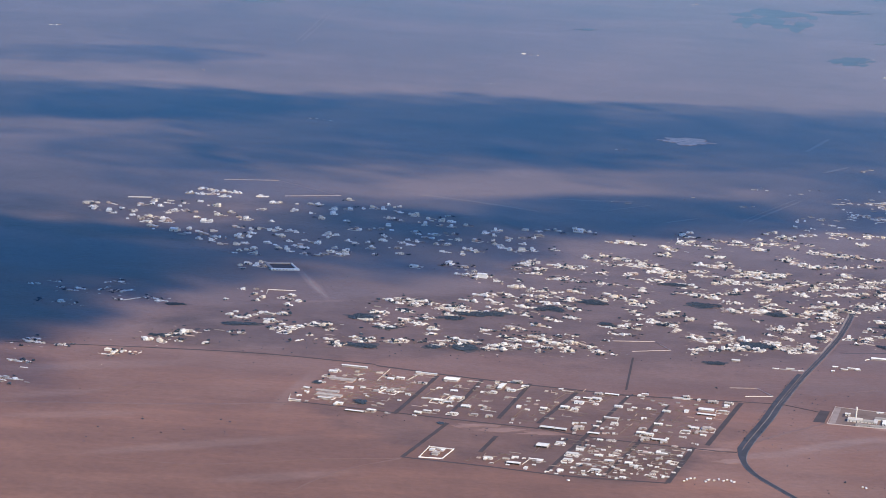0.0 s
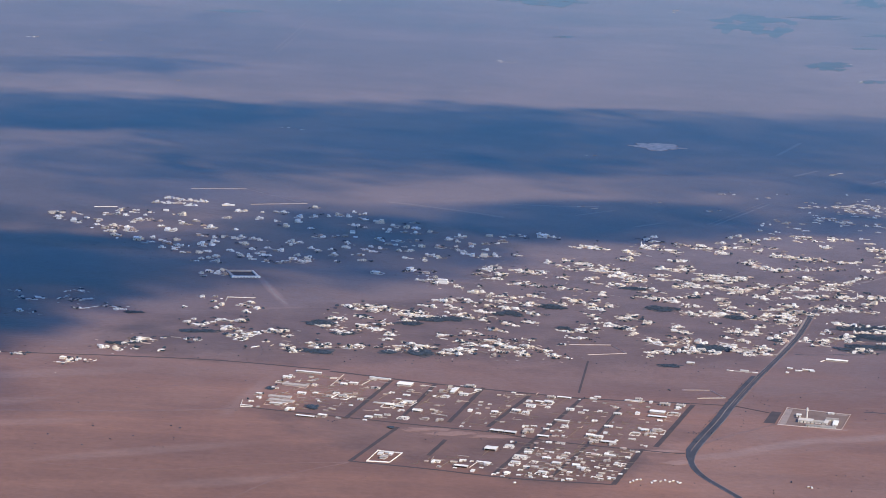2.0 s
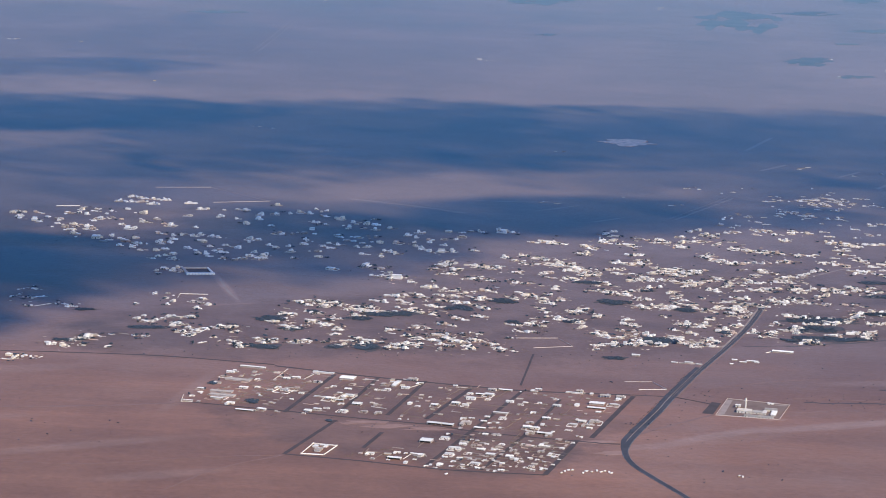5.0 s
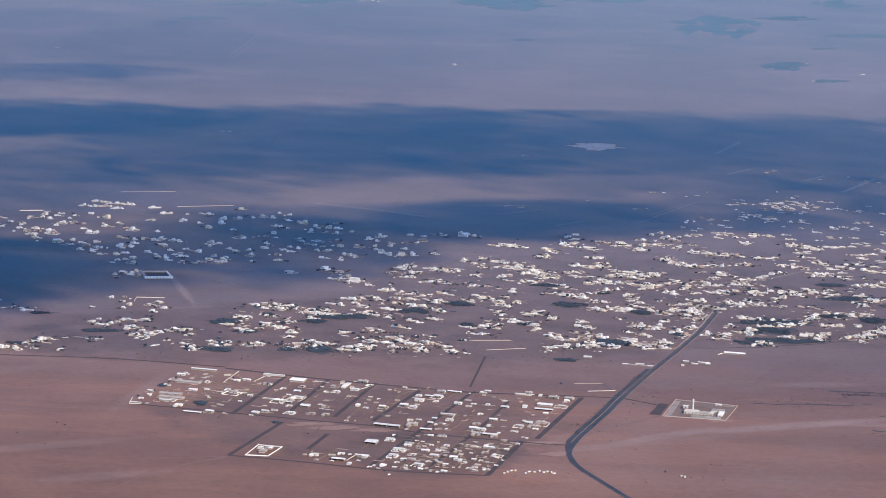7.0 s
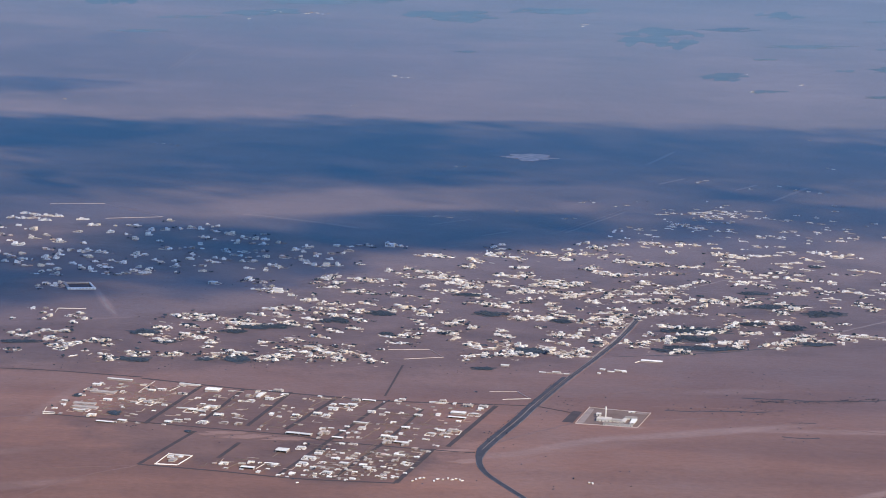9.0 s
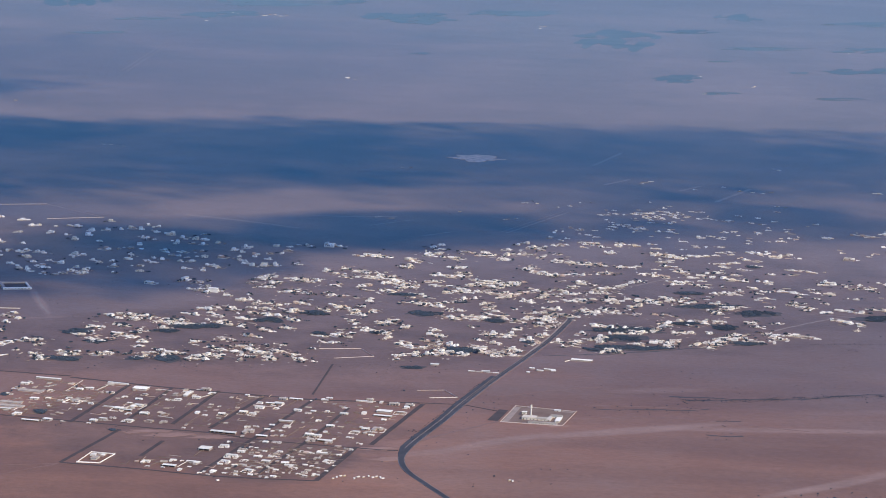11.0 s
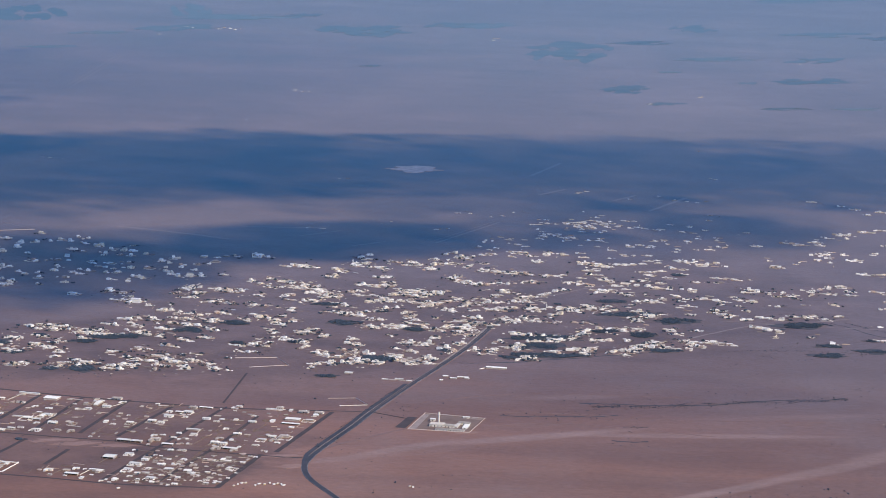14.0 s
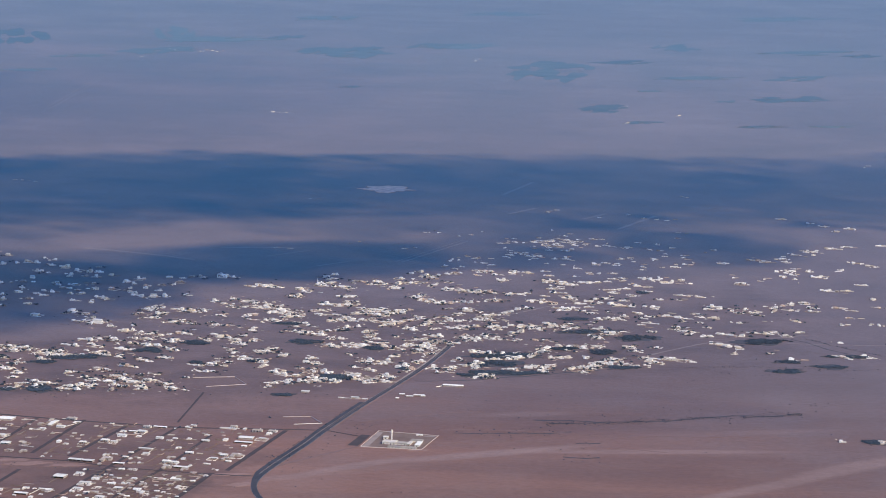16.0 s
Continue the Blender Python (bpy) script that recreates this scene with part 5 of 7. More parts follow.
# ---- rows of small houses along the lanes: both ends of each row ----
LANE_ROWS_A = [
    (-41.7, 1121.4, -38.0, 1123.4), (-43.5, 1127.1, -38.6, 1129.3), (-3.7, 1132.8, 2.0, 1135.2), (-47.2, 1133.7, -43.0, 1133.3), (-34.8, 1133.8, -26.2, 1134.3), (-21.7, 1136.5, -17.5, 1137.3),
    (-15.9, 1137.6, -11.0, 1141.1), (-7.7, 1139.3, -4.4, 1141.2), (-32.6, 1140.4, -28.8, 1137.4), (-28.0, 1141.3, -25.6, 1140.6), (-47.1, 1153.7, -42.9, 1154.5), (-5.0, 1156.1, -2.0, 1158.0),
    (-49.5, 1164.7, -45.5, 1165.5), (-24.2, 1164.8, -20.4, 1163.1), (-4.9, 1165.0, -0.4, 1168.5), (-4.2, 1171.6, 0.4, 1175.2), (-24.9, 1172.5, -19.6, 1167.1), (-18.2, 1173.9, -15.3, 1174.5),
    (-10.1, 1175.6, -5.5, 1179.2), (-32.9, 1180.0, -28.8, 1180.8), (-16.6, 1180.8, -11.0, 1180.6), (-28.6, 1186.2, -24.6, 1185.7), (-7.9, 1189.3, -2.1, 1193.2), (-7.0, 1193.5, -5.1, 1200.6),
]
LANE_ROWS_B = [
    (-24.0, 1195.2, -21.6, 1197.1), (-29.8, 1199.4, -25.2, 1197.7), (-13.8, 1201.5, -11.1, 1204.8), (-19.3, 1207.2, -15.4, 1205.3), (-2.3, 1215.0, 2.6, 1216.1), (-11.6, 1221.3, -1.8, 1224.9),
    (-19.8, 1222.4, -16.7, 1221.6), (-16.5, 1225.9, -9.6, 1228.9), (-1.9, 1226.3, 7.2, 1222.7), (-23.6, 1228.6, -17.3, 1230.0), (-9.7, 1230.3, -2.0, 1229.1), (-15.1, 1233.4, -10.4, 1233.0),
    (-0.4, 1325.7, 5.4, 1328.7), (8.7, 1132.9, 11.4, 1134.6), (19.6, 1135.1, 27.8, 1135.5), (40.5, 1135.7, 42.0, 1134.8), (50.6, 1136.5, 56.0, 1138.8), (71.4, 1137.1, 73.9, 1137.6),
    (5.3, 1138.3, 7.7, 1137.5), (31.2, 1138.7, 33.2, 1136.6), (20.5, 1140.2, 31.1, 1141.1), (64.2, 1140.5, 69.4, 1141.5), (44.1, 1141.3, 48.3, 1143.4), (8.6, 1141.4, 12.3, 1139.7),
]
LANE_ROWS_C = [
    (39.3, 1142.8, 46.7, 1149.2), (49.9, 1144.9, 55.3, 1146.0), (25.0, 1146.0, 34.4, 1146.7), (2.4, 1146.3, 8.6, 1142.6), (8.2, 1148.8, 17.9, 1144.6), (36.1, 1152.0, 39.5, 1151.5),
    (60.4, 1152.0, 65.7, 1151.9), (48.4, 1154.5, 58.0, 1152.8), (52.6, 1160.4, 60.4, 1154.5), (25.3, 1163.6, 32.7, 1158.8), (39.0, 1163.9, 48.3, 1159.5), (34.9, 1164.4, 38.9, 1166.5),
    (69.8, 1166.5, 72.2, 1168.3), (39.3, 1169.1, 45.5, 1170.4), (50.4, 1170.1, 60.5, 1173.5), (17.4, 1171.0, 23.2, 1172.2), (27.6, 1180.9, 36.7, 1178.9), (72.1, 1182.4, 81.8, 1181.9),
    (39.2, 1191.3, 47.9, 1187.8), (74.4, 1194.8, 81.8, 1201.7), (83.8, 1195.4, 86.8, 1196.0), (84.3, 1202.2, 88.0, 1207.0), (2.1, 1204.9, 7.9, 1199.4), (45.5, 1211.5, 52.4, 1203.5),
]
LANE_ROWS_D = [
    (37.2, 1212.5, 39.5, 1210.2), (54.2, 1213.4, 59.3, 1210.4), (80.5, 1213.6, 83.8, 1215.6), (4.0, 1213.6, 9.3, 1209.2), (5.3, 1213.9, 10.3, 1213.6), (10.1, 1217.7, 20.4, 1213.0),
    (27.6, 1218.7, 31.6, 1214.0), (35.2, 1219.0, 37.8, 1215.4), (86.8, 1220.4, 90.6, 1219.9), (3.5, 1221.8, 9.8, 1221.8), (6.0, 1222.4, 13.6, 1221.3), (20.5, 1225.6, 30.2, 1217.9),
    (33.3, 1232.6, 41.6, 1230.2), (11.8, 1239.3, 15.8, 1237.3), (45.9, 1239.6, 51.3, 1245.2), (54.3, 1240.1, 61.8, 1233.2), (83.0, 1240.6, 89.3, 1230.7), (20.1, 1244.0, 27.6, 1235.6),
    (40.4, 1248.6, 48.3, 1243.1), (29.9, 1253.5, 34.2, 1244.3), (18.2, 1255.3, 24.7, 1255.3), (46.6, 1258.7, 51.6, 1267.2), (58.2, 1261.3, 63.5, 1256.6), (51.7, 1262.8, 58.4, 1252.5),
]
LANE_ROWS_E = [
    (25.6, 1262.9, 34.4, 1257.5), (36.8, 1263.9, 45.4, 1254.0), (83.7, 1265.5, 91.5, 1251.1), (68.6, 1266.6, 75.1, 1262.1), (42.2, 1272.6, 49.5, 1275.8), (54.0, 1275.3, 56.6, 1274.4),
    (75.0, 1275.5, 83.7, 1270.0), (87.4, 1276.8, 90.8, 1271.6), (57.8, 1279.2, 67.2, 1272.2), (32.7, 1281.1, 37.9, 1283.8), (24.2, 1294.6, 27.8, 1292.3), (14.7, 1297.1, 19.9, 1301.5),
    (35.3, 1297.2, 38.8, 1294.9), (85.5, 1297.8, 88.2, 1296.8), (16.8, 1299.2, 24.5, 1305.7), (77.5, 1302.2, 82.9, 1305.0), (9.0, 1303.7, 15.5, 1308.4), (48.7, 1305.0, 61.2, 1315.8),
    (62.7, 1306.6, 67.5, 1304.6), (70.7, 1310.1, 76.7, 1305.1), (57.2, 1310.1, 62.1, 1309.7), (36.7, 1316.6, 46.1, 1320.4), (89.6, 1322.5, 97.7, 1314.7), (9.3, 1323.1, 13.9, 1329.1),
]
LANE_ROWS_F = [
    (86.4, 1328.2, 91.9, 1332.7), (33.0, 1328.7, 37.6, 1331.4), (75.1, 1330.4, 78.2, 1331.1), (44.4, 1331.4, 51.3, 1333.0), (39.6, 1338.5, 46.7, 1350.2), (53.8, 1340.2, 59.9, 1341.7),
    (37.7, 1344.7, 43.9, 1351.3), (56.5, 1345.9, 67.6, 1341.8), (89.8, 1357.1, 98.1, 1354.1), (84.2, 1357.5, 92.6, 1364.6), (77.2, 1359.2, 80.0, 1361.6), (74.3, 1367.1, 77.1, 1367.8),
    (68.7, 1370.9, 71.5, 1371.6), (82.7, 1377.8, 85.6, 1373.3), (88.4, 1379.2, 91.2, 1369.4), (36.4, 1382.3, 45.7, 1384.6), (77.0, 1383.4, 81.3, 1380.9), (82.7, 1426.5, 91.5, 1428.7),
    (105.0, 1148.7, 108.1, 1150.6), (104.7, 1157.3, 110.2, 1159.7), (113.1, 1160.3, 115.6, 1160.8), (117.3, 1162.4, 120.4, 1163.0), (121.7, 1164.5, 126.4, 1163.0), (126.6, 1168.1, 130.3, 1170.1),
]
LANE_ROWS_G = [
    (123.9, 1172.6, 128.9, 1163.5), (114.7, 1175.8, 117.9, 1177.7), (119.7, 1179.4, 125.9, 1183.3), (108.8, 1183.6, 113.6, 1182.0), (107.6, 1187.2, 111.7, 1182.9), (128.5, 1187.7, 133.3, 1184.8),
    (123.8, 1193.2, 126.3, 1193.8), (118.4, 1194.7, 121.3, 1192.7), (100.3, 1194.9, 102.3, 1195.3), (119.1, 1204.2, 121.1, 1203.3), (96.8, 1208.9, 104.3, 1210.5), (121.8, 1210.1, 127.9, 1206.1),
    (90.5, 1214.4, 95.5, 1211.3), (120.8, 1218.1, 123.3, 1218.6), (108.3, 1223.7, 112.1, 1225.9), (99.5, 1227.3, 103.3, 1229.5), (102.1, 1234.9, 106.0, 1238.6), (96.5, 1239.3, 100.8, 1234.6),
    (126.8, 1250.2, 132.1, 1254.3), (136.0, 1255.1, 141.5, 1260.7), (164.8, 1258.5, 179.2, 1260.3), (136.2, 1259.5, 146.3, 1253.1), (92.8, 1261.6, 96.0, 1263.8), (146.8, 1263.3, 158.6, 1264.5),
]
LANE_ROWS_H = [
    (179.8, 1269.1, 187.1, 1262.0), (165.5, 1270.4, 172.3, 1274.8), (128.9, 1272.6, 136.6, 1269.9), (176.3, 1275.7, 187.6, 1267.9), (146.2, 1279.5, 152.4, 1270.4), (160.9, 1282.7, 162.7, 1281.6),
    (124.0, 1286.5, 133.6, 1296.4), (106.8, 1288.8, 116.2, 1292.4), (114.8, 1289.0, 126.4, 1279.5), (174.7, 1290.3, 183.6, 1284.8), (91.7, 1291.5, 94.3, 1292.1), (148.1, 1292.0, 151.9, 1288.3),
    (133.6, 1296.4, 137.8, 1300.4), (170.0, 1301.5, 172.2, 1302.0), (164.9, 1305.0, 170.2, 1304.6), (138.0, 1305.1, 144.9, 1309.8), (178.4, 1306.5, 180.9, 1304.0), (112.5, 1310.2, 123.2, 1304.8),
    (154.6, 1313.6, 162.9, 1317.0), (111.3, 1316.3, 118.0, 1313.1), (173.7, 1316.4, 177.9, 1318.9), (97.8, 1321.1, 108.7, 1320.5), (129.2, 1323.6, 140.2, 1326.1), (152.4, 1324.2, 166.2, 1327.3),
]
LANE_ROWS_I = [
    (138.7, 1324.2, 152.5, 1327.4), (166.5, 1332.2, 173.2, 1330.6), (104.8, 1332.5, 115.8, 1333.4), (177.5, 1333.2, 183.7, 1323.4), (113.0, 1334.4, 116.6, 1333.6), (133.7, 1337.6, 140.6, 1335.9),
    (150.4, 1339.8, 161.8, 1347.4), (122.8, 1340.0, 133.9, 1340.9), (98.0, 1342.4, 111.8, 1342.3), (170.1, 1346.1, 175.3, 1340.7), (142.4, 1346.2, 165.1, 1356.5), (112.0, 1352.3, 116.1, 1350.0),
    (121.8, 1354.7, 128.7, 1351.3), (145.7, 1358.6, 157.1, 1363.0), (99.5, 1359.5, 109.1, 1346.7), (166.7, 1360.2, 171.1, 1363.0), (102.4, 1365.3, 105.1, 1359.1), (132.0, 1368.9, 143.0, 1375.0),
    (94.9, 1372.1, 99.7, 1371.5), (123.7, 1372.1, 130.8, 1375.5), (135.2, 1380.0, 142.3, 1380.0), (107.1, 1397.9, 112.9, 1397.5), (173.3, 1399.7, 182.5, 1386.2), (134.5, 1401.0, 141.7, 1400.9),
]
LANE_ROWS_J = [
    (169.2, 1404.1, 176.7, 1407.7), (113.2, 1413.8, 118.3, 1411.4), (110.4, 1420.4, 116.2, 1420.0), (92.9, 1425.3, 103.1, 1424.1), (157.4, 1428.4, 163.4, 1429.9), (129.6, 1430.8, 142.8, 1428.5),
    (119.4, 1431.9, 128.6, 1443.6), (160.9, 1438.5, 167.6, 1453.4), (178.7, 1439.2, 183.7, 1448.0), (146.3, 1442.4, 156.7, 1443.1), (171.9, 1450.7, 177.9, 1450.3), (139.2, 1452.0, 146.6, 1450.1),
    (149.7, 1452.7, 154.0, 1450.0), (123.1, 1461.4, 129.4, 1472.8), (176.1, 1471.0, 185.6, 1477.3), (169.3, 1485.0, 175.8, 1490.7), (190.8, 1276.0, 201.4, 1276.8), (203.4, 1284.7, 211.3, 1283.5),
    (191.7, 1286.6, 200.5, 1281.1), (204.5, 1297.0, 210.9, 1293.9), (208.2, 1308.6, 213.9, 1311.4), (189.4, 1309.0, 201.5, 1318.0), (206.2, 1315.9, 210.5, 1318.5), (184.0, 1328.2, 195.3, 1332.4),
]
LANE_ROWS_K = [
    (198.0, 1331.4, 208.3, 1340.3), (212.4, 1339.6, 216.5, 1338.9), (201.6, 1342.0, 218.1, 1355.6), (180.9, 1342.0, 187.5, 1338.7), (189.8, 1350.7, 195.3, 1350.3), (202.1, 1365.2, 205.8, 1359.4),
    (195.2, 1367.0, 200.0, 1366.4), (186.9, 1368.4, 189.9, 1370.8), (183.7, 1383.0, 190.9, 1384.7), (191.2, 1388.3, 204.3, 1391.4), (207.5, 1395.7, 214.8, 1397.4), (221.4, 1422.2, 224.6, 1424.8),
    (194.1, 1428.3, 205.6, 1425.6), (205.9, 1429.3, 215.4, 1420.7), (186.9, 1430.2, 194.1, 1428.3), (216.7, 1469.7, 222.7, 1469.2), (189.1, 1484.1, 197.1, 1490.2), (215.2, 1486.8, 221.4, 1488.4),
    (206.8, 1496.6, 215.9, 1495.0),
]

LANE_ROWS_L = [
    (127.7, 1163.3, 136.1, 1162.5), (147.1, 1166.0, 156.9, 1169.2), (151.0, 1171.8, 156.2, 1178.0), (157.3, 1175.6, 163.0, 1180.6), (142.7, 1176.5, 146.2, 1172.1), (128.4, 1183.8, 133.4, 1186.1),
    (139.4, 1184.8, 144.0, 1176.7), (179.3, 1193.0, 184.4, 1195.4), (164.5, 1193.9, 167.8, 1194.6), (146.1, 1195.3, 153.3, 1191.5), (174.9, 1201.3, 177.7, 1204.5), (141.5, 1202.2, 143.4, 1201.3),
    (161.4, 1202.4, 166.4, 1203.5), (170.5, 1208.3, 173.7, 1218.4), (151.8, 1209.8, 158.3, 1213.8), (165.7, 1212.7, 171.0, 1216.5), (145.8, 1215.2, 150.7, 1213.6), (154.8, 1218.5, 158.6, 1219.3),
    (158.6, 1227.5, 163.6, 1231.4), (139.0, 1231.7, 141.5, 1230.8), (173.3, 1232.1, 181.4, 1245.0), (168.6, 1238.0, 172.9, 1244.6), (139.7, 1248.8, 146.2, 1251.6), (130.7, 1249.7, 135.9, 1250.8),
]
LANE_ROWS_M = [
    (137.4, 1255.4, 146.4, 1254.5), (173.7, 1256.2, 184.7, 1247.1), (154.2, 1256.2, 161.6, 1249.2), (200.5, 1181.9, 205.0, 1182.9), (197.1, 1185.1, 204.8, 1189.2), (214.3, 1197.7, 218.3, 1199.8),
    (183.8, 1203.2, 188.6, 1201.5), (208.8, 1204.4, 217.9, 1207.6), (236.3, 1204.8, 240.3, 1207.0), (242.6, 1206.2, 247.4, 1204.5), (225.2, 1206.5, 230.0, 1204.9), (195.3, 1206.9, 202.7, 1205.8),
    (219.1, 1207.9, 225.8, 1211.9), (191.7, 1208.8, 196.0, 1215.1), (243.6, 1211.7, 252.0, 1210.7), (228.4, 1212.5, 233.9, 1216.3), (194.6, 1213.4, 200.0, 1217.2), (251.8, 1218.7, 262.2, 1230.3),
    (186.5, 1221.2, 191.7, 1223.6), (248.8, 1224.8, 258.8, 1224.2), (202.2, 1227.2, 213.8, 1229.7), (215.1, 1230.0, 217.7, 1230.5), (232.0, 1233.6, 237.3, 1234.7), (260.1, 1234.0, 267.3, 1239.7),
]
LANE_ROWS_N = [
    (247.8, 1236.9, 250.4, 1237.4), (238.9, 1237.8, 241.2, 1235.5), (215.0, 1241.0, 219.5, 1235.0), (222.8, 1242.7, 232.8, 1251.9), (208.8, 1243.9, 211.3, 1243.0), (217.9, 1244.4, 223.7, 1238.7),
    (199.9, 1244.8, 205.0, 1244.5), (198.6, 1250.1, 201.5, 1247.9), (240.0, 1257.7, 245.9, 1253.3), (227.0, 1257.7, 232.7, 1261.8), (248.2, 1260.9, 253.7, 1263.5), (230.0, 1261.2, 237.8, 1261.5),
    (237.2, 1267.1, 248.5, 1263.8), (251.0, 1273.0, 259.7, 1269.1), (234.7, 1279.7, 237.4, 1280.3), (231.5, 1282.0, 233.3, 1283.9), (225.7, 1282.2, 228.2, 1281.3), (209.9, 1283.2, 218.6, 1277.7),
    (259.0, 1294.0, 265.5, 1303.0), (203.2, 1296.7, 207.7, 1296.2), (215.3, 1297.9, 222.8, 1305.7), (254.4, 1300.6, 261.3, 1302.1), (263.1, 1305.5, 273.5, 1312.5), (238.5, 1309.2, 246.8, 1315.8),
]
LANE_ROWS_O = [
    (226.2, 1312.6, 232.7, 1315.7), (219.7, 1315.9, 227.2, 1322.2), (256.4, 1316.4, 262.4, 1320.8), (236.4, 1319.6, 245.2, 1324.8), (244.3, 1329.3, 248.9, 1333.5), (234.0, 1334.9, 236.3, 1330.6),
    (257.4, 1346.7, 269.9, 1346.4), (270.3, 1349.7, 276.9, 1357.8),
]
LANE_ROWS_P = [
    (-173.0, 1222.2, -167.8, 1223.8), (-148.6, 1230.0, -140.8, 1233.9), (-180.4, 1214.2, -175.2, 1217.2), (-167.4, 1211.4, -164.3, 1210.9), (-163.4, 1204.4, -158.0, 1204.7), (-159.0, 1208.5, -153.8, 1210.1),
    (-148.9, 1210.3, -144.7, 1215.8), (-143.8, 1209.1, -137.9, 1211.0), (-145.5, 1218.3, -142.3, 1222.1), (-138.5, 1212.2, -134.1, 1216.4), (-139.5, 1191.5, -135.7, 1190.1), (-127.8, 1199.2, -125.6, 1201.2),
    (-124.1, 1199.0, -118.6, 1194.0), (-122.0, 1191.6, -117.0, 1194.5), (-161.5, 1179.4, -159.1, 1178.8), (-157.3, 1176.8, -154.2, 1175.1), (-170.4, 1179.3, -168.8, 1179.8),
]
LANE_ROWS_Q = [
    (-163.8, 1091.9, -154.9, 1091.1), (-163.8, 1097.6, -157.9, 1095.9), (-149.0, 1091.7, -145.9, 1090.3), (-129.9, 1084.8, -128.3, 1084.1), (-127.2, 1084.4, -122.4, 1086.9), (-130.1, 1078.1, -126.3, 1078.1),
    (-120.3, 1083.0, -117.8, 1083.8), (-119.3, 1114.0, -114.8, 1110.7), (-112.4, 1110.2, -108.1, 1108.0), (-109.9, 1117.9, -107.0, 1122.3), (-109.3, 1122.8, -103.2, 1125.7), (-106.4, 1134.3, -100.9, 1130.0),
    (-105.2, 1112.3, -103.0, 1112.9),
]


def on_highway(x, y, clear=2.4):
    for (ax, ay), (bx, by) in zip(HIGHWAY, HIGHWAY[1:]):
        if ay <= y <= by:
            return abs(ax + (bx - ax) * (y - ay) / (by - ay) - x) < clear
    return False


def lane_houses(name, rows, label, turn, seed, size=1.0):
    """Small adjoining houses strung along each row, as one mesh."""
    rng = random.Random(seed)
    pieces = []
    for x0, y0, x1, y1 in rows:
        at, run = 0.0, abs(x1 - x0)
        while at < run:
            w = size * rng.choice((0.6, 0.8, 1.0, 1.3, 1.6, 2.2))
            f = min(at + w / 2, run) / run
            at += w * rng.choice((0.8, 1.0, 1.0, 1.2, 1.5))
            x, y = x0 + f * (x1 - x0), y0 + f * (y1 - y0) + rng.gauss(0, 1.2)
            a = radians(turn + rng.gauss(0, 7) + rng.choice((0, 0, 0, 90)))
            if on_highway(x, y):
                continue
            for _ in range(2):  # broken walls, rubble and pens round about
                bx, by = x + rng.gauss(0, 2.2), y + rng.gauss(0, 6)
                if on_highway(bx, by):
                    continue
                ln, t = rng.uniform(0.3, 1.8), rng.choice((0.05, 0.08, 0.3))
                m = np.array(Matrix.LocRotScale((bx, by, 0), Euler((0, 0, a + rng.choice((0, 1.57)))), (1, 1, 1)))
                pieces.append((m, (-ln / 2, ln / 2, -t, t, -0.1, rng.uniform(0.06, 0.2)), rng.choice((1, 2, 3, 7, 7, 7))))
            what = rng.random()
            if what < 0.64:  # a house
                m = np.array(Matrix.LocRotScale((x, y, 0), Euler((0, 0, a)), (w, w * rng.uniform(0.7, 1.3), max(w, 1.2) * rng.choice((0.65, 0.8, 1.0, 1.35)))))
                pieces += [(m, d, mat) for _, _, mat, dims in house_plan(rng.choice(KINDS)) for d in dims]
            elif what < 0.88:  # a yard wall with a low room at its end
                ln, h = w * rng.uniform(1.0, 2.0), rng.uniform(0.18, 0.3)
                m = np.array(Matrix.LocRotScale((x, y, 0), Euler((0, 0, a)), (1, 1, 1)))
                wall = rng.choice((0, 0, 1, 2, 3))
                pieces += [(m, (-ln / 2, ln / 2, -0.05, 0.05, -0.1, h), wall), (m, (-ln / 2, ln / 2 - w * 0.6, 0.052, 0.7, -0.1, h * 1.2), rng.choice((0, 1, 2))),
                           (m, (-ln / 2 - 0.02, ln / 2 - w * 0.6 + 0.02, 0.06, 0.72, h * 1.2 + 0.002, h * 1.2 + 0.04), rng.choice((4, 4, 5)))]
            elif what < 0.94:  # unrendered block walls
                m = np.array(Matrix.LocRotScale((x, y, 0), Euler((0, 0, a)), (1, 1, 1)))
                pieces.append((m, (-w / 2, w / 2, -0.4, 0.4, -0.1, rng.uniform(0.25, 0.5)), rng.choice((2, 3))))
    tagged(joined_boxes(name, pieces, FAR_WALLS + [M_BLOCK]), label, "houses", kind="stuff")


LANES = (LANE_ROWS_A, LANE_ROWS_B, LANE_ROWS_C, LANE_ROWS_D, LANE_ROWS_E, LANE_ROWS_F, LANE_ROWS_G, LANE_ROWS_H, LANE_ROWS_I, LANE_ROWS_J, LANE_ROWS_K, LANE_ROWS_L, LANE_ROWS_M, LANE_ROWS_N, LANE_ROWS_O, LANE_ROWS_P, LANE_ROWS_Q)
for k, rows in enumerate(LANES):
    if 85 < rows[0][0] < 200:  # the middle of the town is built closer
        rows = rows + [(x0 + 0.8, y0 + 4.0, x1 + 0.8, y1 + 4.0) for x0, y0, x1, y1 in rows[::2]]
    lane_houses("lane_houses", rows, "close rows of small pale flat-roofed houses", -24, 80 + k, 1.25 if rows[0][0] > 100 else 1.08)


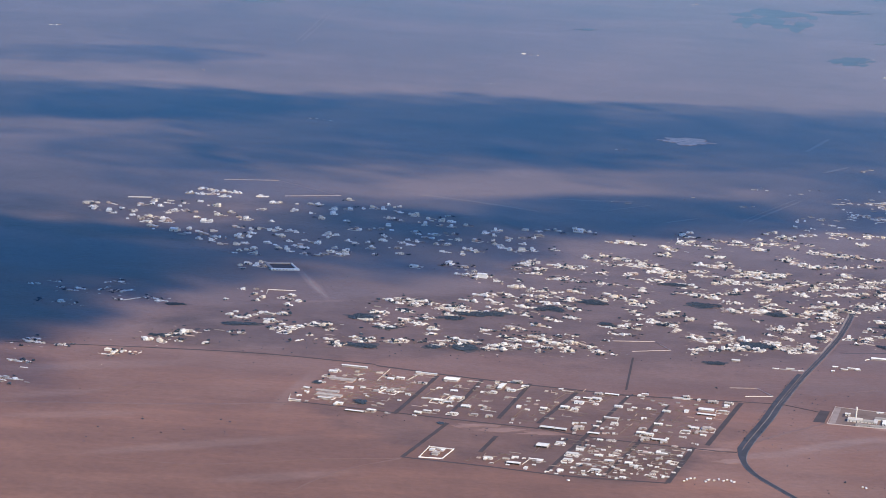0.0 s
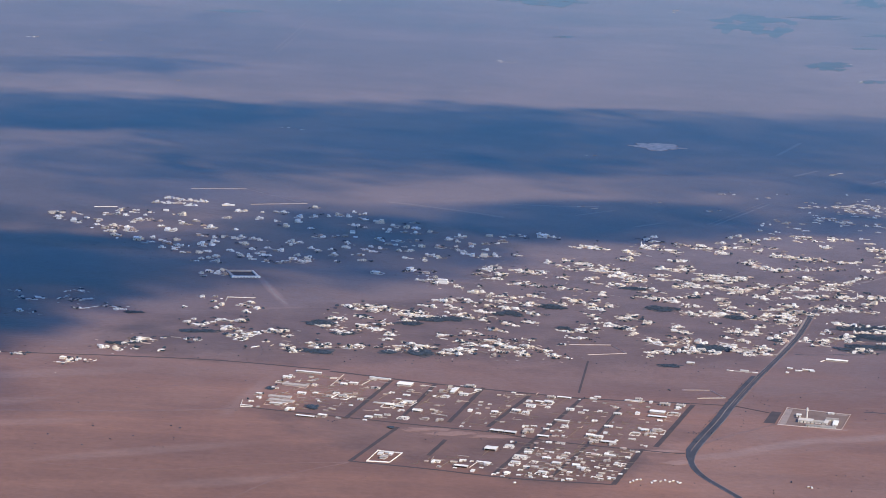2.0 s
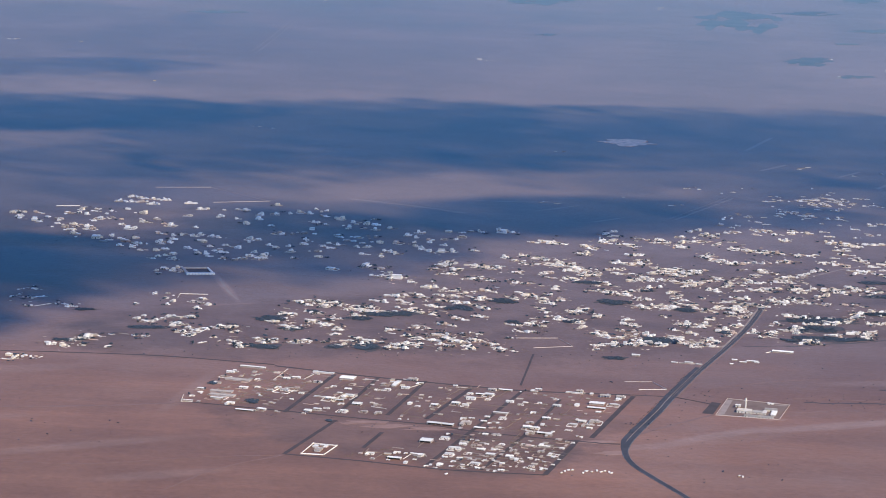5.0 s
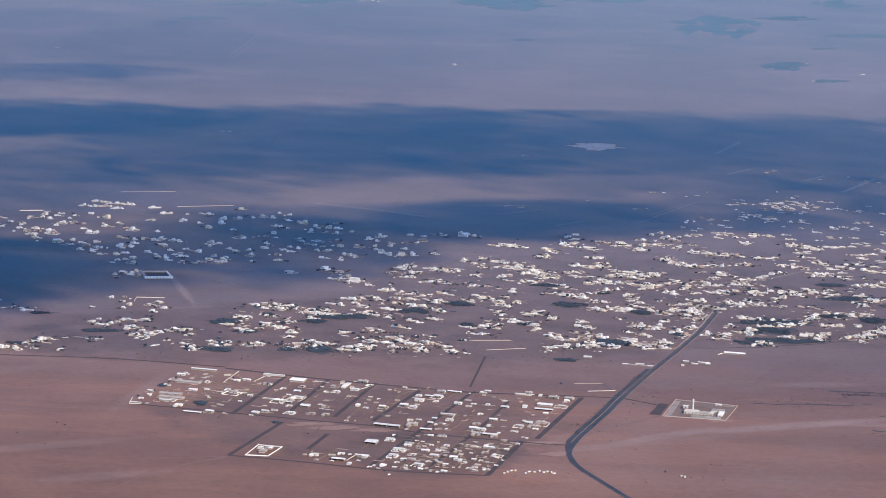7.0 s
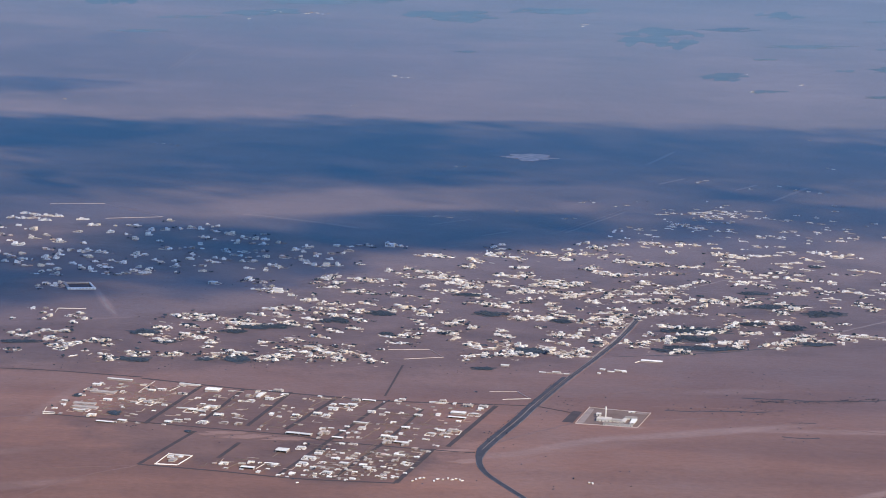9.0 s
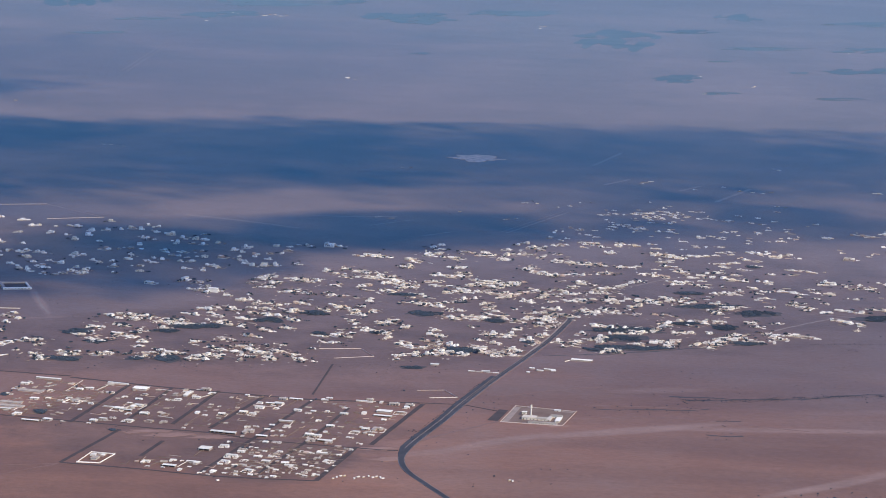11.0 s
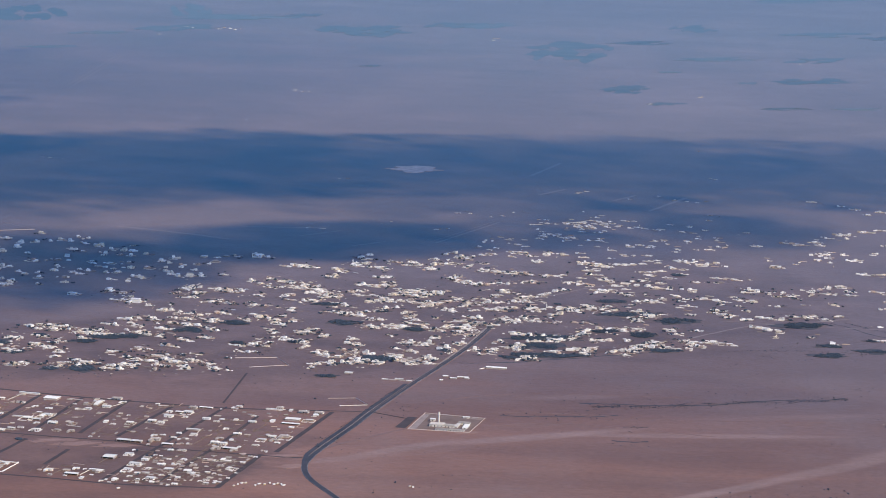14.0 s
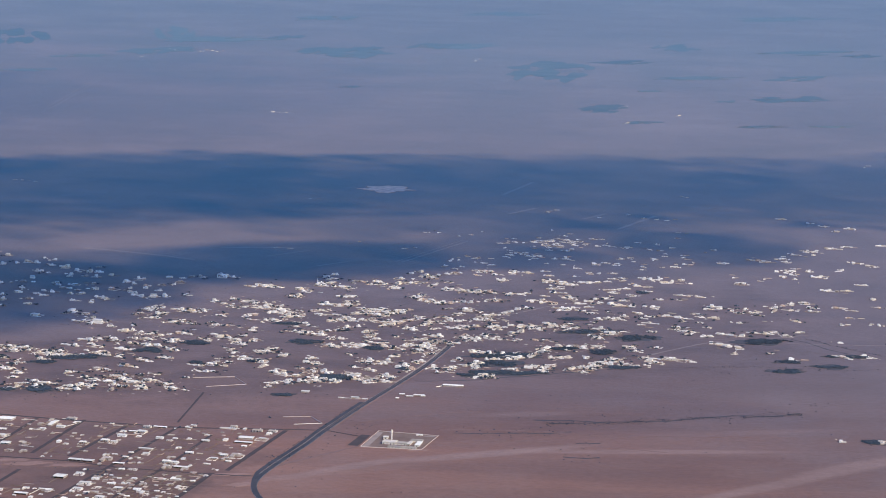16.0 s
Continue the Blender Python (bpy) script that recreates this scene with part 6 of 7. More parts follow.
# ---- larger buildings ----
def hall(x, y, length, depth, height, turn, wall, roof, label, open_front=False):
    """A long low hall with a slightly pitched roof on its walls; open ones stand on posts."""
    ob = new("hall")
    ob.matrix_basis = pose(x, y, 0, 0, 0, turn)
    if open_front:
        part("back_wall", boxes((-length / 2, length / 2, depth / 2 - 0.1, depth / 2, -0.1, height)), wall, ob)
        for sx in (-1, 1):
            part("side_wall", boxes((sx * length / 2 - 0.06, sx * length / 2 + 0.06, -depth / 2, depth / 2 - 0.101, -0.1, height)), wall, ob)
        n = max(2, int(length / 1.6))
        for k in range(1, n):
            px = -length / 2 + length * k / n
            part("post", boxes((px - 0.05, px + 0.05, -depth / 2, -depth / 2 + 0.1, -0.1, height)), wall, ob)
    else:
        part("wall", boxes((-length / 2, length / 2, -depth / 2, depth / 2, -0.1, height), bevel=0.02), wall, ob)
    bm = bmesh.new()
    o, t, r = 0.12, 0.07, 0.05 * depth
    sec = [(-depth / 2 - o, height), (depth / 2 + o, height), (depth / 2 + o, height + t), (0, height + t + r), (-depth / 2 - o, height + t)]
    ends = [[bm.verts.new((sx * (length / 2 + o), yy, zz)) for yy, zz in sec] for sx in (-1, 1)]
    bm.faces.new(ends[0])
    bm.faces.new(ends[1][::-1])
    for k in range(5):
        j = (k + 1) % 5
        bm.faces.new((ends[0][k], ends[1][k], ends[1][j], ends[0][j]))
    bmesh.ops.recalc_face_normals(bm, faces=bm.faces)
    part("roof", bm, roof, ob, "pale low-pitched sheet roof")
    return tagged(ob, label, "hall", "halls of the planned town")


HALLS_A = [
    (-31.5, 1081.6, 10.2, 1.6, 0.62, -13, 0, 0), (-35.3, 1057.4, 9.7, 3.4, 0.45, -13, 1, 0), (-39.8, 1034.9, 8.5, 2.8, 0.45, -13, 1, 0),
    (-38.8, 1028.3, 9.5, 3.2, 0.50, -13, 1, 0), (-40.5, 1023.0, 4.6, 1.6, 0.50, -13, 0, 0), (-28.6, 1004.6, 6.6, 1.4, 0.42, -13, 0, 1),
    (-3.4, 1077.2, 8.4, 1.3, 0.50, -13, 2, 0), (6.6, 1068.6, 5.5, 5.0, 0.72, -13, 0, 0), (5.2, 1028.3, 3.2, 1.4, 0.50, -13, 0, 1),
    (-1.2, 1033.2, 6.4, 0.8, 0.35, -13, 2, 0), (28.6, 939.5, 4.6, 2.0, 0.62, -13, 0, 1), (39.2, 967.9, 4.0, 4.6, 0.70, -13, 0, 1),
]
HALLS_B = [
    (41.5, 996.5, 4.9, 2.4, 0.60, -13, 0, 1), (46.4, 995.1, 4.1, 2.4, 0.60, -13, 0, 1), (58.4, 1050.2, 3.2, 1.4, 0.45, -13, 0, 1),
    (68.1, 1059.9, 5.2, 1.3, 0.45, -13, 2, 1), (58.1, 992.0, 4.1, 1.6, 0.50, -13, 0, 1), (65.9, 1018.7, 5.4, 1.2, 0.50, -13, 0, 0),
    (81.6, 987.8, 5.3, 2.0, 0.55, -13, 0, 1), (102.9, 1042.2, 5.6, 3.4, 0.70, -13, 0, 0), (102.3, 1034.4, 6.8, 1.8, 0.50, -13, 0, 1),
    (94.9, 1060.5, 6.5, 1.0, 0.42, -13, 2, 0), (25.8, 1061.9, 1.5, 9.5, 0.60, -13, 0, 0), (36.3, 947.2, 4.7, 1.0, 0.42, -13, 0, 0),
]
HALLS_C = [
    (138.4, 1129.0, 2.6, 1.0, 0.32, -11, 0, 0), (141.5, 1128.4, 2.6, 0.7, 0.24, -11, 1, 0), (144.3, 1129.6, 3.3, 1.5, 0.5, -11, 2, 0), (145.6, 1127.6, 2.4, 0.8, 0.28, -11, 1, 0), (148.4, 1127.2, 2.2, 1.0, 0.32, -11, 0, 0), (164.0, 1139.6, 2.1, 1.4, 0.45, -11, 0, 0), (162.0, 1130.9, 1.2, 1.6, 0.40, -11, 0, 0), (167.2, 1135.5, 2.8, 1.2, 0.42, -11, 0, 0), (171.3, 1138.1, 4.7, 1.3, 0.48, -11, 0, 0), (172.9, 1136.1, 1.9, 1.2, 0.40, -11, 0, 0), (186.3, 1161.2, 8.8, 2.6, 0.6, -11, 0, 0),
    (123.1, 1140.4, 3.2, 2.6, 0.48, -11, 0, 0),
]
HALLS_D = [(-51.1, 1017.2, 4.5, 0.5, 0.36, -11, 0, 0)]
HALLS = HALLS_A + HALLS_B + HALLS_C + HALLS_D
for x, y, length, depth, height, turn, k, is_open in HALLS:
    wall, roof = ((M_GREY, M_ROOF), (M_PINK, M_ROOF_TAN), (M_CREAM, M_ROOF))[k]
    hall(x, y, length, depth, height, turn, wall, roof, ("long grey-walled hall with a shallow white roof", "long block shed with a dusty tan roof", "cream hall with a pale roof")[k] if not is_open else "open-fronted shelter with a white roof on posts", is_open)


def boundary(corners, height, thick, material, label):
    """A free-standing wall round a plot, one panel a side, with corner piers."""
    ob = new("boundary_wall")
    ob.location = (*corners[0], 0)
    o = Vector((*corners[0], 0))
    n = len(corners)
    for k in range(n):
        a, b = Vector((*corners[k], 0)) - o, Vector((*corners[(k + 1) % n], 0)) - o
        d = b - a
        w = math.atan2(d.y, d.x)
        bm = boxes((thick, d.length - thick, -thick / 2, thick / 2, -0.1, height), bevel=0.03)
        bmesh.ops.transform(bm, matrix=Matrix.Translation(a) @ Matrix.Rotation(w, 4, "Z"), verts=bm.verts)
        part("wall_panel", bm, material, ob)
        bm = boxes((-thick, thick, -thick, thick, -0.1, height + 0.12), bevel=0.03)
        bmesh.ops.transform(bm, matrix=Matrix.Translation(a) @ Matrix.Rotation(w, 4, "Z"), verts=bm.verts)
        part("pier", bm, material, ob)
    return tagged(ob, label, "wall", "boundary walls")


def run_of_wall(points, height, thick, material, label):
    ob = new("garden_wall")
    o = Vector((*points[0], 0))
    ob.location = o
    for p, q in zip(points, points[1:]):
        a, d = Vector((*p, 0)) - o, Vector((*q, 0)) - Vector((*p, 0))
        bm = boxes((0, d.length, -thick / 2, thick / 2, -0.1, height), bevel=0.02)
        bmesh.ops.transform(bm, matrix=Matrix.Translation(a) @ Matrix.Rotation(math.atan2(d.y, d.x), 4, "Z"), verts=bm.verts)
        part("wall_panel", bm, material, ob)
    return tagged(ob, label, "wall", "garden walls")


# low walled yards and pens out on the western plain
# the walled farmhouse at the corner of the planned town
FARM = [(-3.8, 940.6), (4.1, 940.4), (8.0, 954.9), (-0.5, 956.8)]
boundary(FARM, 0.36, 0.17, M_WHITE, "white boundary wall round a farmhouse yard")
settle([(1.9, 947.0, 3.6), (0.6, 952.6, 2.2), (3.6, 953.5, 2.6)], "farm buildings", -13, windows=True, seed=90, yards=0)

# the mosque compound beside the highway
COMPOUND = [(147.3, 1032.5), (170.9, 1029.1), (177.9, 1056.2), (154.4, 1063.2)]
boundary(COMPOUND, 0.25, 0.11, M_PINK, "dusty sand-coloured boundary wall of the mosque compound")


def block(ob, name, x0, x1, y0, y1, h, roof, openings=0):
    """A flat-roofed block of the mosque with its overhanging roof and dark doorways."""
    part(name, boxes((x0, x1, y0, y1, -0.1, h), bevel=0.03), M_STONE, ob)
    part(name + "_roof", boxes((x0 - 0.12, x1 + 0.12, y0 - 0.12, y1 + 0.12, h + 0.002, h + 0.08)), roof, ob, "grey sheet roof" if roof is M_TIN else "pale flat roof")
    for k in range(openings):
        x = x0 + (x1 - x0) * (k + 0.5) / openings
        part("doorway", boxes((x - 0.16, x + 0.16, y0 - 0.015, y0 + 0.05, 0.0, h * 0.66)), M_DARK, ob, "dark doorway")


def build_mosque():
    ob = new("mosque")
    ob.matrix_basis = pose(147.3, 1032.5, 0, 0, 0, -12)
    block(ob, "prayer_hall", 7.0, 12.4, 7.6, 11.6, 0.92, M_CREAM, 4)
    block(ob, "middle_block", 12.53, 16.5, 8.0, 11.4, 0.7, M_TIN, 3)
    block(ob, "front_wing", 10.5, 15.5, 1.6, 4.0, 0.52, M_TIN, 4)
    block(ob, "front_wing", 15.9, 21.6, 1.8, 4.2, 0.52, M_TIN, 5)
    block(ob, "back_wing", 16.9, 21.4, 14.6, 17.6, 0.75, M_TIN, 3)
    block(ob, "side_wing", 20.0, 21.8, 7.0, 14.2, 0.62, M_ROOF, 1)
    block(ob, "side_wing", 16.75, 18.0, 8.0, 14.2, 0.6, M_CREAM, 1)
    block(ob, "ablution_block", 5.4, 7.2, 17.2, 19.2, 0.85, M_ROOF, 1)
    block(ob, "guard_room", 16.6, 19.0, 27.2, 28.6, 0.5, M_ROOF, 1)
    part("hall_parapet", boxes((7.0, 12.4, 7.6, 7.75, 1.01, 1.12), (7.0, 12.4, 11.45, 11.6, 1.01, 1.12), (7.0, 7.15, 7.75, 11.45, 1.01, 1.12), (12.25, 12.4, 7.75, 11.45, 1.01, 1.12)), M_STONE, ob)
    bm = bmesh.new()
    bmesh.ops.create_cone(bm, cap_ends=True, segments=16, radius1=0.34, radius2=0.28, depth=3.7, matrix=Matrix.Translation((9.8, 12.4, 1.75)))
    bmesh.ops.create_cone(bm, cap_ends=True, segments=16, radius1=0.36, radius2=0.54, depth=0.3, matrix=Matrix.Translation((9.8, 12.4, 3.75)))
    bmesh.ops.create_cone(bm, cap_ends=True, segments=16, radius1=0.42, radius2=0.38, depth=0.8, matrix=Matrix.Translation((9.8, 12.4, 4.3)))
    m = part("minaret", bm, M_STONE, ob, "slim round minaret with a gallery")
    bm = bmesh.new()
    bmesh.ops.create_uvsphere(bm, u_segments=16, v_segments=8, radius=0.38, matrix=Matrix.Translation((9.8, 12.4, 4.7)))
    part("cap", bm, M_STONE, m)
    part("paved_strip", boxes((0.5, 2.9, 0.6, 29.5, -0.05, 0.09)), M_CONCRETE, ob, "pale concrete strip along the wall")
    part("paved_strip", boxes((19.5, 24.0, 27.0, 28.4, -0.05, 0.09)), M_CONCRETE, ob, "pale concrete strip along the wall")
    return tagged(ob, "pale sandstone mosque with a slim minaret in a walled yard", "mosque")


build_mosque()
fore = bmesh.new()
fore.faces.new([fore.verts.new((x, y, 0.05)) for x, y in ((142.2, 1034.5), (146.5, 1034.0), (151.2, 1054.5), (147.6, 1055.5))])
yard = mesh_object("forecourt", fore, M_STREET)
tagged(yard, "dark asphalt parking ground beside the mosque wall", "forecourt", kind="structure")
court = bmesh.new()
cv = [court.verts.new((*c, 0.05)) for c in ((147.6, 1032.9), (170.6, 1029.5), (177.4, 1055.9), (154.7, 1062.7))]
court.faces.new(cv)
tagged(mesh_object("paved_yard", court, M_YARD), "pale paved yard inside the mosque wall", "yard", kind="structure")


def build_school():
    ob = new("school")
    ob.matrix_basis = pose(-78.6, 1285.3, 0, 0, 0, 15)
    part("front_wing", boxes((0, 13.4, 0, 1.6, -0.1, 0.85), bevel=0.05), M_WHITE, ob)
    part("side_wing", boxes((0, 1.5, 1.601, 18, -0.1, 0.65), bevel=0.05), M_GREY, ob)
    part("side_wing", boxes((12.4, 13.4, 1.601, 18, -0.1, 0.55), bevel=0.05), M_CREAM, ob)
    part("back_wing", boxes((1.501, 12.399, 16.4, 18, -0.1, 0.65), bevel=0.05), M_GREY, ob)
    for k in range(8):
        part("window", boxes((0.7 + k * 1.55, 1.5 + k * 1.55, -0.03, 0.05, 0.2, 0.45)), M_DARK, ob, "dark window")
    court = bmesh.new()
    court.faces.new([court.verts.new((x, y, 0.05)) for x, y in ((1.5, 1.6), (12.4, 1.6), (12.4, 16.4), (1.5, 16.4))])
    part("court", court, M_STREET, ob, "dark paved court")
    return tagged(ob, "white school round an open court, in cloud shade", "school")


build_school()


# ---- the small mosques of the town ----
def town_mosque(x, y, width, twin):
    ob = new("mosque")
    ob.matrix_basis = pose(x, y, 0, 0, 0, -14)
    w, h = width / 2, width * (0.13 if twin else 0.2)
    part("prayer_hall", boxes((-w, w, -w, w, -0.1, h), bevel=0.05), M_CREAM, ob)
    part("roof", boxes((-w + 0.1, w - 0.1, -w + 0.1, w - 0.1, h + 0.001, h + 0.08)), M_ROOF, ob, "pale flat roof")
    bm = bmesh.new()
    bmesh.ops.create_uvsphere(bm, u_segments=16, v_segments=8, radius=w * 0.35, matrix=Matrix.Translation((0, 0, h + 0.05)))
    part("dome", bm, M_WHITE, ob, "low white dome")
    for sx in (-1, 1) if twin else (-1,):
        at, r, top = Vector((sx * (w + 0.3), -w * 0.8, 0)), 0.3, width * (0.32 if twin else 0.5)
        bm = bmesh.new()
        bmesh.ops.create_cone(bm, cap_ends=True, segments=12, radius1=r, radius2=r * 0.8, depth=top, matrix=Matrix.Translation(at + Vector((0, 0, top / 2 - 0.1))))
        bmesh.ops.create_cone(bm, cap_ends=True, segments=12, radius1=r * 1.1, radius2=r * 1.5, depth=0.25, matrix=Matrix.Translation(at + Vector((0, 0, top))))
        bmesh.ops.create_cone(bm, cap_ends=True, segments=12, radius1=r * 0.8, radius2=0.02, depth=1.0, matrix=Matrix.Translation(at + Vector((0, 0, top + 0.6))))
        part("minaret", bm, M_WHITE, ob, "slender white minaret")
    return tagged(ob, "cream mosque with two slender minarets, in shade" if twin else "small cream mosque with one white minaret", "mosque")


TOWN_MOSQUES = [
    (70.1, 1453.7, 4.2, 1), (183.9, 1385, 2.6, 0), (218.4, 1322.5, 2.4, 0), (122.7, 1444, 2.6, 0),
]
for x, y, width, twin in TOWN_MOSQUES:
    town_mosque(x, y, width, twin)
LOW_WALLS = [[(178.9, 1158.3), (182.4, 1162.7)], [(-76.5, 1225.5), (-76.5, 1235.6), (-64.1, 1236.9)]]
for pts in LOW_WALLS:
    run_of_wall(pts, 0.3, 0.2, M_CREAM, "low cream wall along the edge of a yard")
run_of_wall([(-135.7, 1190.1), (-127.5, 1200.6)], 0.22, 0.12, M_STONE, "long pale wall across the open plain")
run_of_wall([(-124.4, 1562.9), (-94.4, 1572.7)], 0.3, 0.16, M_PINK, "long pale wall at the edge of the village")
run_of_wall([(-87.4, 1515.6), (-57.4, 1529.3)], 0.3, 0.16, M_PINK, "long pale wall at the edge of the village")
run_of_wall([(-94.4, 1572.7), (-57.4, 1529.3)], 0.08, 0.15, M_PINK, "long grey wall at the edge of the village")
run_of_wall([(115.6, 1086.2), (126.7, 1088.5), (131.7, 1075.4)], 0.22, 0.13, M_PINK, "low dusty wall round an empty plot")
run_of_wall([(120.4, 1072.1), (131.7, 1075.4)], 0.22, 0.13, M_STONE, "low pale wall round an empty plot")
run_of_wall([(73.5, 1166.6), (91.6, 1170.6)], 0.28, 0.14, M_PINK, "low pale wall round an empty field")
run_of_wall([(91.6, 1170.6), (97.4, 1154.3), (80.7, 1147.0)], 0.2, 0.14, M_PINK, "low pale wall round an empty field")
run_of_wall([(-168, 1478), (-156, 1482)], 0.4, 0.3, M_CREAM, "short white wall beside the village")

# ---- white yard walls and rows of rooms of the planned town ----
YARD_RUNS = [
    [(13.2, 1070.0), (18.7, 1067.5)], [(17.4, 1020.7), (23.3, 1017.6)], [(-53.3, 1026.6), (-53.2, 1015.1), (-48.8, 1015.4)],
    [(49.1, 1062.0), (53.4, 1061.2)], [(28.1, 1072.3), (31.4, 1071.2)], [(29.4, 1054.3), (35.2, 1064.1)],
    [(39.1, 948.3), (37.6, 943.0)], [(34.0, 947.0), (31.5, 939.1)], [(68.6, 1019.0), (67.1, 1010.3)],
    [(-22.0, 1059.8), (-17.8, 1081.9)], [(-10.3, 1064.2), (-5.6, 1078.1)], [(-4.8, 1033.7), (1.8, 1034.6)],
    [(3.2, 1036.9), (1.9, 1027.8), (6.9, 1029.2)], [(91.4, 1061.0), (99.3, 1061.3)],
]
for pts in YARD_RUNS:
    run_of_wall(pts, 0.26, 0.14, M_CREAM, "cream rendered yard wall of a plot")

# ---- plot walls of the planned town ----
PLOT_WALLS_A = [
    (-16.2, 1069, 117, 8.9), (-9.2, 1065, 75, 24.1), (-23.1, 1035.9, -103, 23.7), (-11.2, 1048.7, 74, 25.9), (-3, 1040, 72, 41.9),
    (14.6, 1053.9, 78, 25.3), (-2, 1012.1, 79, 8.3), (25.7, 1050.9, 76, 23.1), (11.7, 1030.6, 74, 33.2), (34.2, 1057.8, 76, 17.5),
    (45.6, 1044.5, 70, 26.7), (29.6, 1011.4, 75, 24.9), (43.8, 1029, 75, 22.3), (65, 1048.4, 69, 18.2), (61.2, 1012.7, 77, 26.6),
    (67.7, 994.9, 73, 35.3), (80.2, 1011.5, 74, 27.2), (88.6, 1018, 75, 30.5), (73.9, 1005.5, 73, 21.6), (84.2, 988.8, 74, 15.4),
]
PLOT_WALLS_B = [
    (60.4, 932.1, 74, 20.3), (66.3, 929, 73, 47.4), (74, 930.4, 71, 43.4), (52.6, 930.7, 75, 27.7), (48.5, 938.3, 74, 23.5),
    (36, 957.4, 76, 22.1), (21.1, 937.5, 69, 19.7), (33.9, 935.7, 77, 18.3), (69.8, 977, 73, 20.4), (47.3, 981.8, -22, 13.3),
    (61.8, 966.6, -6, 18.2), (64.1, 947.9, -9, 20), (48.3, 945, -14, 12.2), (80.3, 1056.6, -12, 15.6), (71.7, 1019.6, -12, 17.3),
    (60.9, 1032.3, -15, 13.3), (-8.3, 1038.9, -17, 12.7), (-35.8, 1054.2, -15, 13.9), (-38.7, 1020.7, -22, 14.3),
]
PLOT_WALLS = PLOT_WALLS_A + PLOT_WALLS_B
for x, y, turn, length in PLOT_WALLS:
    d = Vector((math.cos(radians(turn)), math.sin(radians(turn)))) * length * 0.55
    run_of_wall([(x, y), (x + d.x, y + d.y)], 0.16, 0.07, M_BLOCK, "low block wall between two plots")

# ---- sheds, pens and bits of wall crowding the plots ----
def clutter(name, x0, x1, y0, y1, count, seed, label):
    """Small sheds, low walls and half-built rooms that follow the lie of the streets."""
    rng = random.Random(seed)
    pieces = []
    for _ in range(count):
        u, v = rng.random(), rng.random()
        y = y0 + (y1 - y0) * v
        x = x0 + (x1 - x0) * u + (y - y0) * 0.26
        a = radians(-13 + rng.gauss(0, 3) + rng.choice((0, 0, 90)))
        m = np.array(Matrix.Translation((x, y, 0)) @ Matrix.Rotation(a, 4, "Z"))
        pick = rng.random()
        if pick < 0.7:
            ln, h, t = rng.uniform(1.2, 5.0), rng.uniform(0.12, 0.24), 0.05
            wall = rng.choice((2, 3, 7, 7, 7, 7))
            pieces.append((m, (0, ln, -t, t, -0.1, h), wall))
            if rng.random() < 0.5:
                pieces.append((m, (-t, t, t + 0.001, rng.uniform(1, 4), -0.1, h), wall))
        else:
            w, d, h = rng.uniform(0.3, 0.9), rng.uniform(0.4, 1.3), rng.uniform(0.15, 0.3)
            pieces.append((m, (-w, w, -d, d, -0.1, h), rng.choice((1, 2, 3, 7))))
            pieces.append((m, (-w - 0.05, w + 0.05, -d - 0.05, d + 0.05, h, h + 0.05), rng.choice((5, 5, 2, 2, 3))))
    tagged(joined_boxes(name, pieces, FAR_WALLS + [M_BLOCK]), label, "sheds", kind="stuff")


CLUTTER = [(41, 79, 929, 985, 170, "small sheds, walls and pens crowding the southern plots"), (58, 96, 990, 1056, 70, "sheds and low walls of the eastern plots"), (25, 52, 1004, 1066, 45, "sheds and low walls of the middle plots"),
           (-14, 20, 1010, 1072, 45, "sheds and low walls of the northern plots"), (-50, -18, 1014, 1078, 150, "sheds and pens of the western yards"), (12, 38, 937, 958, 18, "sheds and low walls beside the empty plots")]
for k, (x0, x1, y0, y1, count, label) in enumerate(CLUTTER):
    clutter("sheds", x0, x1, y0, y1, count, 70 + k, label)

# ---- pale quarry patch and far irrigated fields ----
quarry = mesh_object("gravel_field", blob_patch(20, 17, 0.15, 3.3, 60, 0.45), M_QUARRY)
quarry.matrix_basis = pose(157, 1868, 0, 0, 0, 15)
tagged(quarry, "pale uneven gravel field in cloud shade", "field", kind="structure")
MOUNDS = [
    (26, 990, 9.4, 3.2, 11), (39, 988, 7.3, 2.8, 11), (18, 995, 6.3, 2.3, 11), (10, 991, 3.1, 1.9, 11), (104, 962, 6.2, 2.6, 11),
    (101, 979, 5.2, 2.7, 11), (169, 1029, 4.4, 2.5, 9),
]
for k, (x, y, a, b, turn) in enumerate(MOUNDS):
    f = mesh_object("sand_patch", blob_patch(a, b, 0.03 + 0.004 * k, k + 9.0, 50, 0.45), M_TRACK)
    f.matrix_basis = pose(x, y, 0, 0, 0, turn)
    tagged(f, "pale bare sand patch scraped clear of stones", "sand", kind="structure")
FIELDS_A = [
    (-279, 3268, 125, 42, -84), (-101, 3400, 134, 27, -86), (-99, 3110, 63, 41, 78), (-42, 3314, 74, 43, 36), (36, 3369, 42, 22, 81),
    (113, 3154, 92, 49, 80), (208, 3285, 50, 25, 79), (254, 3305, 59, 38, 52), (340, 2961, 136, 53, 81), (509, 3374, 73, 29, 77),
    (484, 2910, 48, 25, 32), (588, 2933, 46, 27, 53), (662, 3341, 73, 39, 39), (414, 2727, 15, 10, 52),
]
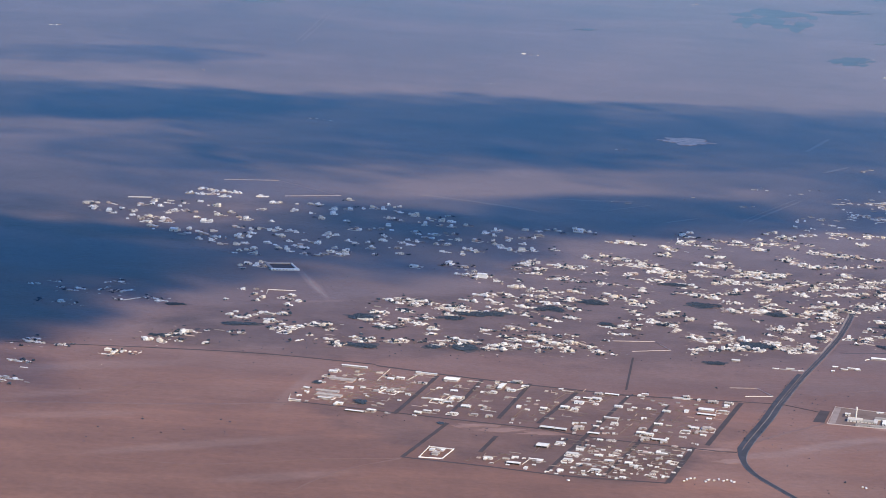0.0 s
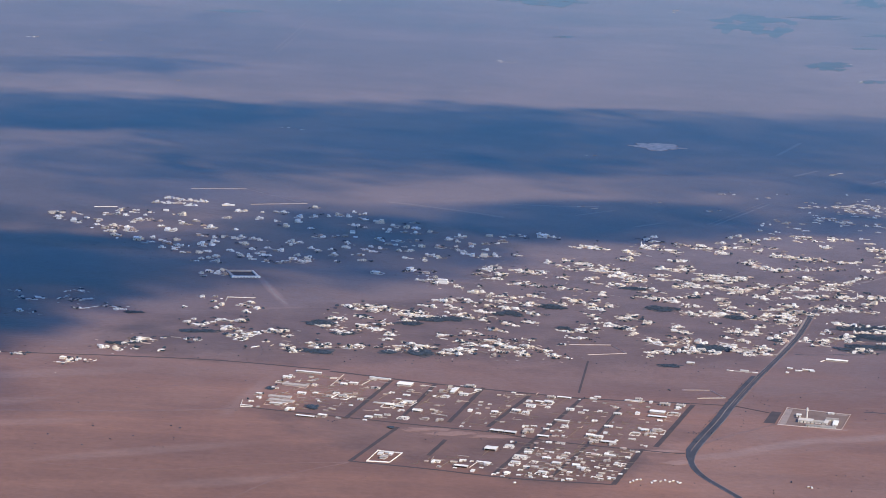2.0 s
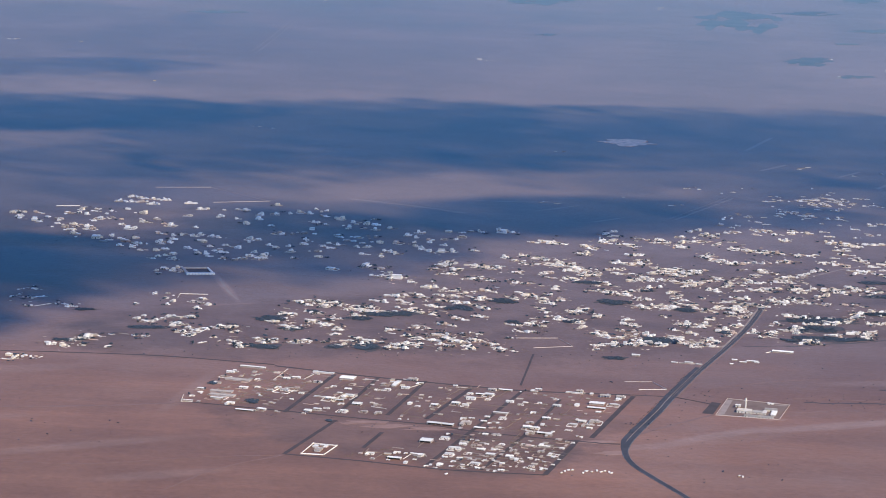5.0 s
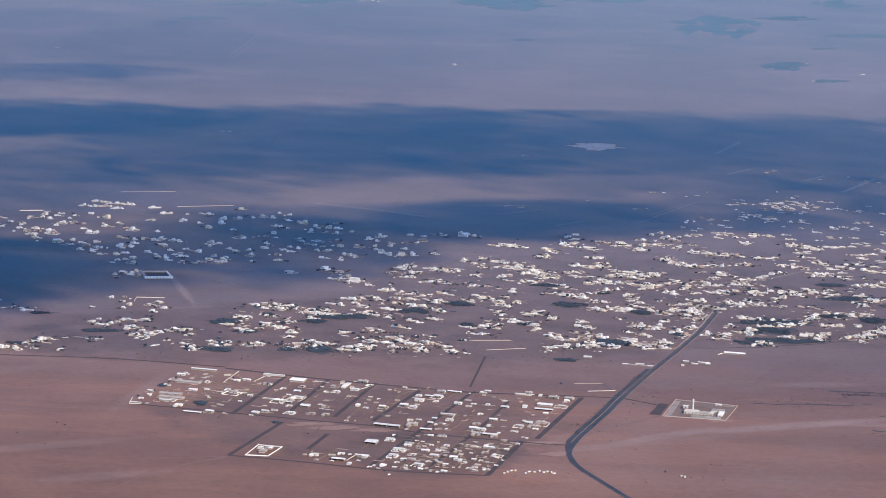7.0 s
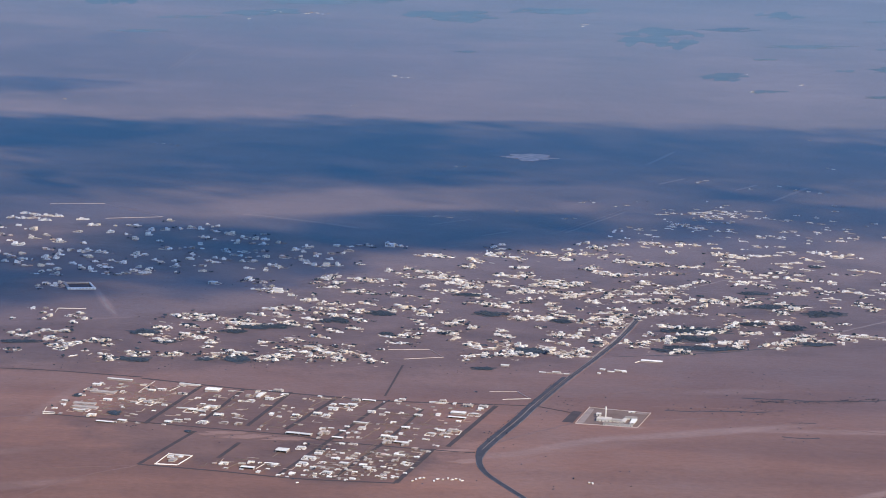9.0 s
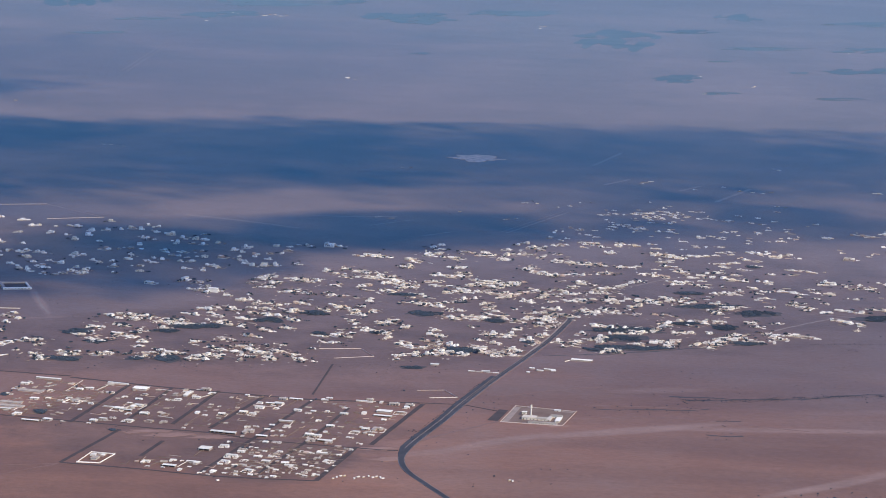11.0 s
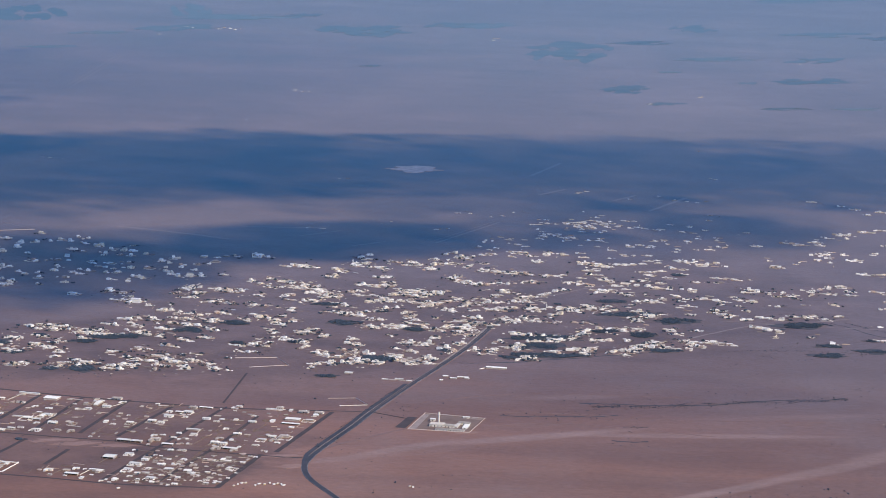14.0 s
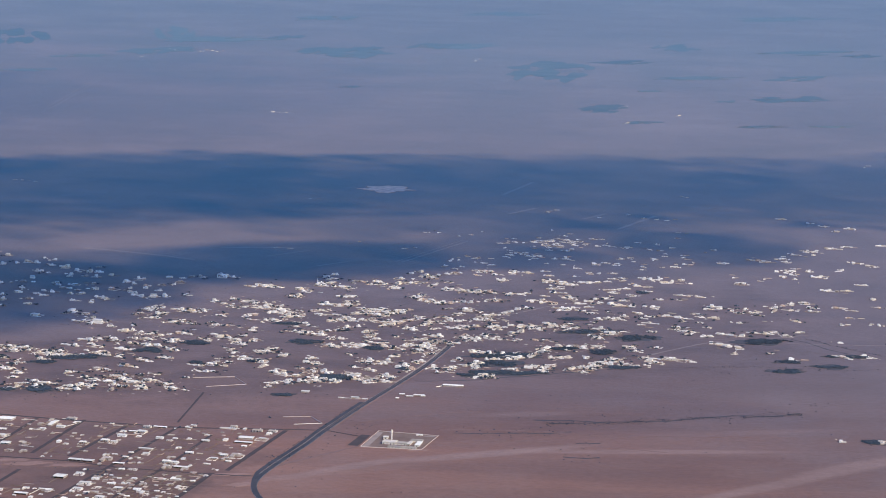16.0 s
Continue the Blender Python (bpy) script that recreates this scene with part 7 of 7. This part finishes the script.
FIELDS_B = [
    (358, 2522, 42, 24, 72), (378, 2400, 21, 14, 50), (480, 2631, 16, 9, 66), (551, 2678, 49, 30, 45), (484, 2387, 24, 11, 24),
    (549, 2406, 25, 11, 24), (76, 3776, 62, 37, 70), (320, 3978, 81, 44, 44), (732, 4047, 96, 44, 39), (-174, 2993, 32, 22, 38),
    (-193, 2791, 32, 16, 26), (422, 3105, 44, 27, 47), (123, 2686, 14, 9, 64), (722, 3310, 38, 20, 61),
]
FIELDS = FIELDS_A + FIELDS_B
for k, (x, y, a, b, turn) in enumerate(FIELDS):
    rng = random.Random(k)
    bm = bmesh.new()
    for q in range(20):
        w, r = rng.uniform(0, 2 * math.pi), math.sqrt(rng.random()) * 0.9
        piece = blob_patch(a * rng.uniform(0.12, 0.5), b * rng.uniform(0.08, 0.3), 0.02 + 0.012 * (k % 7) + 0.001 * q, k * 4.0 + q, 20, 0.22)
        bmesh.ops.translate(piece, verts=piece.verts, vec=(a * r * math.cos(w), b * r * math.sin(w), 0))
        tmp = bpy.data.meshes.new("patch")
        piece.to_mesh(tmp)
        piece.free()
        bm.from_mesh(tmp)
        bpy.data.meshes.remove(tmp)
    f = mesh_object("crop_field", bm, M_FIELD)
    f.matrix_basis = pose(x, y, 0, 0, 0, turn)
    tagged(f, "dark green irrigated field far out on the plain", "field", "far fields")


# ---- trees and scrub ----
ICO = bmesh.new()
bmesh.ops.create_icosphere(ICO, subdivisions=1, radius=1.0)
ICO_V = np.array([v.co[:] for v in ICO.verts])
ICO_F = np.array([[v.index for v in f.verts] for f in ICO.faces])
ICO.free()


def leaf_clumps(rng, centres, radii):
    """Many ragged clumps of leaves in one mesh."""
    vs, fs = [], []
    for k, (c, r) in enumerate(zip(centres, radii)):
        jag = 1 + rng.uniform(-0.35, 0.35, (len(ICO_V), 1))
        vs.append(ICO_V * jag * np.asarray(r) + np.asarray(c))
        fs.append(ICO_F + k * len(ICO_V))
    me = bpy.data.meshes.new("crown")
    me.from_pydata(np.concatenate(vs).tolist(), [], np.concatenate(fs).tolist())
    me.materials.append(M_LEAF)
    return me


def tree_proto(kind):
    rng = np.random.default_rng(kind + 5)
    bm = bmesh.new()
    bmesh.ops.create_cone(bm, cap_ends=True, segments=7, radius1=0.09, radius2=0.05, depth=0.75, matrix=Matrix.Translation((0, 0, 0.3)))
    for w in (0.4, 2.5, 4.6):
        m = Matrix.Translation((0.13 * math.cos(w), 0.13 * math.sin(w), 0.72)) @ Matrix.Rotation(w, 4, "Z") @ Matrix.Rotation(0.7, 4, "Y")
        bmesh.ops.create_cone(bm, cap_ends=True, segments=5, radius1=0.04, radius2=0.02, depth=0.4, matrix=m)
    ob = new("tree")
    part("trunk", bm, M_BARK, ob, "short brown trunk with limbs")
    n = 26
    u = rng.normal(size=(n, 3))
    u /= np.linalg.norm(u, axis=1)[:, None]
    c = u * rng.uniform(0.25, 0.62, (n, 1)) * (1, 1, 0.6) + (0, 0, 1.05)
    crown = new("crown", leaf_clumps(rng, c, rng.uniform(0.13, 0.27, (n, 1)) * np.ones((1, 3))))
    crown.parent = ob
    return ob


def plant(x, y, s, kind, label="dark green tree toned blue for haze", group="town trees"):
    place(("tree", kind), lambda: tree_proto(kind), Matrix.LocRotScale((x, y, 0), Euler((0, 0, x * 7)), (s, s, s * 0.9)), label=label, category="tree", group=group)


def grove(x, y, a, b, turn, count, seed, size=1.0):
    rng = np.random.default_rng(seed)
    cs, rs = [], []
    while len(cs) < 5 * count:
        w, q = rng.uniform(0, 2 * math.pi), math.sqrt(rng.uniform(0, 1)) * 1.35
        px, py = a * q * math.cos(w), b * q * math.sin(w)
        gap = noise.noise(Vector((px * 0.16 + seed * 7.7, py * 0.07, seed))) + 0.6 * noise.noise(Vector((px * 0.6, py * 0.25, seed * 3.3)))
        if q + gap * 1.1 > 0.98 + rng.normal() * 0.06:
            continue
        s = size * rng.uniform(0.3, 0.6)
        for _ in range(5):
            cs.append((px + rng.normal() * 0.4 * s, py + rng.normal() * 0.4 * s, s * rng.uniform(0.25, 0.7)))
            rs.append(np.array((1.1, 1.2, 0.5)) * s * rng.uniform(0.18, 0.42))
    ob = new("grove", leaf_clumps(rng, cs, rs))
    ob.matrix_basis = pose(x, y, 0, 0, 0, turn)
    tagged(ob, "dense dark palm and acacia grove between houses", "grove", "groves", "stuff")


GROVES_A = [
    (-112, 1189, 5, 2, 14), (-81, 1155, 7.2, 3.1, 14), (-110, 1122, 6, 2.2, 13), (20, 1210, 10.2, 5.3, 14), (-32, 1187, 6.2, 5.8, 14),
    (-21, 1166, 4.9, 3.1, 14), (12, 1133, 4.3, 5.3, 13), (-1, 1131, 3.6, 3.5, 13), (48, 1231, 5.7, 5.5, 14), (69, 1252, 5.8, 4.3, 14),
    (119, 1264, 6.8, 5.8, 14), (114, 1133, 3.9, 2.9, 13), (134, 1172, 7, 5, 13), (165, 1202, 3.9, 4, 14), (212, 1240, 14.9, 5.6, 14),
    (202, 1193, 10.4, 5.8, 13), (5, 1196, 5, 3.9, 14), (137, 1297, 2.8, 3.1, 15), (99, 1210, 3.9, 3.3, 14),
]
GROVES_B = [
    (-15, 1208, 2.5, 3.3, 14), (277, 1295, 8.5, 7.1, 11), (256, 1311, 11.4, 4.8, 12), (241, 1262, 8.2, 3.8, 11), (207, 1219, 9.2, 6.3, 11),
    (218, 1197, 10.3, 4.1, 11), (339, 1293, 10, 6.3, 11), (339, 1217, 6.7, 4.2, 11), (258, 1255, 5.4, 5.9, 11), (263, 1216, 7.9, 3.5, 11),
    (250, 1347, 5.8, 4.2, 12), (292, 1439, 3.1, 3.9, 13), (361, 1230, 6.1, 4.4, 8), (343, 1241, 5.4, 3.7, 8), (373, 1258, 8.2, 3.8, 8),
    (352, 1064, 4, 3.9, 7), (338, 1294, 7, 4, 8),
]
GROVES_C = [
    (-31, 1125, 7, 4.8, 10), (11, 1134, 4.7, 5.5, 10), (68, 1257, 4, 3.7, 12), (-27, 1019, 1.5, 1.9, 12),
    (-45, 1050, 1.5, 2, 12), (-28, 1022, 2.3, 3.4, 11), (3, 994, 1, 1.9, 11), (72, 1203, 2.6, 2.6, 14),
    (152, 1251, 4.8, 4.4, 11), (134, 1178, 5, 4.6, 11), (109, 1312, 6.9, 3.2, 12),
]
GROVES = GROVES_A + GROVES_B + GROVES_C
for k, (x, y, a, b, turn) in enumerate(GROVES):
    soil = mesh_object("garden_soil", blob_patch(a * 1.1, b * 1.1, 0.025 + 0.002 * k, k + 30.0, 40, 0.5), M_SOIL)
    soil.matrix_basis = pose(x, y, 0, 0, 0, turn)
    tagged(soil, "dark damp garden soil under a grove", "soil", kind="structure")
    grove(x, y, a, b, turn, int(min(1700, 100 + a * b * 13.0)), k)



def gardens(rows, seed, most=5):
    """Low trees and hedges in the yards of a quarter."""
    rng = np.random.default_rng(seed)
    cs, rs = [], []
    for x, y, w in rows:
        for _ in range(int(rng.integers(0, most))):
            s = rng.uniform(0.35, 0.9)
            px, py, ln = x + rng.normal() * w * 0.9, y + rng.normal() * w * 1.8, rng.uniform(0.2, 1.6)
            for _ in range(7):
                cs.append((px + rng.normal() * ln * 0.6, py + rng.normal() * 0.4 * s, s * rng.uniform(0.25, 0.8)))
                rs.append(np.array((1.2, 1.2, 0.8)) * s * rng.uniform(0.25, 0.5))
    tagged(new("garden_trees", leaf_clumps(rng, cs, rs)), "low dark trees and hedges in house yards", "trees", kind="stuff")


for k, (rows, _, _, _) in enumerate(FAR_DISTRICTS[:4] + FAR_DISTRICTS[5:6]):
    gardens(rows, 300 + k, 2 if k == 0 else 5)
for k, (rows, _, _) in enumerate(NEAR_DISTRICTS):
    gardens(rows, 320 + k)

for k, rows in enumerate(LANES):
    gardens([((x0 * f + x1 * (1 - f)), y0 * f + y1 * (1 - f), 1.5) for x0, y0, x1, y1 in rows for f in (0.2, 0.8)], 340 + k, 3)

# single trees among the houses
rng = random.Random(11)
for rows in [d[0] for d in NEAR_DISTRICTS] + [d[0] for d in FAR_DISTRICTS[1:4]]:
    for x, y, w in rows[::4]:
        plant(x + rng.uniform(-5, 5), y + rng.uniform(-9, 3), rng.uniform(0.7, 1.5), rng.randrange(5))
for x, y, w in PLANNED_NORTH_WEST[::3] + PLANNED_MIDDLE[::4] + PLANNED_SOUTH[::5]:
    plant(x + rng.uniform(-3, 3), y + rng.uniform(-5, 5), rng.uniform(0.4, 0.8), rng.randrange(5))


def scrub(name, line, spread, count, size, seed, label):
    """Thorn bushes strewn along a dry watercourse."""
    rng = np.random.default_rng(seed)
    pts = [p + Vector((0, min(5, 4 * spread) * noise.noise(p * 0.05 + Vector((seed % 40, 0, 0))), 0)) for p in smooth_line(line, 2.0)]
    o = pts[0]
    cs, rs = [], []
    for _ in range(count):
        p = pts[int(rng.integers(len(pts)))]
        s = 0.4 * size * rng.uniform(0.4, 1.3) ** 2
        bx, by = p.x - o.x + rng.normal() * spread, p.y - o.y + rng.normal() * spread * 2.2
        for _ in range(3):
            cs.append((bx + rng.normal() * 0.3 * s, by + rng.normal() * 0.3 * s, s * rng.uniform(0.2, 0.6)))
            rs.append(np.array((1, 1, 0.7)) * s * rng.uniform(0.25, 0.5))
    ob = new(name, leaf_clumps(rng, cs, rs))
    ob.location = (o.x, o.y, 0)
    tagged(ob, label, "scrub", "scrub", "stuff")


def desert_shrubs(x0, x1, y0, y1, count, size, seed):
    """Sparse low shrubs, thicker in hollows."""
    rng = np.random.default_rng(seed)
    cs, rs = [], []
    while len(cs) < count:
        x, y = rng.uniform(x0, x1), rng.uniform(y0, y1)
        if noise.noise(Vector((x * 0.012, y * 0.012, seed))) + 0.5 * noise.noise(Vector((x * 0.05, y * 0.05, seed))) < rng.uniform(-0.1, 0.5):
            continue
        s = size * rng.uniform(0.3, 1.0) ** 2
        cs.append((x, y, 0.12 * s))
        rs.append(np.array((1, 1, 0.6)) * s * 0.5)
    tagged(new("desert_shrubs", leaf_clumps(rng, cs, rs)), "sparse low grey-green desert shrubs", "shrubs", kind="stuff")


desert_shrubs(-200, 420, 1100, 1420, 800, 0.62, 51)
desert_shrubs(-160, 380, 880, 1090, 160, 0.6, 52)
SCRUB_A = [
    ([(360, 1305), (376, 1280), (391, 1261)], 0.5, 160, 0.7), ([(289, 1218), (316, 1224), (367, 1223), (385, 1227)], 0.5, 190, 0.6), ([(301, 1266), (323, 1281), (333, 1302)], 0.5, 60, 0.6),
    ([(222, 1085), (252, 1093), (288, 1103), (330, 1117)], 1, 600, 0.8), ([(110.9, 990), (120, 1026), (129.8, 1061), (142.8, 1111)], 0.3, 110, 0.7),
    ([(117, 968), (129, 1021), (140, 1063)], 2, 12, 0.7), ([(184, 1066), (211, 1065), (232, 1069)], 3, 90, 0.8), ([(229, 1046), (241, 1049)], 2, 14, 0.9),
    ([(226, 1021), (239, 1022)], 2, 20, 0.8), ([(134, 933), (156, 938), (174, 940)], 2, 10, 1.3),
]
SCRUB_B = [
    ([(232, 922), (263, 924), (297, 935)], 3, 45, 1.2), ([(249, 919), (301, 951)], 4, 50, 1.2), ([(151, 954), (169, 956)], 1, 7, 1.4), ([(201, 1061), (244, 1094), (353, 1135)], 4, 90, 0.9),
    ([(-116, 944), (-109, 951), (-64, 970)], 4, 18, 1), ([(-36, 999), (47, 986), (64, 980)], 4, 60, 0.7), ([(90, 1125), (118, 1131), (137, 1135)], 5, 40, 0.9),
    ([(131, 1067), (151, 1066), (156, 1072)], 3, 24, 0.8), ([(111, 1003), (122, 1010), (132, 1031)], 4, 20, 0.9), ([(-118, 1114), (-72, 1114), (-21, 1119), (43, 1127)], 5, 120, 0.8),
    ([(103, 1079), (112, 1084)], 2, 8, 1.1),
]
SCRUB_C = [
    ([(35, 989), (18, 990), (1, 996)], 2, 30, 0.6), ([(265, 1232), (316, 1224), (384, 1219)], 6, 70, 0.8),
]
SCRUB = SCRUB_A + SCRUB_B + SCRUB_C
for k, (line, spread, count, size) in enumerate(SCRUB):
    scrub("scrub", line, spread, count, size, 40 + k, "dark thorn bushes along a dry watercourse")


# ---- parked containers and lorries beside the planned town ----
def container(kind):
    ob = new("site_cabin")
    part("cabin_body", boxes((-0.75, 0.75, -0.4, 0.4, 0.08, 0.62), bevel=0.03), (M_YELLOW, M_WHITE)[kind], ob)
    part("cabin_roof", boxes((-0.8, 0.8, -0.45, 0.45, 0.621, 0.68)), M_ROOF, ob)
    part("skid", boxes((-0.7, 0.7, -0.3, -0.2, -0.05, 0.079)), M_TIN, ob)
    part("skid", boxes((-0.7, 0.7, 0.2, 0.3, -0.05, 0.079)), M_TIN, ob)
    return ob


CABINS = [
    (86.1, 929.3), (87.3, 931.9), (88.6, 933.8), (90, 934.1), (93.5, 930.6), (94.7, 933.3),
    (96.6, 932.8), (98.4, 934.8), (99.8, 933.3), (101.1, 934.4), (102.5, 933.8), (103.2, 932.3),
    (147.5, 936.1), (148.6, 935.5), (46.7, 920.7),
]
for k, (x, y) in enumerate(CABINS):
    kind = 0 if k % 3 == 0 else 1
    place(("cabin", kind), lambda: container(kind), Matrix.LocRotScale((x, y, 0), Euler((0, 0, 1.2 + 0.5 * math.sin(k * 2.1))), (0.75 + 0.15 * (k % 2), 0.7, 0.6)),
          label=("sun-bleached yellow site cabin", "white site cabin")[kind] + " on the open sand", category="cabin", group="site cabins")
